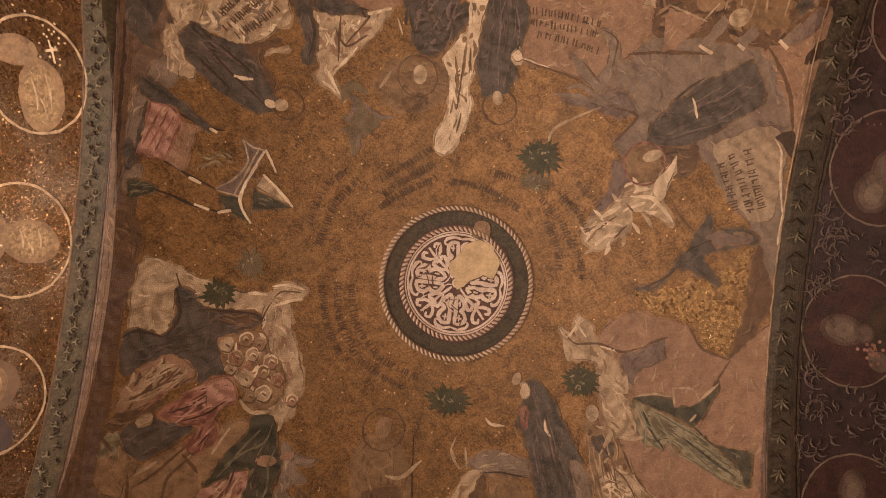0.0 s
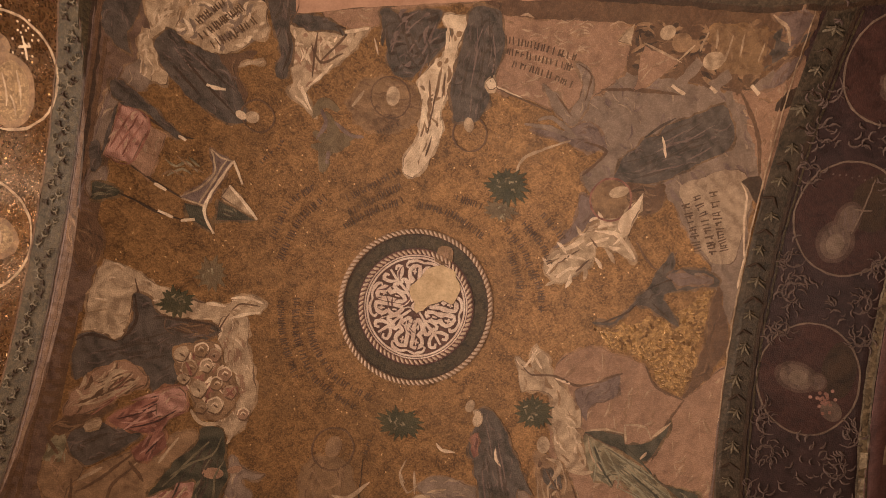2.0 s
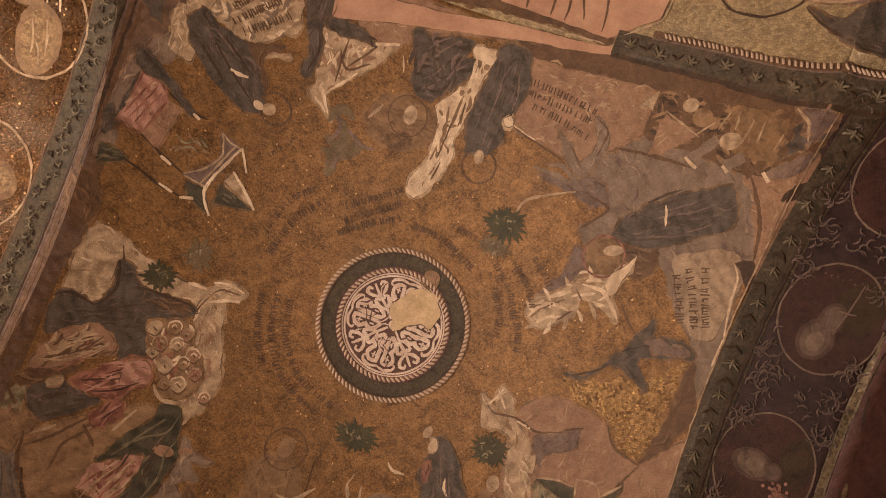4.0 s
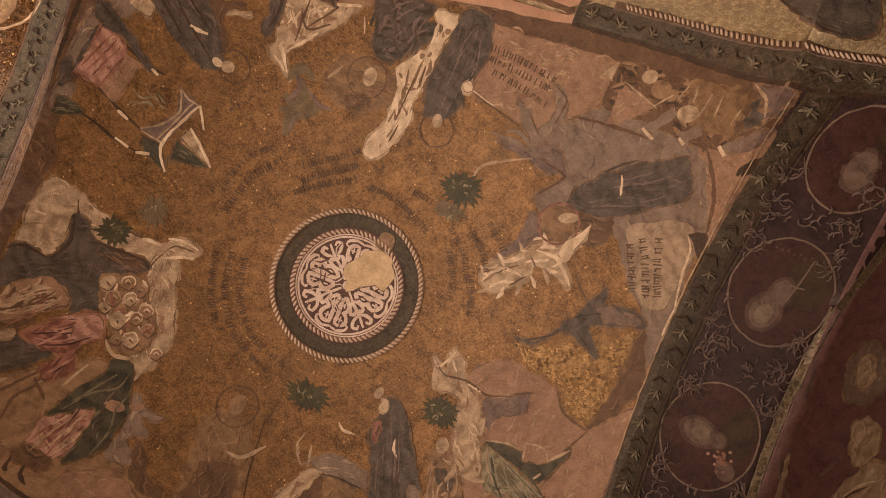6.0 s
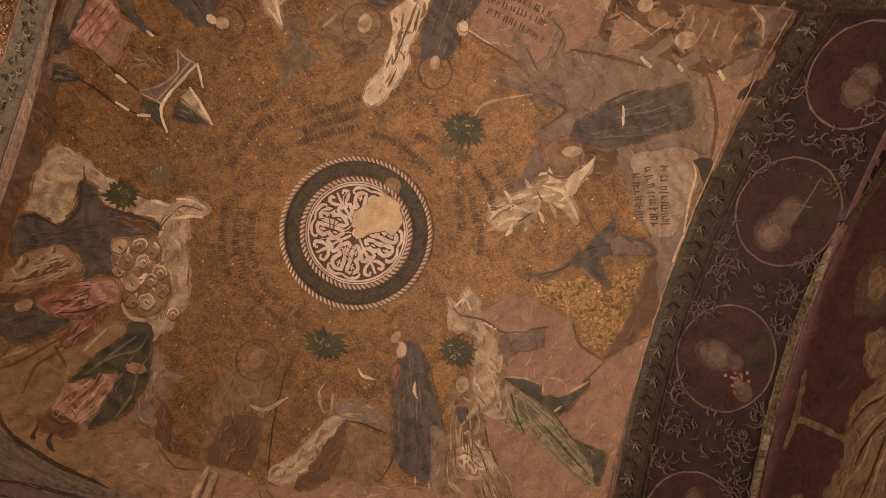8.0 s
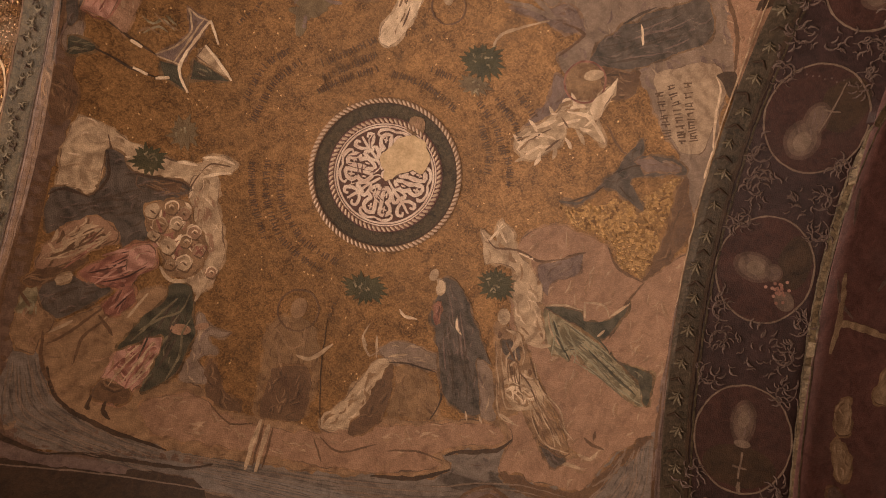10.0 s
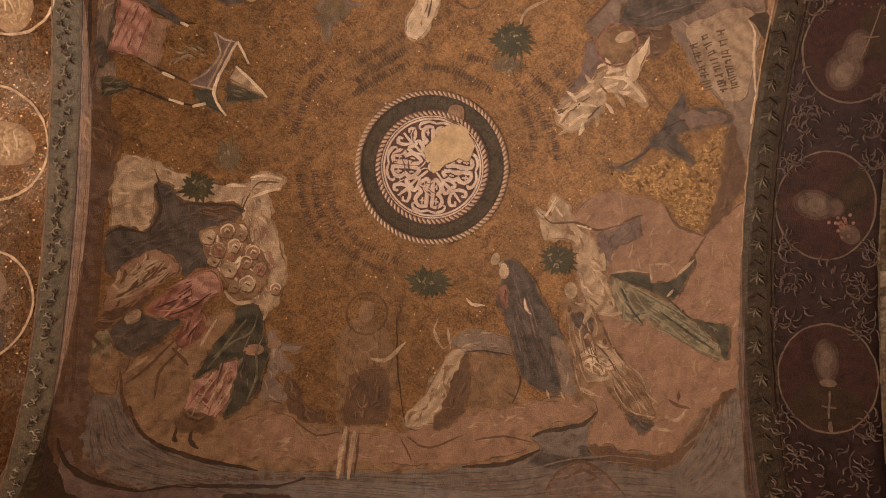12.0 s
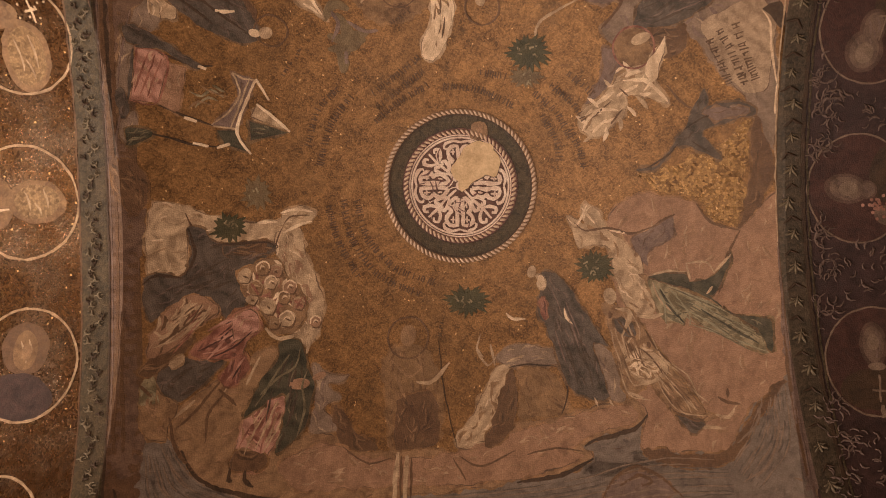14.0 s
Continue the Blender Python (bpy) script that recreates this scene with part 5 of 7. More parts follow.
patch(t, "ledge", GREY_ROCK, 2, [(-0.875, 1.01), (-0.78, 1.07), (-0.676, 1.09), (-0.79, 1.14), (-0.704, 1.2), (-0.809, 1.26), (-0.699, 1.37), (-0.873, 1.37), (-0.866, 1.23)])
patch(t, "shade", BROWN, 2, [(-0.74, 1.23), (-0.638, 1.37), (-0.48, 1.49), (-0.667, 1.47), (-0.749, 1.36)], rough=0.02)

t = thing("cream_hill", "cream mosaic hill with a jagged crest", "mosaic")
patch(t, "hill", BONE, 2, [(-1.73, 0.03), (-1.56, 0.042), (-1.42, 0.11), (-1.27, 0.151), (-1.08, 0.159), (-1.04, 0.112), (-0.96, 0.085), (-0.857, 0.125), (-0.895, 0.179), (-0.996, 0.206), (-1.05, 0.32), (-1.14, 0.279), (-1.35, 0.289), (-1.54, 0.173), (-1.55, 0.343), (-1.58, 0.454), (-1.74, 0.437)])
patch(t, "crest", BONE, 2, [(-1.08, 0.236), (-0.958, 0.213), (-0.921, 0.388), (-0.849, 0.555), (-0.831, 0.753), (-0.897, 0.897), (-0.989, 0.847), (-1.04, 0.553), (-1.09, 0.353)], facets=(SALMON, BONE))
ribbon(t, "light", CREAM, 3, 0.023, [(-1.19, 0.165), (-1.08, 0.166)], [(-1.06, 0.119), (-0.992, 0.102), (-0.88, 0.119)], [(-1.08, 0.286), (-1.09, 0.37)], [(-1.05, 0.236), (-0.958, 0.193), (-0.889, 0.173)])
ribbon(t, "crevice", BROWN, 3, 0.013, [(-1.05, 0.193), (-1.01, 0.146), (-0.896, 0.139)], [(-1.05, 0.203), (-1.09, 0.286), (-1.09, 0.37)], [(-1.56, 0.081), (-1.51, 0.213), (-1.43, 0.255)])

t = thing("dark_shadow", "dark slate mosaic shadow behind robes", "mosaic")
patch(t, "shade", SLATE, 3, [(-1.55, 0.163), (-1.47, 0.181), (-1.41, 0.265), (-1.14, 0.279), (-1.09, 0.326), (-1.17, 0.392), (-1.27, 0.449), (-1.24, 0.613), (-1.33, 0.739), (-1.39, 0.672), (-1.51, 0.576), (-1.64, 0.601), (-1.73, 0.689), (-1.77, 0.467), (-1.71, 0.416), (-1.58, 0.445), (-1.54, 0.343)])
patch(t, "shade", BROWN, 3, [(-1.38, 0.288), (-1.14, 0.279), (-1.09, 0.326), (-1.17, 0.378), (-1.32, 0.366)])
ribbon(t, "edge", INK, 4, 0.020, [(-1.77, 0.467), (-1.71, 0.426), (-1.58, 0.455)], [(-1.55, 0.173), (-1.52, 0.327), (-1.57, 0.439)], [(-1.43, 0.281), (-1.14, 0.286), (-1.1, 0.326)])
folds(t, "fold", SHADES[SLATE][0], 4, (-1.68, 0.529), (-1.292, 0.383), 0.100, 6, 0.020, 17)

# plain ovals and draped shapes

t = thing("oval_cluster", "cluster of cream and tan mosaic ovals with dark rims", "mosaic")
patch(t, "ground", TAN, 4, [(-1.3, 0.465), (-1.22, 0.401), (-1.09, 0.393), (-1.01, 0.52), (-0.926, 0.62), (-0.934, 0.735), (-0.991, 0.821), (-1.1, 0.811), (-1.15, 0.713), (-1.23, 0.646)], rough=0.015, facets=(RED, CREAM))
disc(t, "oval", BONE, 5, (-1.258, 0.476), 0.038, 0.050, 0)
ribbon(t, "curl", BONE, 6, 0.012, [(-1.3, 0.489), (-1.29, 0.453), (-1.26, 0.429), (-1.23, 0.452), (-1.22, 0.481)], [(-1.27, 0.48), (-1.26, 0.458), (-1.24, 0.471)])
ribbon(t, "curl", BROWN, 6, 0.013, [(-1.22, 0.467), (-1.24, 0.52), (-1.29, 0.509)], [(-1.27, 0.47), (-1.24, 0.486)])
disc(t, "oval", TAN, 5, (-1.162, 0.438), 0.035, 0.047, 26)
ribbon(t, "curl", CREAM, 6, 0.012, [(-1.2, 0.451), (-1.2, 0.417), (-1.16, 0.394), (-1.13, 0.415), (-1.13, 0.443)], [(-1.18, 0.442), (-1.17, 0.422), (-1.15, 0.434)])
ribbon(t, "curl", BROWN, 6, 0.013, [(-1.12, 0.43), (-1.14, 0.48), (-1.19, 0.47)], [(-1.17, 0.433), (-1.15, 0.448)])
disc(t, "oval", SALMON, 5, (-1.091, 0.459), 0.033, 0.043, 51)
ribbon(t, "curl", BONE, 6, 0.012, [(-1.13, 0.472), (-1.12, 0.439), (-1.09, 0.418), (-1.06, 0.438), (-1.06, 0.464)], [(-1.11, 0.463), (-1.09, 0.444), (-1.08, 0.455)])
ribbon(t, "curl", BROWN, 6, 0.013, [(-1.05, 0.451), (-1.07, 0.498), (-1.12, 0.489)], [(-1.1, 0.455), (-1.08, 0.468)])
disc(t, "oval", BONE, 5, (-1.115, 0.525), 0.035, 0.047, 75)
ribbon(t, "curl", CREAM, 6, 0.012, [(-1.15, 0.538), (-1.15, 0.503), (-1.12, 0.481), (-1.09, 0.502), (-1.08, 0.53)], [(-1.13, 0.529), (-1.12, 0.509), (-1.1, 0.52)])
ribbon(t, "curl", BROWN, 6, 0.013, [(-1.08, 0.516), (-1.1, 0.567), (-1.14, 0.556)], [(-1.12, 0.52), (-1.1, 0.534)])
disc(t, "oval", TAN, 5, (-1.2, 0.549), 0.038, 0.050, 101)
ribbon(t, "curl", BONE, 6, 0.012, [(-1.24, 0.563), (-1.24, 0.526), (-1.2, 0.502), (-1.17, 0.525), (-1.16, 0.555)], [(-1.22, 0.554), (-1.21, 0.532), (-1.18, 0.545)])
ribbon(t, "curl", BROWN, 6, 0.013, [(-1.16, 0.54), (-1.18, 0.594), (-1.23, 0.583)], [(-1.21, 0.544), (-1.19, 0.559)])
disc(t, "oval", SALMON, 5, (-1.014, 0.56), 0.035, 0.047, 125)
ribbon(t, "curl", CREAM, 6, 0.012, [(-1.05, 0.573), (-1.05, 0.538), (-1.02, 0.516), (-0.984, 0.537), (-0.979, 0.565)], [(-1.03, 0.564), (-1.02, 0.543), (-0.999, 0.555)])
ribbon(t, "curl", BROWN, 6, 0.013, [(-0.975, 0.551), (-0.994, 0.601), (-1.04, 0.591)], [(-1.02, 0.555), (-1, 0.569)])
disc(t, "oval", BONE, 5, (-1.132, 0.662), 0.040, 0.053, 151)
ribbon(t, "curl", BONE, 6, 0.012, [(-1.18, 0.676), (-1.17, 0.637), (-1.14, 0.612), (-1.1, 0.637), (-1.09, 0.668)], [(-1.15, 0.667), (-1.14, 0.644), (-1.11, 0.657)])
ribbon(t, "curl", BROWN, 6, 0.013, [(-1.09, 0.653), (-1.11, 0.709), (-1.16, 0.697)], [(-1.14, 0.656), (-1.12, 0.673)])
disc(t, "oval", TAN, 5, (-1.048, 0.618), 0.033, 0.043, 176)
ribbon(t, "curl", CREAM, 6, 0.012, [(-1.08, 0.63), (-1.08, 0.598), (-1.05, 0.578), (-1.02, 0.597), (-1.02, 0.623)], [(-1.06, 0.622), (-1.05, 0.603), (-1.03, 0.614)])
ribbon(t, "curl", BROWN, 6, 0.013, [(-1.01, 0.61), (-1.03, 0.657), (-1.07, 0.647)], [(-1.06, 0.614), (-1.04, 0.627)])
disc(t, "oval", SALMON, 5, (-0.964, 0.659), 0.033, 0.043, 201)
ribbon(t, "curl", BONE, 6, 0.012, [(-1, 0.671), (-0.996, 0.639), (-0.967, 0.618), (-0.937, 0.638), (-0.931, 0.664)], [(-0.98, 0.663), (-0.969, 0.644), (-0.95, 0.655)])
ribbon(t, "curl", BROWN, 6, 0.013, [(-0.928, 0.651), (-0.946, 0.698), (-0.991, 0.688)], [(-0.973, 0.655), (-0.952, 0.668)])
disc(t, "oval", BONE, 5, (-1.028, 0.743), 0.040, 0.053, 225)
ribbon(t, "curl", CREAM, 6, 0.012, [(-1.07, 0.757), (-1.07, 0.718), (-1.03, 0.693), (-0.995, 0.717), (-0.987, 0.749)], [(-1.05, 0.747), (-1.03, 0.724), (-1.01, 0.738)])
ribbon(t, "curl", BROWN, 6, 0.013, [(-0.984, 0.733), (-1, 0.79), (-1.06, 0.778)], [(-1.04, 0.737), (-1.01, 0.753)])
disc(t, "oval", TAN, 5, (-1.094, 0.763), 0.028, 0.037, 251)
ribbon(t, "curl", BONE, 6, 0.012, [(-1.12, 0.773), (-1.12, 0.747), (-1.1, 0.73), (-1.07, 0.746), (-1.07, 0.768)], [(-1.11, 0.767), (-1.1, 0.751), (-1.08, 0.76)])
ribbon(t, "curl", BROWN, 6, 0.013, [(-1.06, 0.757), (-1.08, 0.796), (-1.12, 0.788)], [(-1.1, 0.76), (-1.08, 0.771)])
disc(t, "oval", SALMON, 5, (-0.869, 0.768), 0.030, 0.040, 276)
ribbon(t, "curl", CREAM, 6, 0.012, [(-0.902, 0.78), (-0.898, 0.75), (-0.871, 0.731), (-0.843, 0.749), (-0.838, 0.773)], [(-0.884, 0.772), (-0.873, 0.755), (-0.855, 0.765)])
ribbon(t, "curl", BROWN, 6, 0.013, [(-0.835, 0.761), (-0.851, 0.804), (-0.893, 0.795)], [(-0.876, 0.764), (-0.857, 0.776)])
disc(t, "oval", BONE, 5, (-1.22, 0.614), 0.028, 0.037, 301)
ribbon(t, "curl", BONE, 6, 0.012, [(-1.25, 0.624), (-1.25, 0.597), (-1.22, 0.58), (-1.2, 0.597), (-1.19, 0.618)], [(-1.23, 0.617), (-1.22, 0.601), (-1.21, 0.611)])
ribbon(t, "curl", BROWN, 6, 0.013, [(-1.19, 0.608), (-1.21, 0.646), (-1.24, 0.638)], [(-1.23, 0.61), (-1.21, 0.621)])
ribbon(t, "red_stroke", RED, 6, 0.020, [(-1, 0.626), (-0.937, 0.686)], [(-0.982, 0.685), (-0.948, 0.62)], [(-1.23, 0.516), (-1.18, 0.599)])
ribbon(t, "fold", BONE, 5, 0.030, [(-1.15, 0.778), (-1.07, 0.851), (-0.944, 0.822)], [(-0.918, 0.944), (-0.895, 0.849), (-0.866, 0.801)])

t = thing("robed_shape", "peach mosaic robe over dark cloth", "mosaic", "robed shapes")
patch(t, "robe", SALMON, 4, [(-1.73, 0.775), (-1.67, 0.656), (-1.57, 0.561), (-1.49, 0.571), (-1.4, 0.623), (-1.41, 0.687), (-1.48, 0.715), (-1.55, 0.789), (-1.65, 0.858), (-1.73, 0.881)], facets=(BROWN, BONE))
patch(t, "robe_shade", BROWN, 4, [(-1.72, 0.882), (-1.63, 0.86), (-1.52, 0.791), (-1.57, 0.88), (-1.69, 0.974), (-1.77, 0.951)])
folds(t, "fold", BONE, 5, (-1.441, 0.605), (-1.693, 0.839), 0.067, 6, 0.017, 18)
folds(t, "fold", RED, 5, (-1.439, 0.622), (-1.69, 0.87), 0.073, 4, 0.013, 19)
ribbon(t, "fold", BONE, 6, 0.013, [(-1.54, 0.585), (-1.58, 0.662), (-1.66, 0.743)], [(-1.44, 0.622), (-1.48, 0.693), (-1.57, 0.741), (-1.68, 0.825)], [(-1.71, 0.822), (-1.62, 0.799), (-1.53, 0.743)])
ribbon(t, "fold", BROWN, 6, 0.013, [(-1.48, 0.603), (-1.53, 0.696), (-1.63, 0.783)], [(-1.41, 0.671), (-1.46, 0.706)])
patch(t, "cuff", BONE, 5, [(-1.63, 0.905), (-1.57, 0.88), (-1.56, 0.917), (-1.62, 0.952)])

t = thing("robed_shape", "dull red mosaic robe with many folds", "mosaic", "robed shapes")
patch(t, "robe", RED, 5, [(-1.53, 0.868), (-1.39, 0.752), (-1.28, 0.661), (-1.22, 0.663), (-1.17, 0.745), (-1.18, 0.809), (-1.25, 0.853), (-1.28, 0.936), (-1.37, 0.931), (-1.49, 0.911)], facets=(SHADES[RED][0], PINK))
patch(t, "lower_robe", RED, 5, [(-1.37, 1.03), (-1.31, 0.935), (-1.26, 0.912), (-1.23, 0.989), (-1.3, 1.08), (-1.35, 1.08)])
patch(t, "highlight", PINK, 6, [(-1.32, 0.723), (-1.26, 0.677), (-1.21, 0.686), (-1.18, 0.761), (-1.25, 0.822), (-1.31, 0.835)])
folds(t, "fold", PINK, 6, (-1.244, 0.71), (-1.488, 0.886), 0.073, 6, 0.017, 20)
folds(t, "fold", OXBLOOD, 6, (-1.226, 0.743), (-1.459, 0.894), 0.073, 5, 0.013, 21)
ribbon(t, "fold", PINK, 7, 0.013, [(-1.2, 0.728), (-1.27, 0.805), (-1.38, 0.878), (-1.47, 0.887)], [(-1.29, 0.692), (-1.34, 0.786), (-1.44, 0.843)], [(-1.25, 0.932), (-1.29, 0.992), (-1.34, 1.05)])
ribbon(t, "fold", OXBLOOD, 7, 0.013, [(-1.22, 0.791), (-1.3, 0.866), (-1.42, 0.913)], [(-1.31, 0.755), (-1.4, 0.83), (-1.49, 0.871)], [(-1.27, 0.968), (-1.31, 1.05)])

t = thing("dark_cloak", "blue-black mosaic cloak spread behind a red robe", "mosaic")
patch(t, "cloth", SLATE, 4, [(-1.68, 0.961), (-1.51, 0.89), (-1.37, 0.947), (-1.48, 1.07), (-1.57, 1.13), (-1.65, 1.07)])
folds(t, "fold", SHADES[SLATE][0], 5, (-1.398, 0.939), (-1.627, 1.07), 0.060, 4, 0.020, 22)

t = thing("robed_shape", "dark green mosaic cloak over a pink robe", "mosaic", "robed shapes")
patch(t, "cloak", DARK_GREEN, 5, [(-1.06, 0.877), (-0.946, 0.873), (-0.913, 1), (-0.868, 1.11), (-0.884, 1.23), (-0.909, 1.36), (-0.979, 1.42), (-1.06, 1.45), (-1.02, 1.28), (-1.04, 1.15), (-1.23, 1.26), (-1.2, 1.16), (-1.15, 1.05), (-1.08, 0.958)])
patch(t, "robe", PINK, 4, [(-1.05, 1.14), (-1, 1.3), (-1.1, 1.46), (-1.11, 1.53), (-1.27, 1.51), (-1.26, 1.39), (-1.23, 1.27)], facets=(RED, SALMON))
patch(t, "hem", BROWN, 5, [(-1.26, 1.43), (-1.11, 1.45), (-1.11, 1.53), (-1.27, 1.51)])
folds(t, "fold", RED, 5, (-1.075, 1.217), (-1.198, 1.47), 0.087, 6, 0.017, 23)
folds(t, "fold", BONE, 5, (-1.09, 1.216), (-1.179, 1.415), 0.073, 3, 0.013, 24)
folds(t, "fold", SHADES[SLATE][0], 6, (-0.984, 0.911), (-1.055, 1.366), 0.080, 5, 0.017, 25)
ribbon(t, "fold", BONE, 6, 0.013, [(-1.06, 1.19), (-1.11, 1.3), (-1.16, 1.43)], [(-1.03, 1.25), (-1.06, 1.35), (-1.12, 1.45)], [(-1.13, 1.26), (-1.19, 1.37), (-1.22, 1.45)])
ribbon(t, "fold", SHADES[DARK_GREEN][1], 7, 0.017, [(-0.953, 0.912), (-0.975, 1.01), (-1.06, 1.06), (-1.16, 1.15)], [(-0.91, 1.04), (-0.932, 1.13), (-0.912, 1.25), (-0.947, 1.39)], [(-1.01, 0.942), (-1.09, 1.06), (-1.18, 1.21)])
disc(t, "pale_patch", SALMON, 6, (-0.95, 1.11), 0.057, 0.030, 1)
disc(t, "pale_patch", SALMON, 6, (-0.84, 1.076), 0.040, 0.020, -20)
ribbon(t, "dark_stroke", INK, 5, 0.027, [(-1.28, 1.5), (-1.28, 1.56), (-1.26, 1.57)], [(-1.2, 1.52), (-1.2, 1.57), (-1.15, 1.61)])

t = thing("bare_rock", "ochre mosaic rock with dark strokes", "mosaic")
patch(t, "rock", TAN, 3, [(-1.75, 1.16), (-1.66, 1.02), (-1.58, 1.15), (-1.6, 1.25), (-1.61, 1.31), (-1.7, 1.29)])
patch(t, "rock", OLIVE, 3, [(-1.73, 0.955), (-1.63, 1.07), (-1.58, 1.14), (-1.68, 1.17), (-1.75, 1.1)])
ribbon(t, "stroke", BROWN, 4, 0.020, [(-1.37, 1.05), (-1.48, 1.19), (-1.55, 1.25), (-1.57, 1.26)], [(-1.35, 1.12), (-1.42, 1.22), (-1.42, 1.36)], [(-1.61, 1.2), (-1.55, 1.38), (-1.42, 1.53)], [(-1.76, 0.922), (-1.67, 0.917)], [(-1.76, 1.01), (-1.7, 1.08)], [(-1.38, 1.09), (-1.28, 1.19)])
ribbon(t, "stroke", BONE, 4, 0.020, [(-1.22, 0.971), (-1.35, 1.11)], [(-1.17, 0.936), (-1.24, 1.09)], [(-1.58, 1.21), (-1.49, 1.13)])
shrub("shrub", BUSH, "dark green shrub in gold mosaic", (-1.339, 0.184), 0.087, 0.080, 16, 31)
shrub("shrub", TEAL, "faded teal shrub in gold mosaic", (-1.185, -0.008), 0.080, 0.093, 12, 32)
shrub("shrub", BUSH, "dark green spreading shrub in gold mosaic", (0.026, 0.687), 0.127, 0.080, 20, 33)
shrub("shrub", BUSH, "dark green round shrub in gold mosaic", (0.792, 0.49), 0.100, 0.087, 20, 34)
shrub("shrub", BUSH, "grey-green shrub at the end of a pale branch", (0.436, -0.776), 0.120, 0.100, 20, 35)
shrub("shrub", TEAL, "faded teal shrub below a green one", (0.416, -0.633), 0.087, 0.053, 12, 36)

# worn lettering round the roundel
bars("inscription", LETTER, 4, 0.048, [(-0.888, -0.277), (-0.818, -0.485), (-0.679, -0.614)], 50)
bars("inscription", LETTER, 4, 0.048, [(-0.827, -0.159), (-0.751, -0.392), (-0.618, -0.561)], 51)
bars("inscription", LETTER, 4, 0.048, [(-0.487, -0.405), (-0.364, -0.502), (-0.163, -0.611)], 52)
bars("inscription", LETTER, 4, 0.048, [(-0.492, -0.573), (-0.353, -0.668), (-0.194, -0.784)], 53)
bars("inscription", LETTER, 4, 0.048, [(-0.472, -0.489), (-0.342, -0.584), (-0.184, -0.695)], 54)
bars("inscription", LETTER, 4, 0.048, [(-0.073, -0.601), (0.144, -0.566), (0.335, -0.469)], 55)
bars("inscription", LETTER, 4, 0.048, [(0.15, -0.672), (0.3, -0.643)], 56)
bars("inscription", LETTER, 4, 0.048, [(0.463, -0.538), (0.592, -0.417), (0.67, -0.265)], 57)
bars("inscription", LETTER, 4, 0.048, [(0.565, -0.583), (0.693, -0.463), (0.756, -0.362)], 58)
bars("inscription", LETTER, 4, 0.048, [(0.666, -0.644), (0.803, -0.525)], 59)
bars("inscription", LETTER, 4, 0.048, [(0.508, -0.403), (0.586, -0.251), (0.599, -0.117)], 60)
bars("inscription", LETTER, 4, 0.048, [(0.672, -0.315), (0.728, -0.181), (0.738, -0.081)], 61)
bars("inscription", LETTER, 4, 0.048, [(-0.621, 0.065), (-0.568, 0.288), (-0.404, 0.481), (-0.175, 0.573)], 62)
bars("inscription", LETTER, 4, 0.048, [(-0.7, 0.061), (-0.661, 0.284), (-0.512, 0.51), (-0.254, 0.644)], 63)
bars("inscription", LETTER, 4, 0.048, [(-0.787, 0.091), (-0.74, 0.296), (-0.622, 0.521)], 64)
bars("inscription", LETTER, 4, 0.032, [(-0.143, 0.887), (-0.129, 0.806)], 70)
bars("inscription", LETTER, 4, 0.030, [(-2.31, 0.85), (-2.22, 0.895)], 71)

# the plastered arch above the upper edge

t = thing("plaster_loss", "salmon plaster where the border mosaic is lost", "plaster")
patch(t, "lip", PINK_PLASTER, 4, [(-0.625, -1.71), (-0.238, -1.75), (0.053, -1.79), (0.317, -1.81), (0.677, -1.82), (0.769, -1.87), (0.757, -1.8), (0.632, -1.77), (0.244, -1.74), (-0.078, -1.69), (-0.466, -1.62), (-0.839, -1.53), (-0.924, -1.61)], rough=0.006)
# the shadow line over the lip, laid in as a brown strip
patch(t, "shadow_gap", BROWN, 3, [(-0.453, -1.8), (-0.131, -1.83), (0.133, -1.85), (0.399, -1.86), (0.688, -1.83), (0.68, -1.9), (0.316, -1.9), (0.045, -1.9), (-0.166, -1.92)])
patch(t, "slab", PINK_PLASTER, 5, [(0.045, -1.9), (0.18, -1.9), (0.385, -1.89), (0.522, -1.88), (0.678, -1.86), (0.775, -1.94), (0.914, -2.03), (0.934, -2.19), (0.863, -2.33), (-0.044, -2.04)], smooth=False, rough=0.006)
ribbon(t, "joint", BROWN, 6, 0.017, [(0.298, -2.13), (0.331, -1.99), (0.329, -1.91)], [(0.38, -2.16), (0.416, -2), (0.414, -1.9)], [(0.586, -2.22), (0.624, -2), (0.633, -1.89)], [(0.174, -2.08), (0.192, -1.91)], [(0.439, -2.18), (0.516, -1.93)])
ribbon(t, "joint", BONE, 6, 0.013, [(0.137, -1.84), (0.405, -1.84), (0.673, -1.83)], [(0.743, -1.9), (0.918, -2.02), (0.945, -2.15)])

t = thing("slate_roundel", "part of a dark slate roundel on pale gold", "roundel")
patch(t, "body", SLATE, 7, [(1.59, -2.19), (1.69, -2.09), (1.8, -1.99), (1.94, -1.97), (2.09, -2.03), (2.08, -2.19), (1.99, -2.28), (1.81, -2.18), (1.72, -2.12)])
patch(t, "cloth", MAUVE, 6, [(1.57, -2.24), (1.7, -2.21), (1.81, -2.2), (1.98, -2.3), (1.94, -2.43), (1.52, -2.39)])
ribbon(t, "rim", INK, 8, 0.017, [(1.12, -2.26), (1.23, -2.15), (1.41, -2.12), (1.55, -2.2), (1.55, -2.3)], [(1.58, -2.18), (1.69, -2.08), (1.86, -1.98), (1.99, -1.99)])
ribbon(t, "fold", BONE, 9, 0.017, [(1.58, -2.22), (1.74, -2.21), (1.89, -2.25)], [(1.61, -2.27), (1.75, -2.25), (1.92, -2.32)])

# dark foot of the vault; ink fills the corner where shadow lies

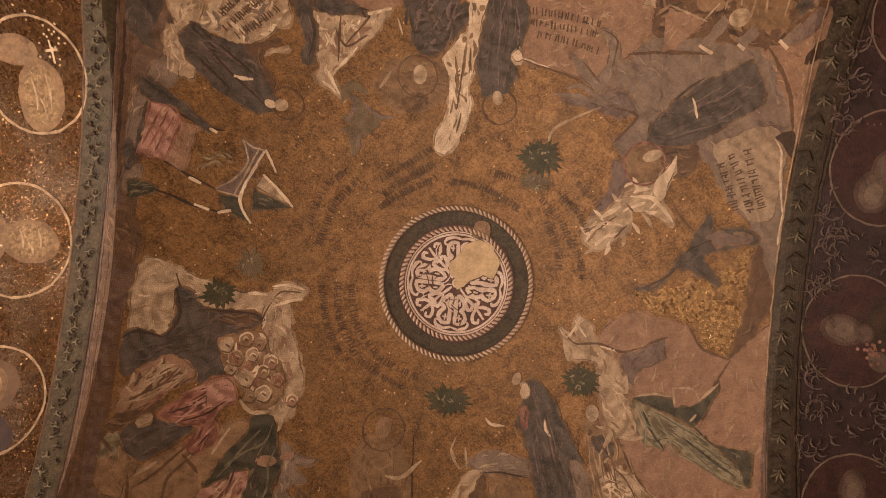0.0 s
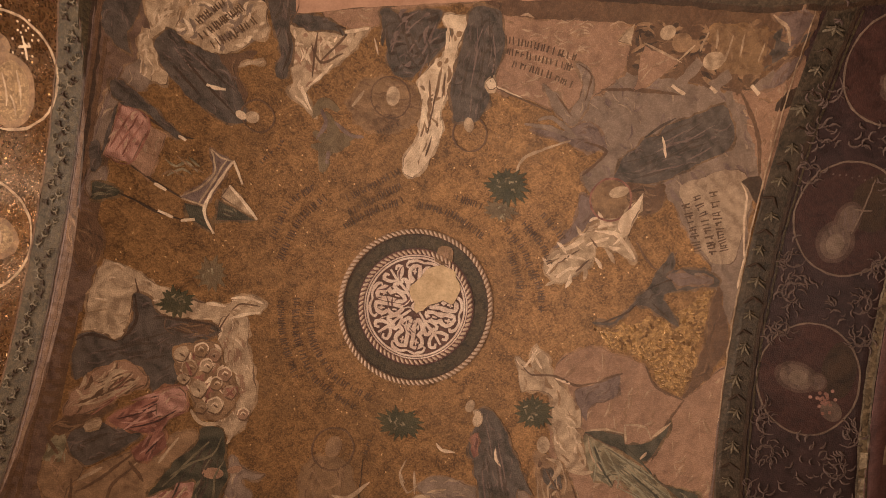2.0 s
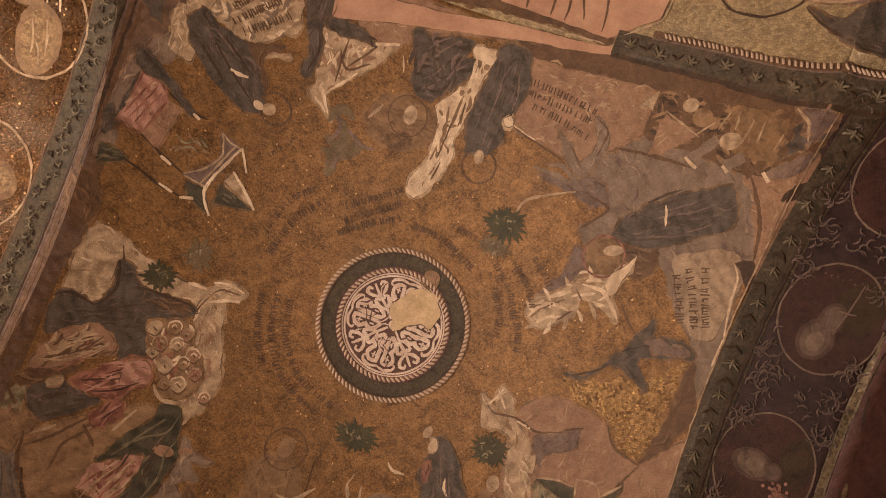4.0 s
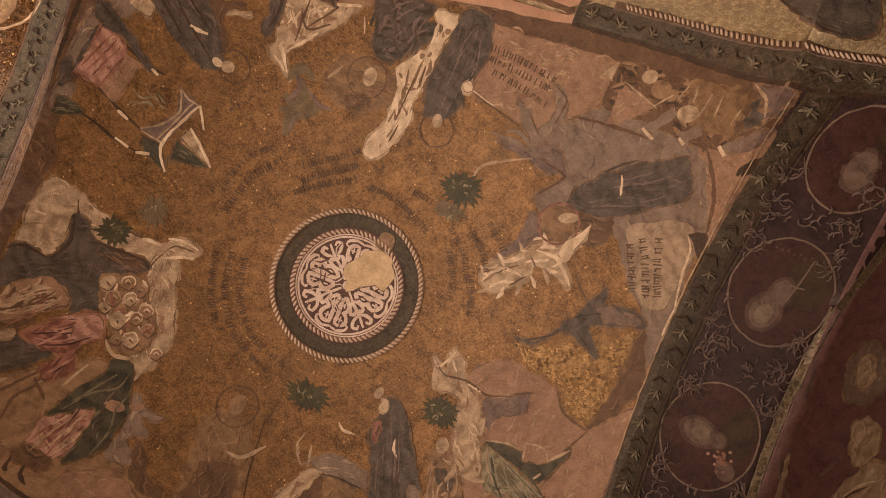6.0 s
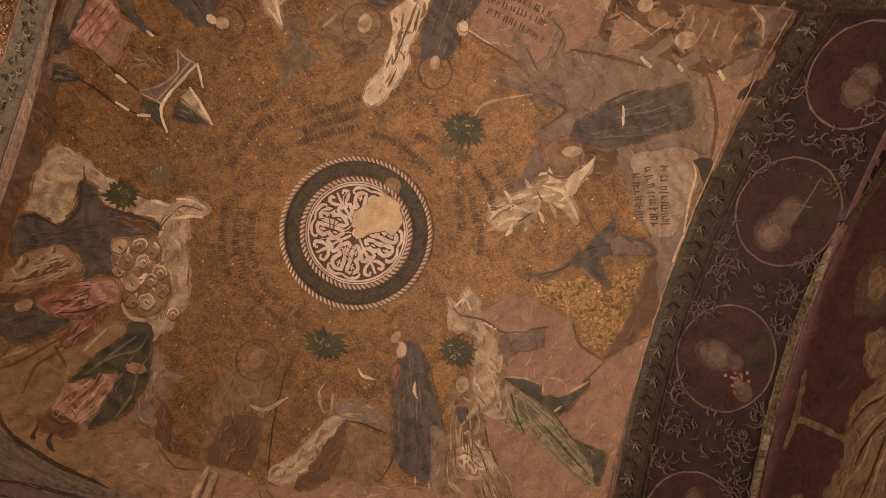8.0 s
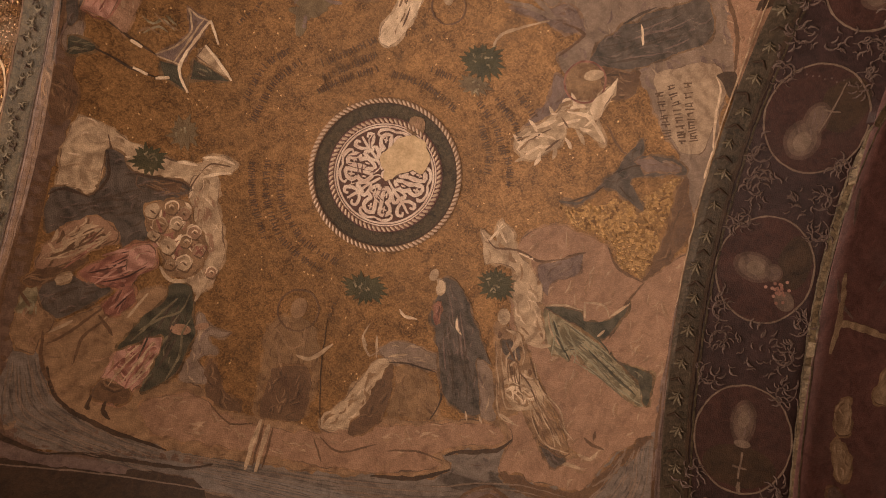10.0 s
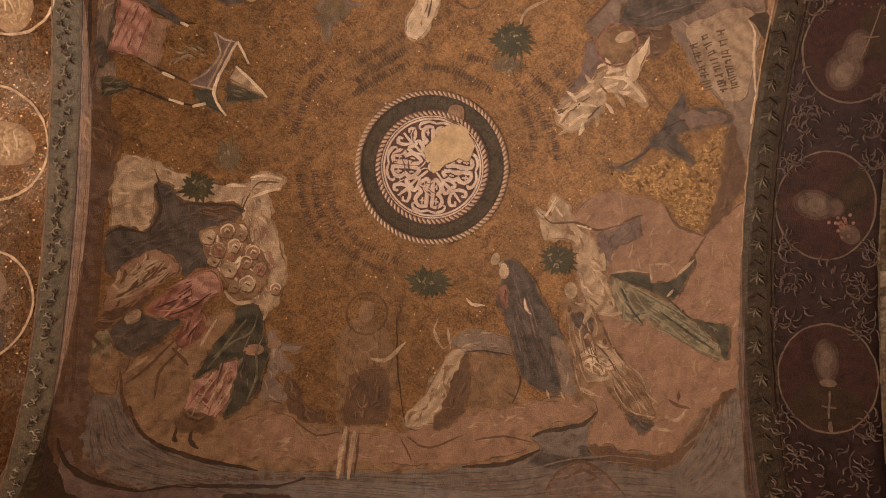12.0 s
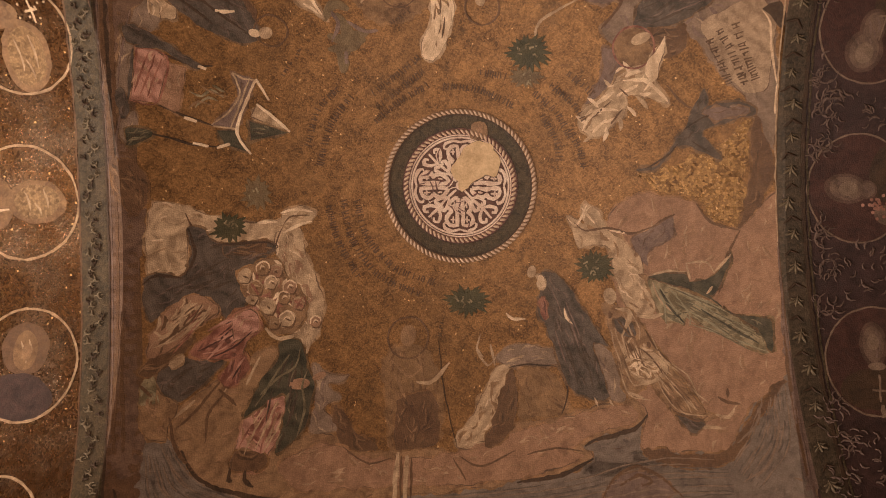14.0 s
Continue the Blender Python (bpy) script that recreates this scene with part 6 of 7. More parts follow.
t = thing("corner_moulding", "dark brown mosaic moulding round the foot of the vault, its corner filled dark as shadow", "moulding")
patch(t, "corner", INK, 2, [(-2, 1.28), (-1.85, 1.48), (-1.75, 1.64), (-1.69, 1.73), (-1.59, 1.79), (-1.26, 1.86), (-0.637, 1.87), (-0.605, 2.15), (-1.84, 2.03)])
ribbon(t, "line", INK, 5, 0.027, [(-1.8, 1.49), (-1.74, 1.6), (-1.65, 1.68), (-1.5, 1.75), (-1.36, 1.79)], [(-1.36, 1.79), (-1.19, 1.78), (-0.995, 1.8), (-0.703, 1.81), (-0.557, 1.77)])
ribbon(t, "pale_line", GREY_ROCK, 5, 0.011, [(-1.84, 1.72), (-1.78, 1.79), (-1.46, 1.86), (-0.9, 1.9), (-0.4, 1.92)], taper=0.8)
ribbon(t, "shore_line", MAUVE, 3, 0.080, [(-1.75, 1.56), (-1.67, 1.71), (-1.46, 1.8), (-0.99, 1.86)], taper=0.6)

# pale worn shapes on the next vault, coloured paler still to make up for weak light

t = thing("worn_shape", "pale worn mosaic shapes on a dark red ground", "mosaic")
ribbon(t, "table_edge", BONE, 3, 0.05, [(2.655, -0.03), (2.675, 0.11), (2.685, 0.25), (2.665, 0.42)], taper=0.4)
ribbon(t, "table_top", BONE, 4, 0.045, [(2.68, 0.245), (2.79, 0.25), (2.92, 0.27), (3.06, 0.3)], taper=0.7)
ribbon(t, "line", CURL, 3, 0.027, [(2.61, 0.01), (2.66, 0.121), (2.77, 0.212)], [(2.89, 0.041), (2.98, -0.119)], [(2.6, -0.5), (2.63, -0.3)])
patch(t, "oval", BONE, 3, [(2.77, 0.717), (2.8, 0.657), (2.86, 0.664), (2.89, 0.829), (2.82, 0.845), (2.78, 0.802)])
patch(t, "oval", BONE, 3, [(2.78, 0.885), (2.83, 0.863), (2.91, 0.966), (2.91, 1.07), (2.82, 1.06)])
patch(t, "oval", MAUVE, 3, [(2.78, 1.13), (2.84, 1.11), (2.91, 1.2), (2.88, 1.28), (2.8, 1.25)])
patch(t, "oval", BONE, 3, [(2.85, -0.63), (2.89, -0.69), (2.96, -0.66), (2.98, -0.55), (2.93, -0.5), (2.87, -0.54)])
patch(t, "halo", GREY_ROCK, 2, [(2.78, -0.6), (2.85, -0.75), (3.02, -0.73), (3.07, -0.55), (2.98, -0.42), (2.86, -0.42)])
patch(t, "cloth", BONE, 4, [(2.98, -0.3), (3.04, -0.36), (3.14, -0.34), (3.18, -0.2), (3.1, -0.1), (3.02, -0.14)])
patch(t, "cloth", BONE, 3, [(3.02, 0.24), (3.03, 0.08), (3.1, -0.04), (3.18, -0.15), (3.35, -0.1), (3.42, 0.3), (3.4, 0.6), (3.2, 0.66), (3.0, 0.64), (3.06, 0.42)])
ribbon(t, "fold", CREAM, 5, 0.022, [(3.08, 0.1), (3.14, 0.02), (3.24, -0.05)], [(3.12, 0.28), (3.2, 0.12), (3.3, 0.04)], [(3.1, 0.56), (3.18, 0.4), (3.2, 0.22)], [(3.28, 0.6), (3.3, 0.35), (3.34, 0.12)])
ribbon(t, "fold", BROWN, 5, 0.02, [(3.05, 0.2), (3.11, 0.08), (3.2, 0.0)], [(3.14, 0.42), (3.18, 0.25), (3.26, 0.1)], [(3.22, 0.62), (3.26, 0.42), (3.28, 0.2)])
patch(t, "arch_ground", UMBER, 1.5, [(2.5, -0.72), (2.57, -0.88), (2.63, -1.08), (2.69, -1.3), (2.75, -1.6), (2.82, -1.95), (2.5, -1.95), (2.48, -1.3)], rim=False)


# ---- the roundel at the crown ----
def perch(u, v, turn, drop=0.0):
    """A pose on the ceiling: local x along the plan direction turn, local z into the masonry."""
    e = 0.01
    n = Vector(((shell(u + e, v) - shell(u - e, v)) / (-2 * e), (shell(u, v + e) - shell(u, v - e)) / (-2 * e), 1)).normalized()
    x = Vector((math.cos(turn), math.sin(turn), 0))
    x = (x - n * x.dot(n)).normalized()
    y = n.cross(x)
    m = Matrix((x, y, n)).transposed().to_4x4()
    m.translation = Vector((u, v, shell(u, v))) - n * drop
    return m


def flat_strips(runs, thick=0.006):
    verts, faces = [], []
    for run in runs:
        base = len(verts)
        for i, (u, v, w) in enumerate(run):
            a, b = run[max(i - 1, 0)], run[min(i + 1, len(run) - 1)]
            du, dv = b[0] - a[0], b[1] - a[1]
            ln = math.hypot(du, dv) or 1.0
            nu, nv = -dv / ln * w, du / ln * w
            for s, z in ((-1, 0.0), (-0.5, -thick), (0.5, -thick), (1, 0.0)):
                verts.append((u + s * nu, v + s * nv, z))
        for i in range(len(run) - 1):
            for k in range(3):
                p = base + i * 4 + k
                faces.append((p, p + 4, p + 5, p + 1))
    return verts, faces


def piece(name, mesh, parent, m):
    ob = new(name, mesh)
    ob.parent = parent
    ob.matrix_basis = m
    return ob


def strip_data(name, runs, material, thick=0.006):
    me = bpy.data.meshes.new(name)
    v, f = flat_strips(runs, thick)
    me.from_pydata(v, [], f)
    for p in me.polygons:
        p.use_smooth = True
    me.materials.append(material)
    return me


bead = strip_data("bead", [[(-0.017, -0.008, 0.002), (-0.011, -0.006, 0.0075), (0.0, 0.0, 0.009), (0.011, 0.006, 0.0075), (0.017, 0.008, 0.002)]], ROPE, 0.009)


def annulus(thing_, name, material, layer, r0, r1, rough=0.003):
    mid, half = (r0 + r1) / 2, (r1 - r0) / 2
    n = 96
    run = [(mid * math.cos(math.tau * k / n), mid * math.sin(math.tau * k / n), half) for k in range(n + 1)]
    return mesh_object(name, *strip_mesh([run], layer), material, thing_)


t = thing("roundel", "round mosaic boss with rope borders and a plaster repair", "roundel")
disc(t, "ground", RED_GROUND, 1, (0, 0), 0.335, 0.335, rough=0.001)
annulus(t, "green_ring", BAND_GREEN, 2, 0.345, 0.43)
annulus(t, "rope_ground", TAN, 3, 0.43, 0.464)
annulus(t, "rope_ground", DEEP_RED, 3, 0.308, 0.347)
annulus(t, "dark_line", INK, 4, 0.421, 0.431)
annulus(t, "dark_line", INK, 4, 0.345, 0.352)
annulus(t, "pale_line", LATTICE, 3, 0.285, 0.297)
for r, n in ((0.448, 100), (0.327, 72)):
    for k in range(n):
        a = math.tau * k / n
        piece("bead", bead, t, perch(r * math.cos(a), r * math.sin(a), a + math.pi / 2 + 0.35, 0.008))
for k in range(72):
    a = math.tau * (k + 0.3 * math.sin(5.1 * k)) / 72
    r0, r1 = ((0.352, 0.366), (0.408, 0.422))[k % 2]
    ribbon(t, "tick", INK, 5, 0.011, [(r0 * math.cos(a), r0 * math.sin(a)), (r1 * math.cos(a), r1 * math.sin(a))], rough=0.002, taper=0.8)
# four broad lobes of strapwork with scrolls between them
for k in range(4):
    for a, lobe in ((math.tau * k / 4 + 0.04, True), (math.tau * (k + 0.5) / 4 + 0.04, False)):
        def at(r, s):
            return (r * math.cos(a) - s * math.sin(a), r * math.sin(a) + s * math.cos(a))
        for side in (-1, 1):
            if lobe:
                loop = [at(r, side * s) for r, s in ((0.075, 0.017), (0.085, 0.048), (0.118, 0.07), (0.148, 0.062), (0.158, 0.05), (0.172, 0.068), (0.205, 0.078), (0.235, 0.055), (0.238, 0.019), (0.16, 0.016))]
                ribbon(t, "lobe", LATTICE, 4, 0.028, loop, closed=True, rough=0.009)
                ribbon(t, "lobe_cross", LATTICE, 5, 0.014, [at(0.185, side * 0.043), at(0.222, side * 0.043)], [at(0.203, side * 0.03), at(0.203, side * 0.058)], [at(0.108, side * 0.038), at(0.135, side * 0.04)], rough=0.006, taper=0.7)
                ribbon(t, "scroll", LATTICE, 4, 0.022, [at(0.262, 0.0), at(0.272, side * 0.045), at(0.255, side * 0.09), at(0.228, side * 0.1), at(0.222, side * 0.085)], rough=0.003, taper=0.6)
            else:
                ribbon(t, "scroll", LATTICE, 4, 0.026, [at(0.1, 0.0), at(0.135, side * 0.03), at(0.17, side * 0.04), at(0.178, side * 0.018), at(0.16, side * 0.014)],
                       [at(0.19, 0.0), at(0.21, side * 0.04), at(0.245, side * 0.062), at(0.262, side * 0.04), at(0.245, side * 0.024)], rough=0.003, taper=0.6)
        if not lobe:
            ribbon(t, "stem", LATTICE, 4, 0.022, [at(0.035, 0), at(0.12, 0.004), at(0.2, -0.003), at(0.27, 0)], rough=0.003, taper=0.6)
disc(t, "hub", LATTICE, 4, (0, 0), 0.028, 0.028)
annulus(t, "pale_line", LATTICE, 4, 0.301, 0.309)
round_field = [(0.275 * math.cos(math.tau * k / 40), 0.275 * math.sin(math.tau * k / 40)) for k in range(40)]
brushwork(t, round_field, (DEEP_RED, LATTICE), 5.5, 0.4, 77, (0.006, 0.014), 1.6)
patch(t, "plaster_repair", PLASTER, 7, [(0.0, 0.03), (-0.02, -0.03), (-0.045, -0.08), (-0.03, -0.15), (0.01, -0.2), (0.045, -0.245), (0.1, -0.275), (0.165, -0.265), (0.215, -0.215), (0.24, -0.14), (0.22, -0.06), (0.14, -0.045), (0.08, -0.01), (0.05, 0.01)],
      rough=0.02, label="pale cream plaster repair with a ragged edge")
patch(t, "plaster_repair", TAN, 7.5, [(0.075, -0.29), (0.085, -0.36), (0.13, -0.385), (0.175, -0.35), (0.17, -0.29), (0.12, -0.27)], rough=0.012, rim=False, label="small tan plaster repair over the green ring")

# ---- borders of the arches ----
palmette_runs = [[(0.0, -0.05, 0.004), (0.0, -0.02, 0.011), (0.0, 0.02, 0.012), (0.0, 0.05, 0.003)],
                 [(-0.05, 0.035, 0.003), (-0.038, 0.02, 0.011), (-0.018, 0.004, 0.011), (-0.004, -0.02, 0.004)],
                 [(0.05, 0.035, 0.003), (0.038, 0.02, 0.011), (0.018, 0.004, 0.011), (0.004, -0.02, 0.004)],
                 [(-0.045, -0.02, 0.003), (-0.028, -0.018, 0.008), (-0.006, -0.036, 0.003)],
                 [(0.045, -0.02, 0.003), (0.028, -0.018, 0.008), (0.006, -0.036, 0.003)]]
curl_runs = [[(-0.04, 0.02, 0.004), (-0.022, 0.034, 0.012), (-0.004, 0.02, 0.014), (0.0, 0.0, 0.007)],
             [(0.036, 0.024, 0.003), (0.024, 0.03, 0.01), (0.006, 0.022, 0.012), (0.004, 0.0, 0.006)],
             [(-0.012, -0.04, 0.003), (0.004, -0.018, 0.011), (0.0, 0.012, 0.006)],
             [(-0.045, -0.012, 0.003), (-0.028, -0.004, 0.008), (-0.014, -0.008, 0.003)]]
palmette = strip_data("palmette", palmette_runs, CURL_PALE, 0.009)
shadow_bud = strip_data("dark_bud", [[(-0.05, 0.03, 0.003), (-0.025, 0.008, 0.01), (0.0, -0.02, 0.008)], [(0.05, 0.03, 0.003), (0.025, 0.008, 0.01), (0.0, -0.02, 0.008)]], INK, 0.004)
curl_small = strip_data("acanthus_leaf", [[(u * 0.8, v * 0.9, w * 0.8) for u, v, w in run] for run in curl_runs], CURL_PALE)
curl_dark = strip_data("acanthus_leaf", [[(u * 0.8, v * 0.9, w * 0.8) for u, v, w in run] for run in curl_runs], INK)
rnd = random.Random(11)


def band(name, label, material, edge, leaves, step, size, turn, layer=2, slack=0.35, across=0.01):
    """A border along edge (u, v, half width), with the leaves in turn, one every step."""
    th = thing(name, label, "border")
    mesh_object("ground", *strip_mesh([edge], layer), material, th)
    gone, k = 0.0, 0
    for (u0, v0, w0), (u1, v1, w1) in zip(edge, edge[1:]):
        gone += math.hypot(u1 - u0, v1 - v0)
        if gone >= step:
            gone -= step
            a = math.atan2(v1 - v0, u1 - u0)
            o = rnd.uniform(-across, across)
            m = perch(u1 - o * math.sin(a), v1 + o * math.cos(a), a + turn + rnd.uniform(-slack, slack), 0.006 + 0.0013 * layer)
            me = leaves[k % len(leaves)]
            piece(me.name.split(".")[0], me, th, m @ Matrix.Diagonal((size * rnd.uniform(0.9, 1.4), size * rnd.uniform(0.7, 1.1), 1, 1)))
            k += 1
    return th


def E_EDGE(v):
    """Middle of the dark border along the shaded arch."""
    return 1.852 + 0.048 * v * v


east = [(E_EDGE(v), v, 0.064) for v in span(-1.74, 1.84, 300)]
t = band("border_band", "dark green mosaic border with pale palmettes", BAND_DARK, east, (palmette, shadow_bud), 0.088, 0.74, -math.pi / 2, 5, 0.45, 0.014)
ribbon(t, "edge_line", BONE, 6.5, 0.009, [(1.783 + 0.033 * v * v, v) for v in span(-1.7, 0.35, 12)], taper=0.6)
ribbon(t, "edge_line", MAUVE, 6.5, 0.012, [(1.783 + 0.036 * v * v, v) for v in span(0.3, 1.8, 10)], taper=0.6)
ribbon(t, "edge_line", INK, 6, 0.026, [(E_EDGE(v) + 0.072, v) for v in span(-1.74, 1.8, 16)], taper=0.9)
ribbon(t, "edge_line", BAND_GREEN, 5, 0.014, [(E_EDGE(v) + 0.096, v) for v in span(-1.72, 1.8, 16)], taper=0.9)
west = [(W_EDGE(v), v, 0.078) for v in span(-1.9, 1.86, 300)]
t = band("border_band", "worn green-grey mosaic border beside a gold arch", BAND_GREEN, west, (curl_small, curl_dark, curl_small, curl_small, curl_dark), 0.03, 0.62, -0.2, 4, 1.4, 0.045)
ribbon(t, "edge_line", INK, 5, 0.014, [(W_EDGE(v) + 0.082, v) for v in span(-1.85, 1.8, 12)], taper=0.8)
ribbon(t, "edge_line", BROWN, 5, 0.012, [(W_EDGE(v) - 0.082, v) for v in span(-1.85, 1.8, 12)], taper=0.8)
rope_line = spline([(0.72, -1.95), (0.98, -1.942), (1.25, -1.932), (1.45, -1.908), (1.7, -1.878), (1.92, -1.876), (2.1, -1.912), (2.4, -1.98)], False, 0.0235)
north = [(u, v + 0.09, 0.068) for u, v in spline(rope_line[::8], False, 0.012)]
t = band("border_band", "dark green mosaic border with palmettes and a rope edge", BAND_DARK, north, (palmette, shadow_bud), 0.085, 0.68, math.pi, 6, 0.45, 0.014)
for (u0, v0), (u1, v1) in zip(rope_line[11:], rope_line[12:]):
    piece("bead", bead, t, perch(u0, v0, math.atan2(v1 - v0, u1 - u0) + 0.35, 0.013) @ Matrix.Diagonal((0.95, 0.9, 1, 1)))
ribbon(t, "rope_ground", BROWN, 6.5, 0.05, rope_line[8::6], taper=0.9)
ribbon(t, "edge_line", INK, 6.5, 0.028, [(u, v + 0.165) for u, v in rope_line[::8]], taper=0.8)
ribbon(t, "edge_line", CURL, 7, 0.01, [(u, v + 0.026) for u, v in rope_line[8::8]], taper=0.8)
# outer edge of the dark arch
t = thing("border_band", "narrow faded gold mosaic strip edging a dark arch", "border")
outer = [(2.75, -1.6), (2.69, -1.3), (2.635, -1.05), (2.582, -0.85), (2.55, -0.6), (2.532, -0.35), (2.528, 0.0), (2.533, 0.25), (2.545, 0.5), (2.558, 0.8), (2.566, 1.1), (2.575, 1.4), (2.62, 1.9), (2.68, 2.3)]
ribbon(t, "gold_strip", STRIP_GOLD, 3, 0.05, outer, taper=0.95)
ribbon(t, "edge_line", CURL_PALE, 4, 0.012, [(u + 0.022, v) for u, v in outer], [(u - 0.022, v) for u, v in outer], taper=0.95)

# ---- roundels on the arches ----
star = strip_data("leaf", [[(0.02, 0.0, 0.004), (0.05, 0.012, 0.011), (0.085, 0.008, 0.009), (0.115, -0.015, 0.003)]], CURL)


DIM = [between(OXBLOOD, GREY_ROCK, f) for f in (0.3, 0.6)]


def arch_roundel(centre, ru, rv, field, label, ovals, line=ROPE):
    th = thing("arch_roundel", label, "roundel", "roundels on the arches")
    disc(th, "field", field, 2, centre, ru, rv, rough=0.002)
    ring(th, "rim", line, 4, centre, ru, 0.0115 if field == OXBLOOD else 0.016, rv)
    for name, material, layer, du, dv, a, b, turn in ovals:
        if name == "pale_oval":
            disc(th, "oval_edge", DIM[0] if field == OXBLOOD else FADED, layer - 0.5, (centre[0] + du, centre[1] + dv), a * 1.3, b * 1.25, turn, rough=0.03)
            ribbon(th, "oval_stroke", MAUVE if field == OXBLOOD else BONE, layer + 0.5, 0.016, *[[(centre[0] + du + a * x0, centre[1] + dv + b * y0), (centre[0] + du + a * (x0 + x1) / 2 + 0.01, centre[1] + dv + b * (y0 + y1) / 2), (centre[0] + du + a * x1, centre[1] + dv + b * y1)] for x0, y0, x1, y1 in ((-0.5, -0.6, -0.3, 0.5), (0.3, -0.7, 0.5, 0.4), (-0.1, 0.1, 0.2, 0.8))])
        disc(th, name, material, layer, (centre[0] + du, centre[1] + dv), a, b, turn, rough=0.011)
    return th


def small_cross(th, u, v, size, turn, material=BONE):
    c, s = math.cos(turn), math.sin(turn)
    for a, b, x, y in ((-1, 1.4, 1, 0), (-0.7, 0.7, 0, 1)):
        ribbon(th, "cross", material, 5, 0.014, [(u + size * (a * (x * c - y * s)), v + size * a * (x * s + y * c)), (u + size * b * (x * c - y * s), v + size * b * (x * s + y * c))], taper=0.9)


dark_label = "dark oxblood mosaic roundel with a pale oval and thin rim"
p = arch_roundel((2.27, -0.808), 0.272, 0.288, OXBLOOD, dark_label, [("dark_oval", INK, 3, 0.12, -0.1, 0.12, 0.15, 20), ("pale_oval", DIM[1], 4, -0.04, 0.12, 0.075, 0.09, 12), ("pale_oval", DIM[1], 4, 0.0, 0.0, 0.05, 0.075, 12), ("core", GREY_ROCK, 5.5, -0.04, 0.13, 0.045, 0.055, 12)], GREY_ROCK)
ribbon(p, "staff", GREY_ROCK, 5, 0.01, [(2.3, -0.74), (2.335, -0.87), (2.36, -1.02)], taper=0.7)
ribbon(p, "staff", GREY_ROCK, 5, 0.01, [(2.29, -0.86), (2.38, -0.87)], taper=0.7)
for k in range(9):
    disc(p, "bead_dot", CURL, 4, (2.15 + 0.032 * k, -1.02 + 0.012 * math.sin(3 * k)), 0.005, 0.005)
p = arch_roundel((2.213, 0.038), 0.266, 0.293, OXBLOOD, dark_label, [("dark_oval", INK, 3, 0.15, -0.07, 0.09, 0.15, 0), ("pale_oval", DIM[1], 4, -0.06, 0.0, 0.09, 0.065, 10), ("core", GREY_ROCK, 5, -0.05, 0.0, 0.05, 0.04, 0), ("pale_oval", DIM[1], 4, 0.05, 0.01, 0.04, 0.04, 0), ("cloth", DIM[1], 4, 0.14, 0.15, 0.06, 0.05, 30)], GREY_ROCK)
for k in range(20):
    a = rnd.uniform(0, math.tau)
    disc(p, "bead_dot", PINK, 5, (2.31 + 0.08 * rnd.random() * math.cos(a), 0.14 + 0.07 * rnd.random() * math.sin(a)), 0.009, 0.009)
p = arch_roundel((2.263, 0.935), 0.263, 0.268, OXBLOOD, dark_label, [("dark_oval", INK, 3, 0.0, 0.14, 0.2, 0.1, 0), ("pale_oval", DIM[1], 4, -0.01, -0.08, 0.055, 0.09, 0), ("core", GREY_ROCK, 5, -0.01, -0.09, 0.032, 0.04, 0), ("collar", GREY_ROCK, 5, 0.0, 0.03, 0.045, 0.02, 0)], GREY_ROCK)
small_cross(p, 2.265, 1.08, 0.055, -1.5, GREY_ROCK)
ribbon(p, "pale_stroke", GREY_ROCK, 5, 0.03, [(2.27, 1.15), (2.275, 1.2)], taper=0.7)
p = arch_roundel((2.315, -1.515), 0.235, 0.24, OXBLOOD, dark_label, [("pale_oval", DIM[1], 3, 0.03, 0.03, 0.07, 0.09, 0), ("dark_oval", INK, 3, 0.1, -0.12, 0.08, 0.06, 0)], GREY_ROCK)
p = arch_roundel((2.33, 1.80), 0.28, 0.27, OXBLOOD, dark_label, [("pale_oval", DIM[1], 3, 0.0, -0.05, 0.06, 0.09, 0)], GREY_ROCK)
gold_label = "gold mosaic roundel with a pale oval and cream rim"
p = arch_roundel((-2.312, -0.94), 0.302, 0.306, GOLD_BRIGHT, gold_label, [("pale_oval", RELIC, 3, 0.03, 0.1, 0.105, 0.16, 5), ("dark_oval", FADED, 3, -0.1, -0.13, 0.14, 0.08, 0)], BONE)
small_cross(p, -2.19, -1.08, 0.05, 1.4, CREAM)
for k in range(18):
    disc(p, "bright_cube", CREAM, 4, (-2.2 + rnd.gauss(0, 0.05), -1.12 + rnd.gauss(0, 0.06)), 0.006, 0.006)
p = arch_roundel((-2.43, -0.025), 0.322, 0.326, GOLD_BRIGHT, gold_label, [("pale_oval", RELIC, 3, 0.075, 0.0, 0.135, 0.1, 3), ("dark_oval", FADED, 3, -0.16, 0.0, 0.1, 0.15, 0)], BONE)
ribbon(p, "stroke", CREAM, 4, 0.02, [(-2.62, 0.02), (-2.52, 0.015)], taper=0.7)
p = arch_roundel((-2.4, 0.872), 0.298, 0.297, GOLD_BRIGHT, gold_label, [("dark_oval", UMBER, 3, -0.02, 0.17, 0.2, 0.12, 8), ("halo", BROWN, 3, -0.01, -0.08, 0.14, 0.14, 0), ("pale_oval", FADED, 4, -0.01, -0.07, 0.055, 0.085, 0), ("core", TAN, 6, 0.0, -0.06, 0.03, 0.045, 0)], BONE)
p = arch_roundel((-2.42, 1.7), 0.285, 0.285, GOLD_BRIGHT, gold_label, [("pale_oval", RELIC, 3, 0.0, -0.03, 0.09, 0.1, 0)], BONE)


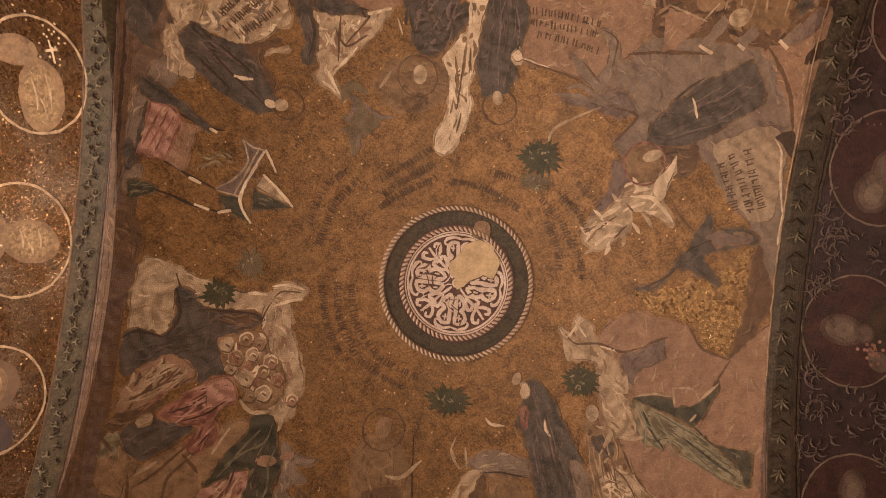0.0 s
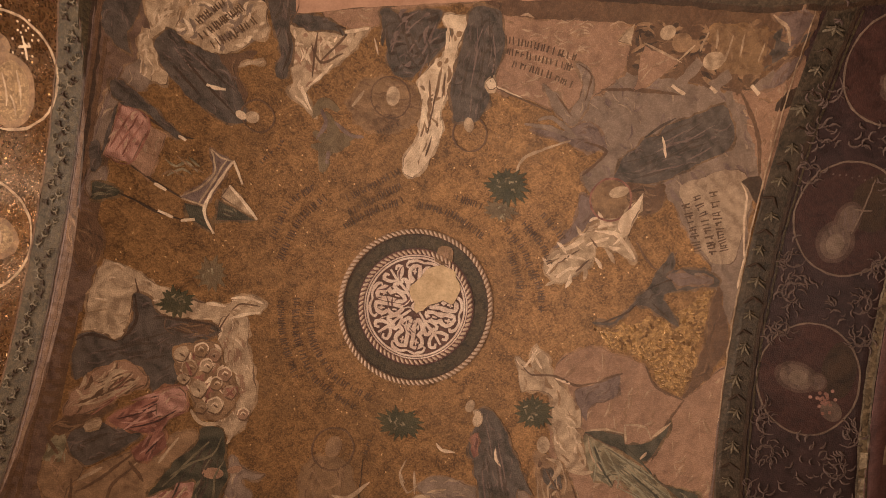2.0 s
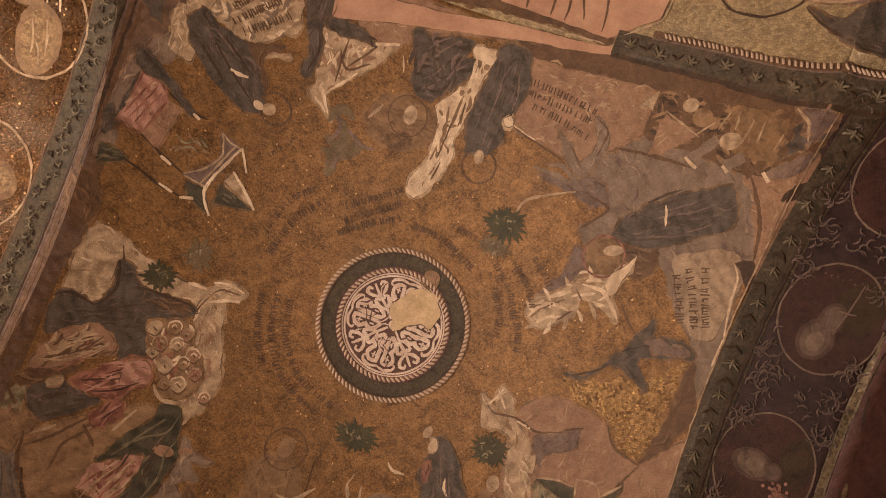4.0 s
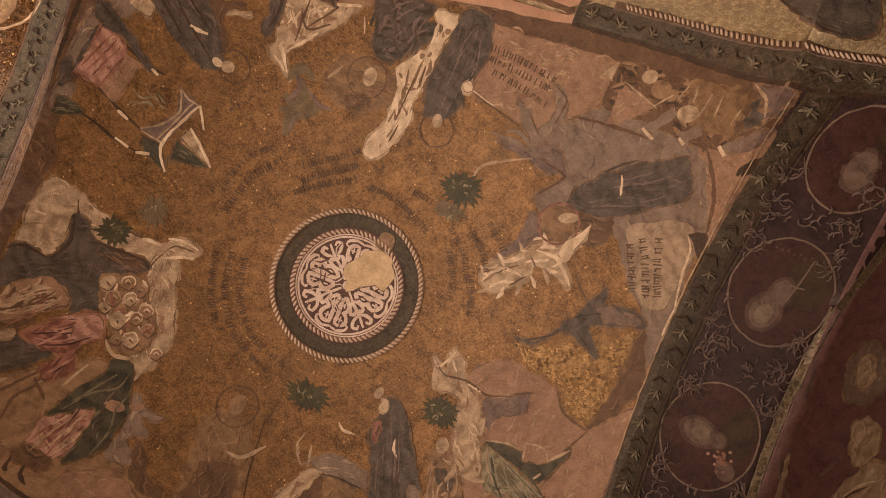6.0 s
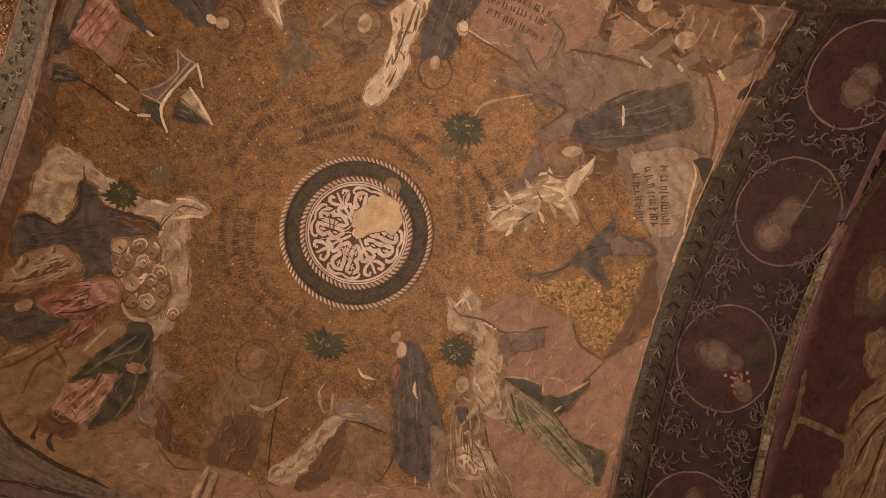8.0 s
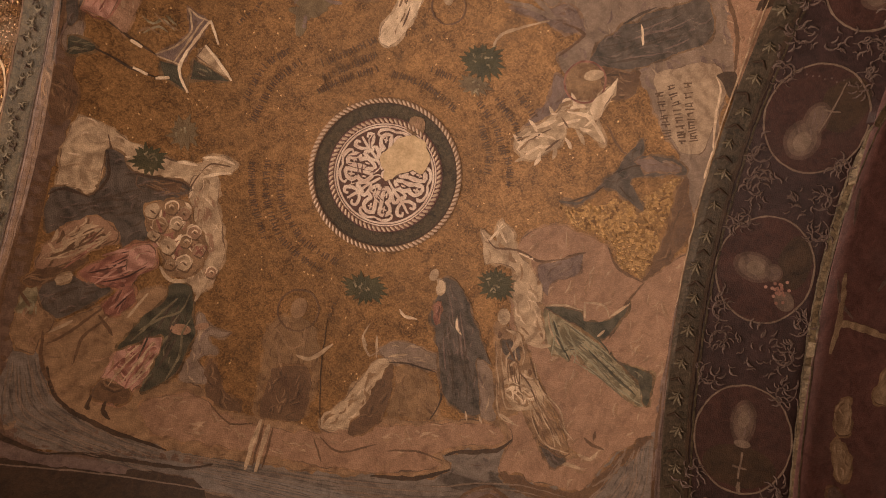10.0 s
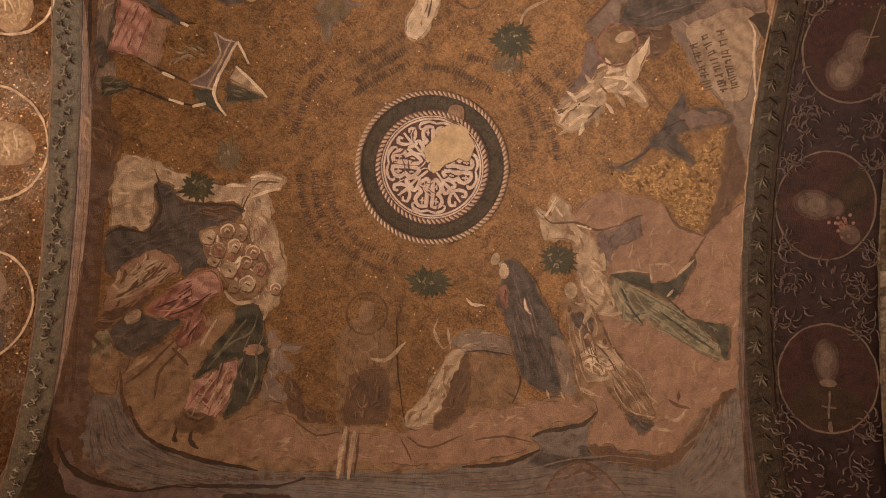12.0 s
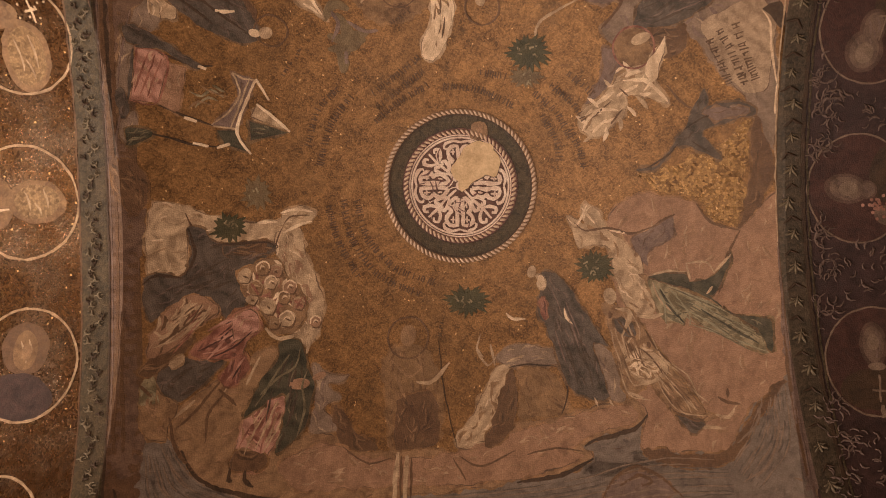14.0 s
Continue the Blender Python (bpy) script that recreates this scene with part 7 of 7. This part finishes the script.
def scroll(centre, size, turn, hand, seed):
    """A curling stem with leaves on both sides."""
    r = random.Random(seed)
    th = thing("leaf_scroll", "dull rose mosaic stem curling with pointed leaves", "ornament", "scrolls on the dark arch")
    path = []
    for k in range(9):
        a = turn + hand * 0.62 * k
        rad = size * (1.0 - 0.095 * k)
        path.append((centre[0] + rad * math.cos(a), centre[1] + rad * math.sin(a)))
    ribbon(th, "stem", CURL, 3, 0.012, path, taper=0.4)
    for k in range(1, 9):
        a = turn + hand * (0.62 * k + 1.57)
        for side in (-1, 1):
            if r.random() < 0.85:
                z = r.uniform(0.3, 0.58)
                piece("leaf", star, th, perch(path[k][0], path[k][1], a + side * r.uniform(0.5, 1.1), 0.006) @ Matrix.Diagonal((z, z * side * 1.15, 1, 1)))


for k, v in enumerate((-1.19, -0.385, 0.49, 1.36)):
    for j, (u, dv, hand) in enumerate(((2.06, -0.03, 1), (2.42, -0.02, -1), (2.04, 0.17, -1), (2.44, 0.17, 1), (2.03, -0.2, 1), (2.46, -0.2, -1))):
        scroll((u, v + dv), 0.075, 1.3 * j + k, hand, 200 + 10 * k + j)
def spray(centre, width, height, count, seed):
    """Loose leaves that turn about two eddies."""
    r = random.Random(seed)
    th = thing("leaf_spray", "dull rose mosaic spray of small curling leaves", "ornament", "sprays on the dark arch")
    for k in range(count):
        u, v = centre[0] + width * r.uniform(-1, 1), centre[1] + height * r.uniform(-1, 1)
        eye = centre[0] + (0.1 if u > centre[0] else -0.1)
        a = math.atan2(v - centre[1], u - eye) + (1.3 if u > centre[0] else -1.3) + r.uniform(-0.5, 0.5)
        z = r.uniform(0.28, 0.62)
        piece("leaf", star, th, perch(u, v, a, 0.006) @ Matrix.Diagonal((z, z * r.choice((-1.3, 1.3)), 1, 1)))


for k, v in enumerate((-1.2, -0.38, 0.485, 1.38)):
    spray((2.23 + (0.06 if k == 0 else 0.0), v), 0.22, (0.06, 0.1, 0.11, 0.11)[k], (26, 44, 46, 46)[k], 60 + k)
for k, v in enumerate((-1.5, -0.8, 0.04, 0.935, 1.7)):
    spray((1.995, v - 0.22), 0.03, 0.09, 7, 120 + k)
    spray((1.995, v + 0.22), 0.03, 0.09, 7, 130 + k)
    spray((2.47, v - 0.24), 0.03, 0.06, 5, 140 + k)
    spray((2.47, v + 0.24), 0.03, 0.06, 5, 150 + k)
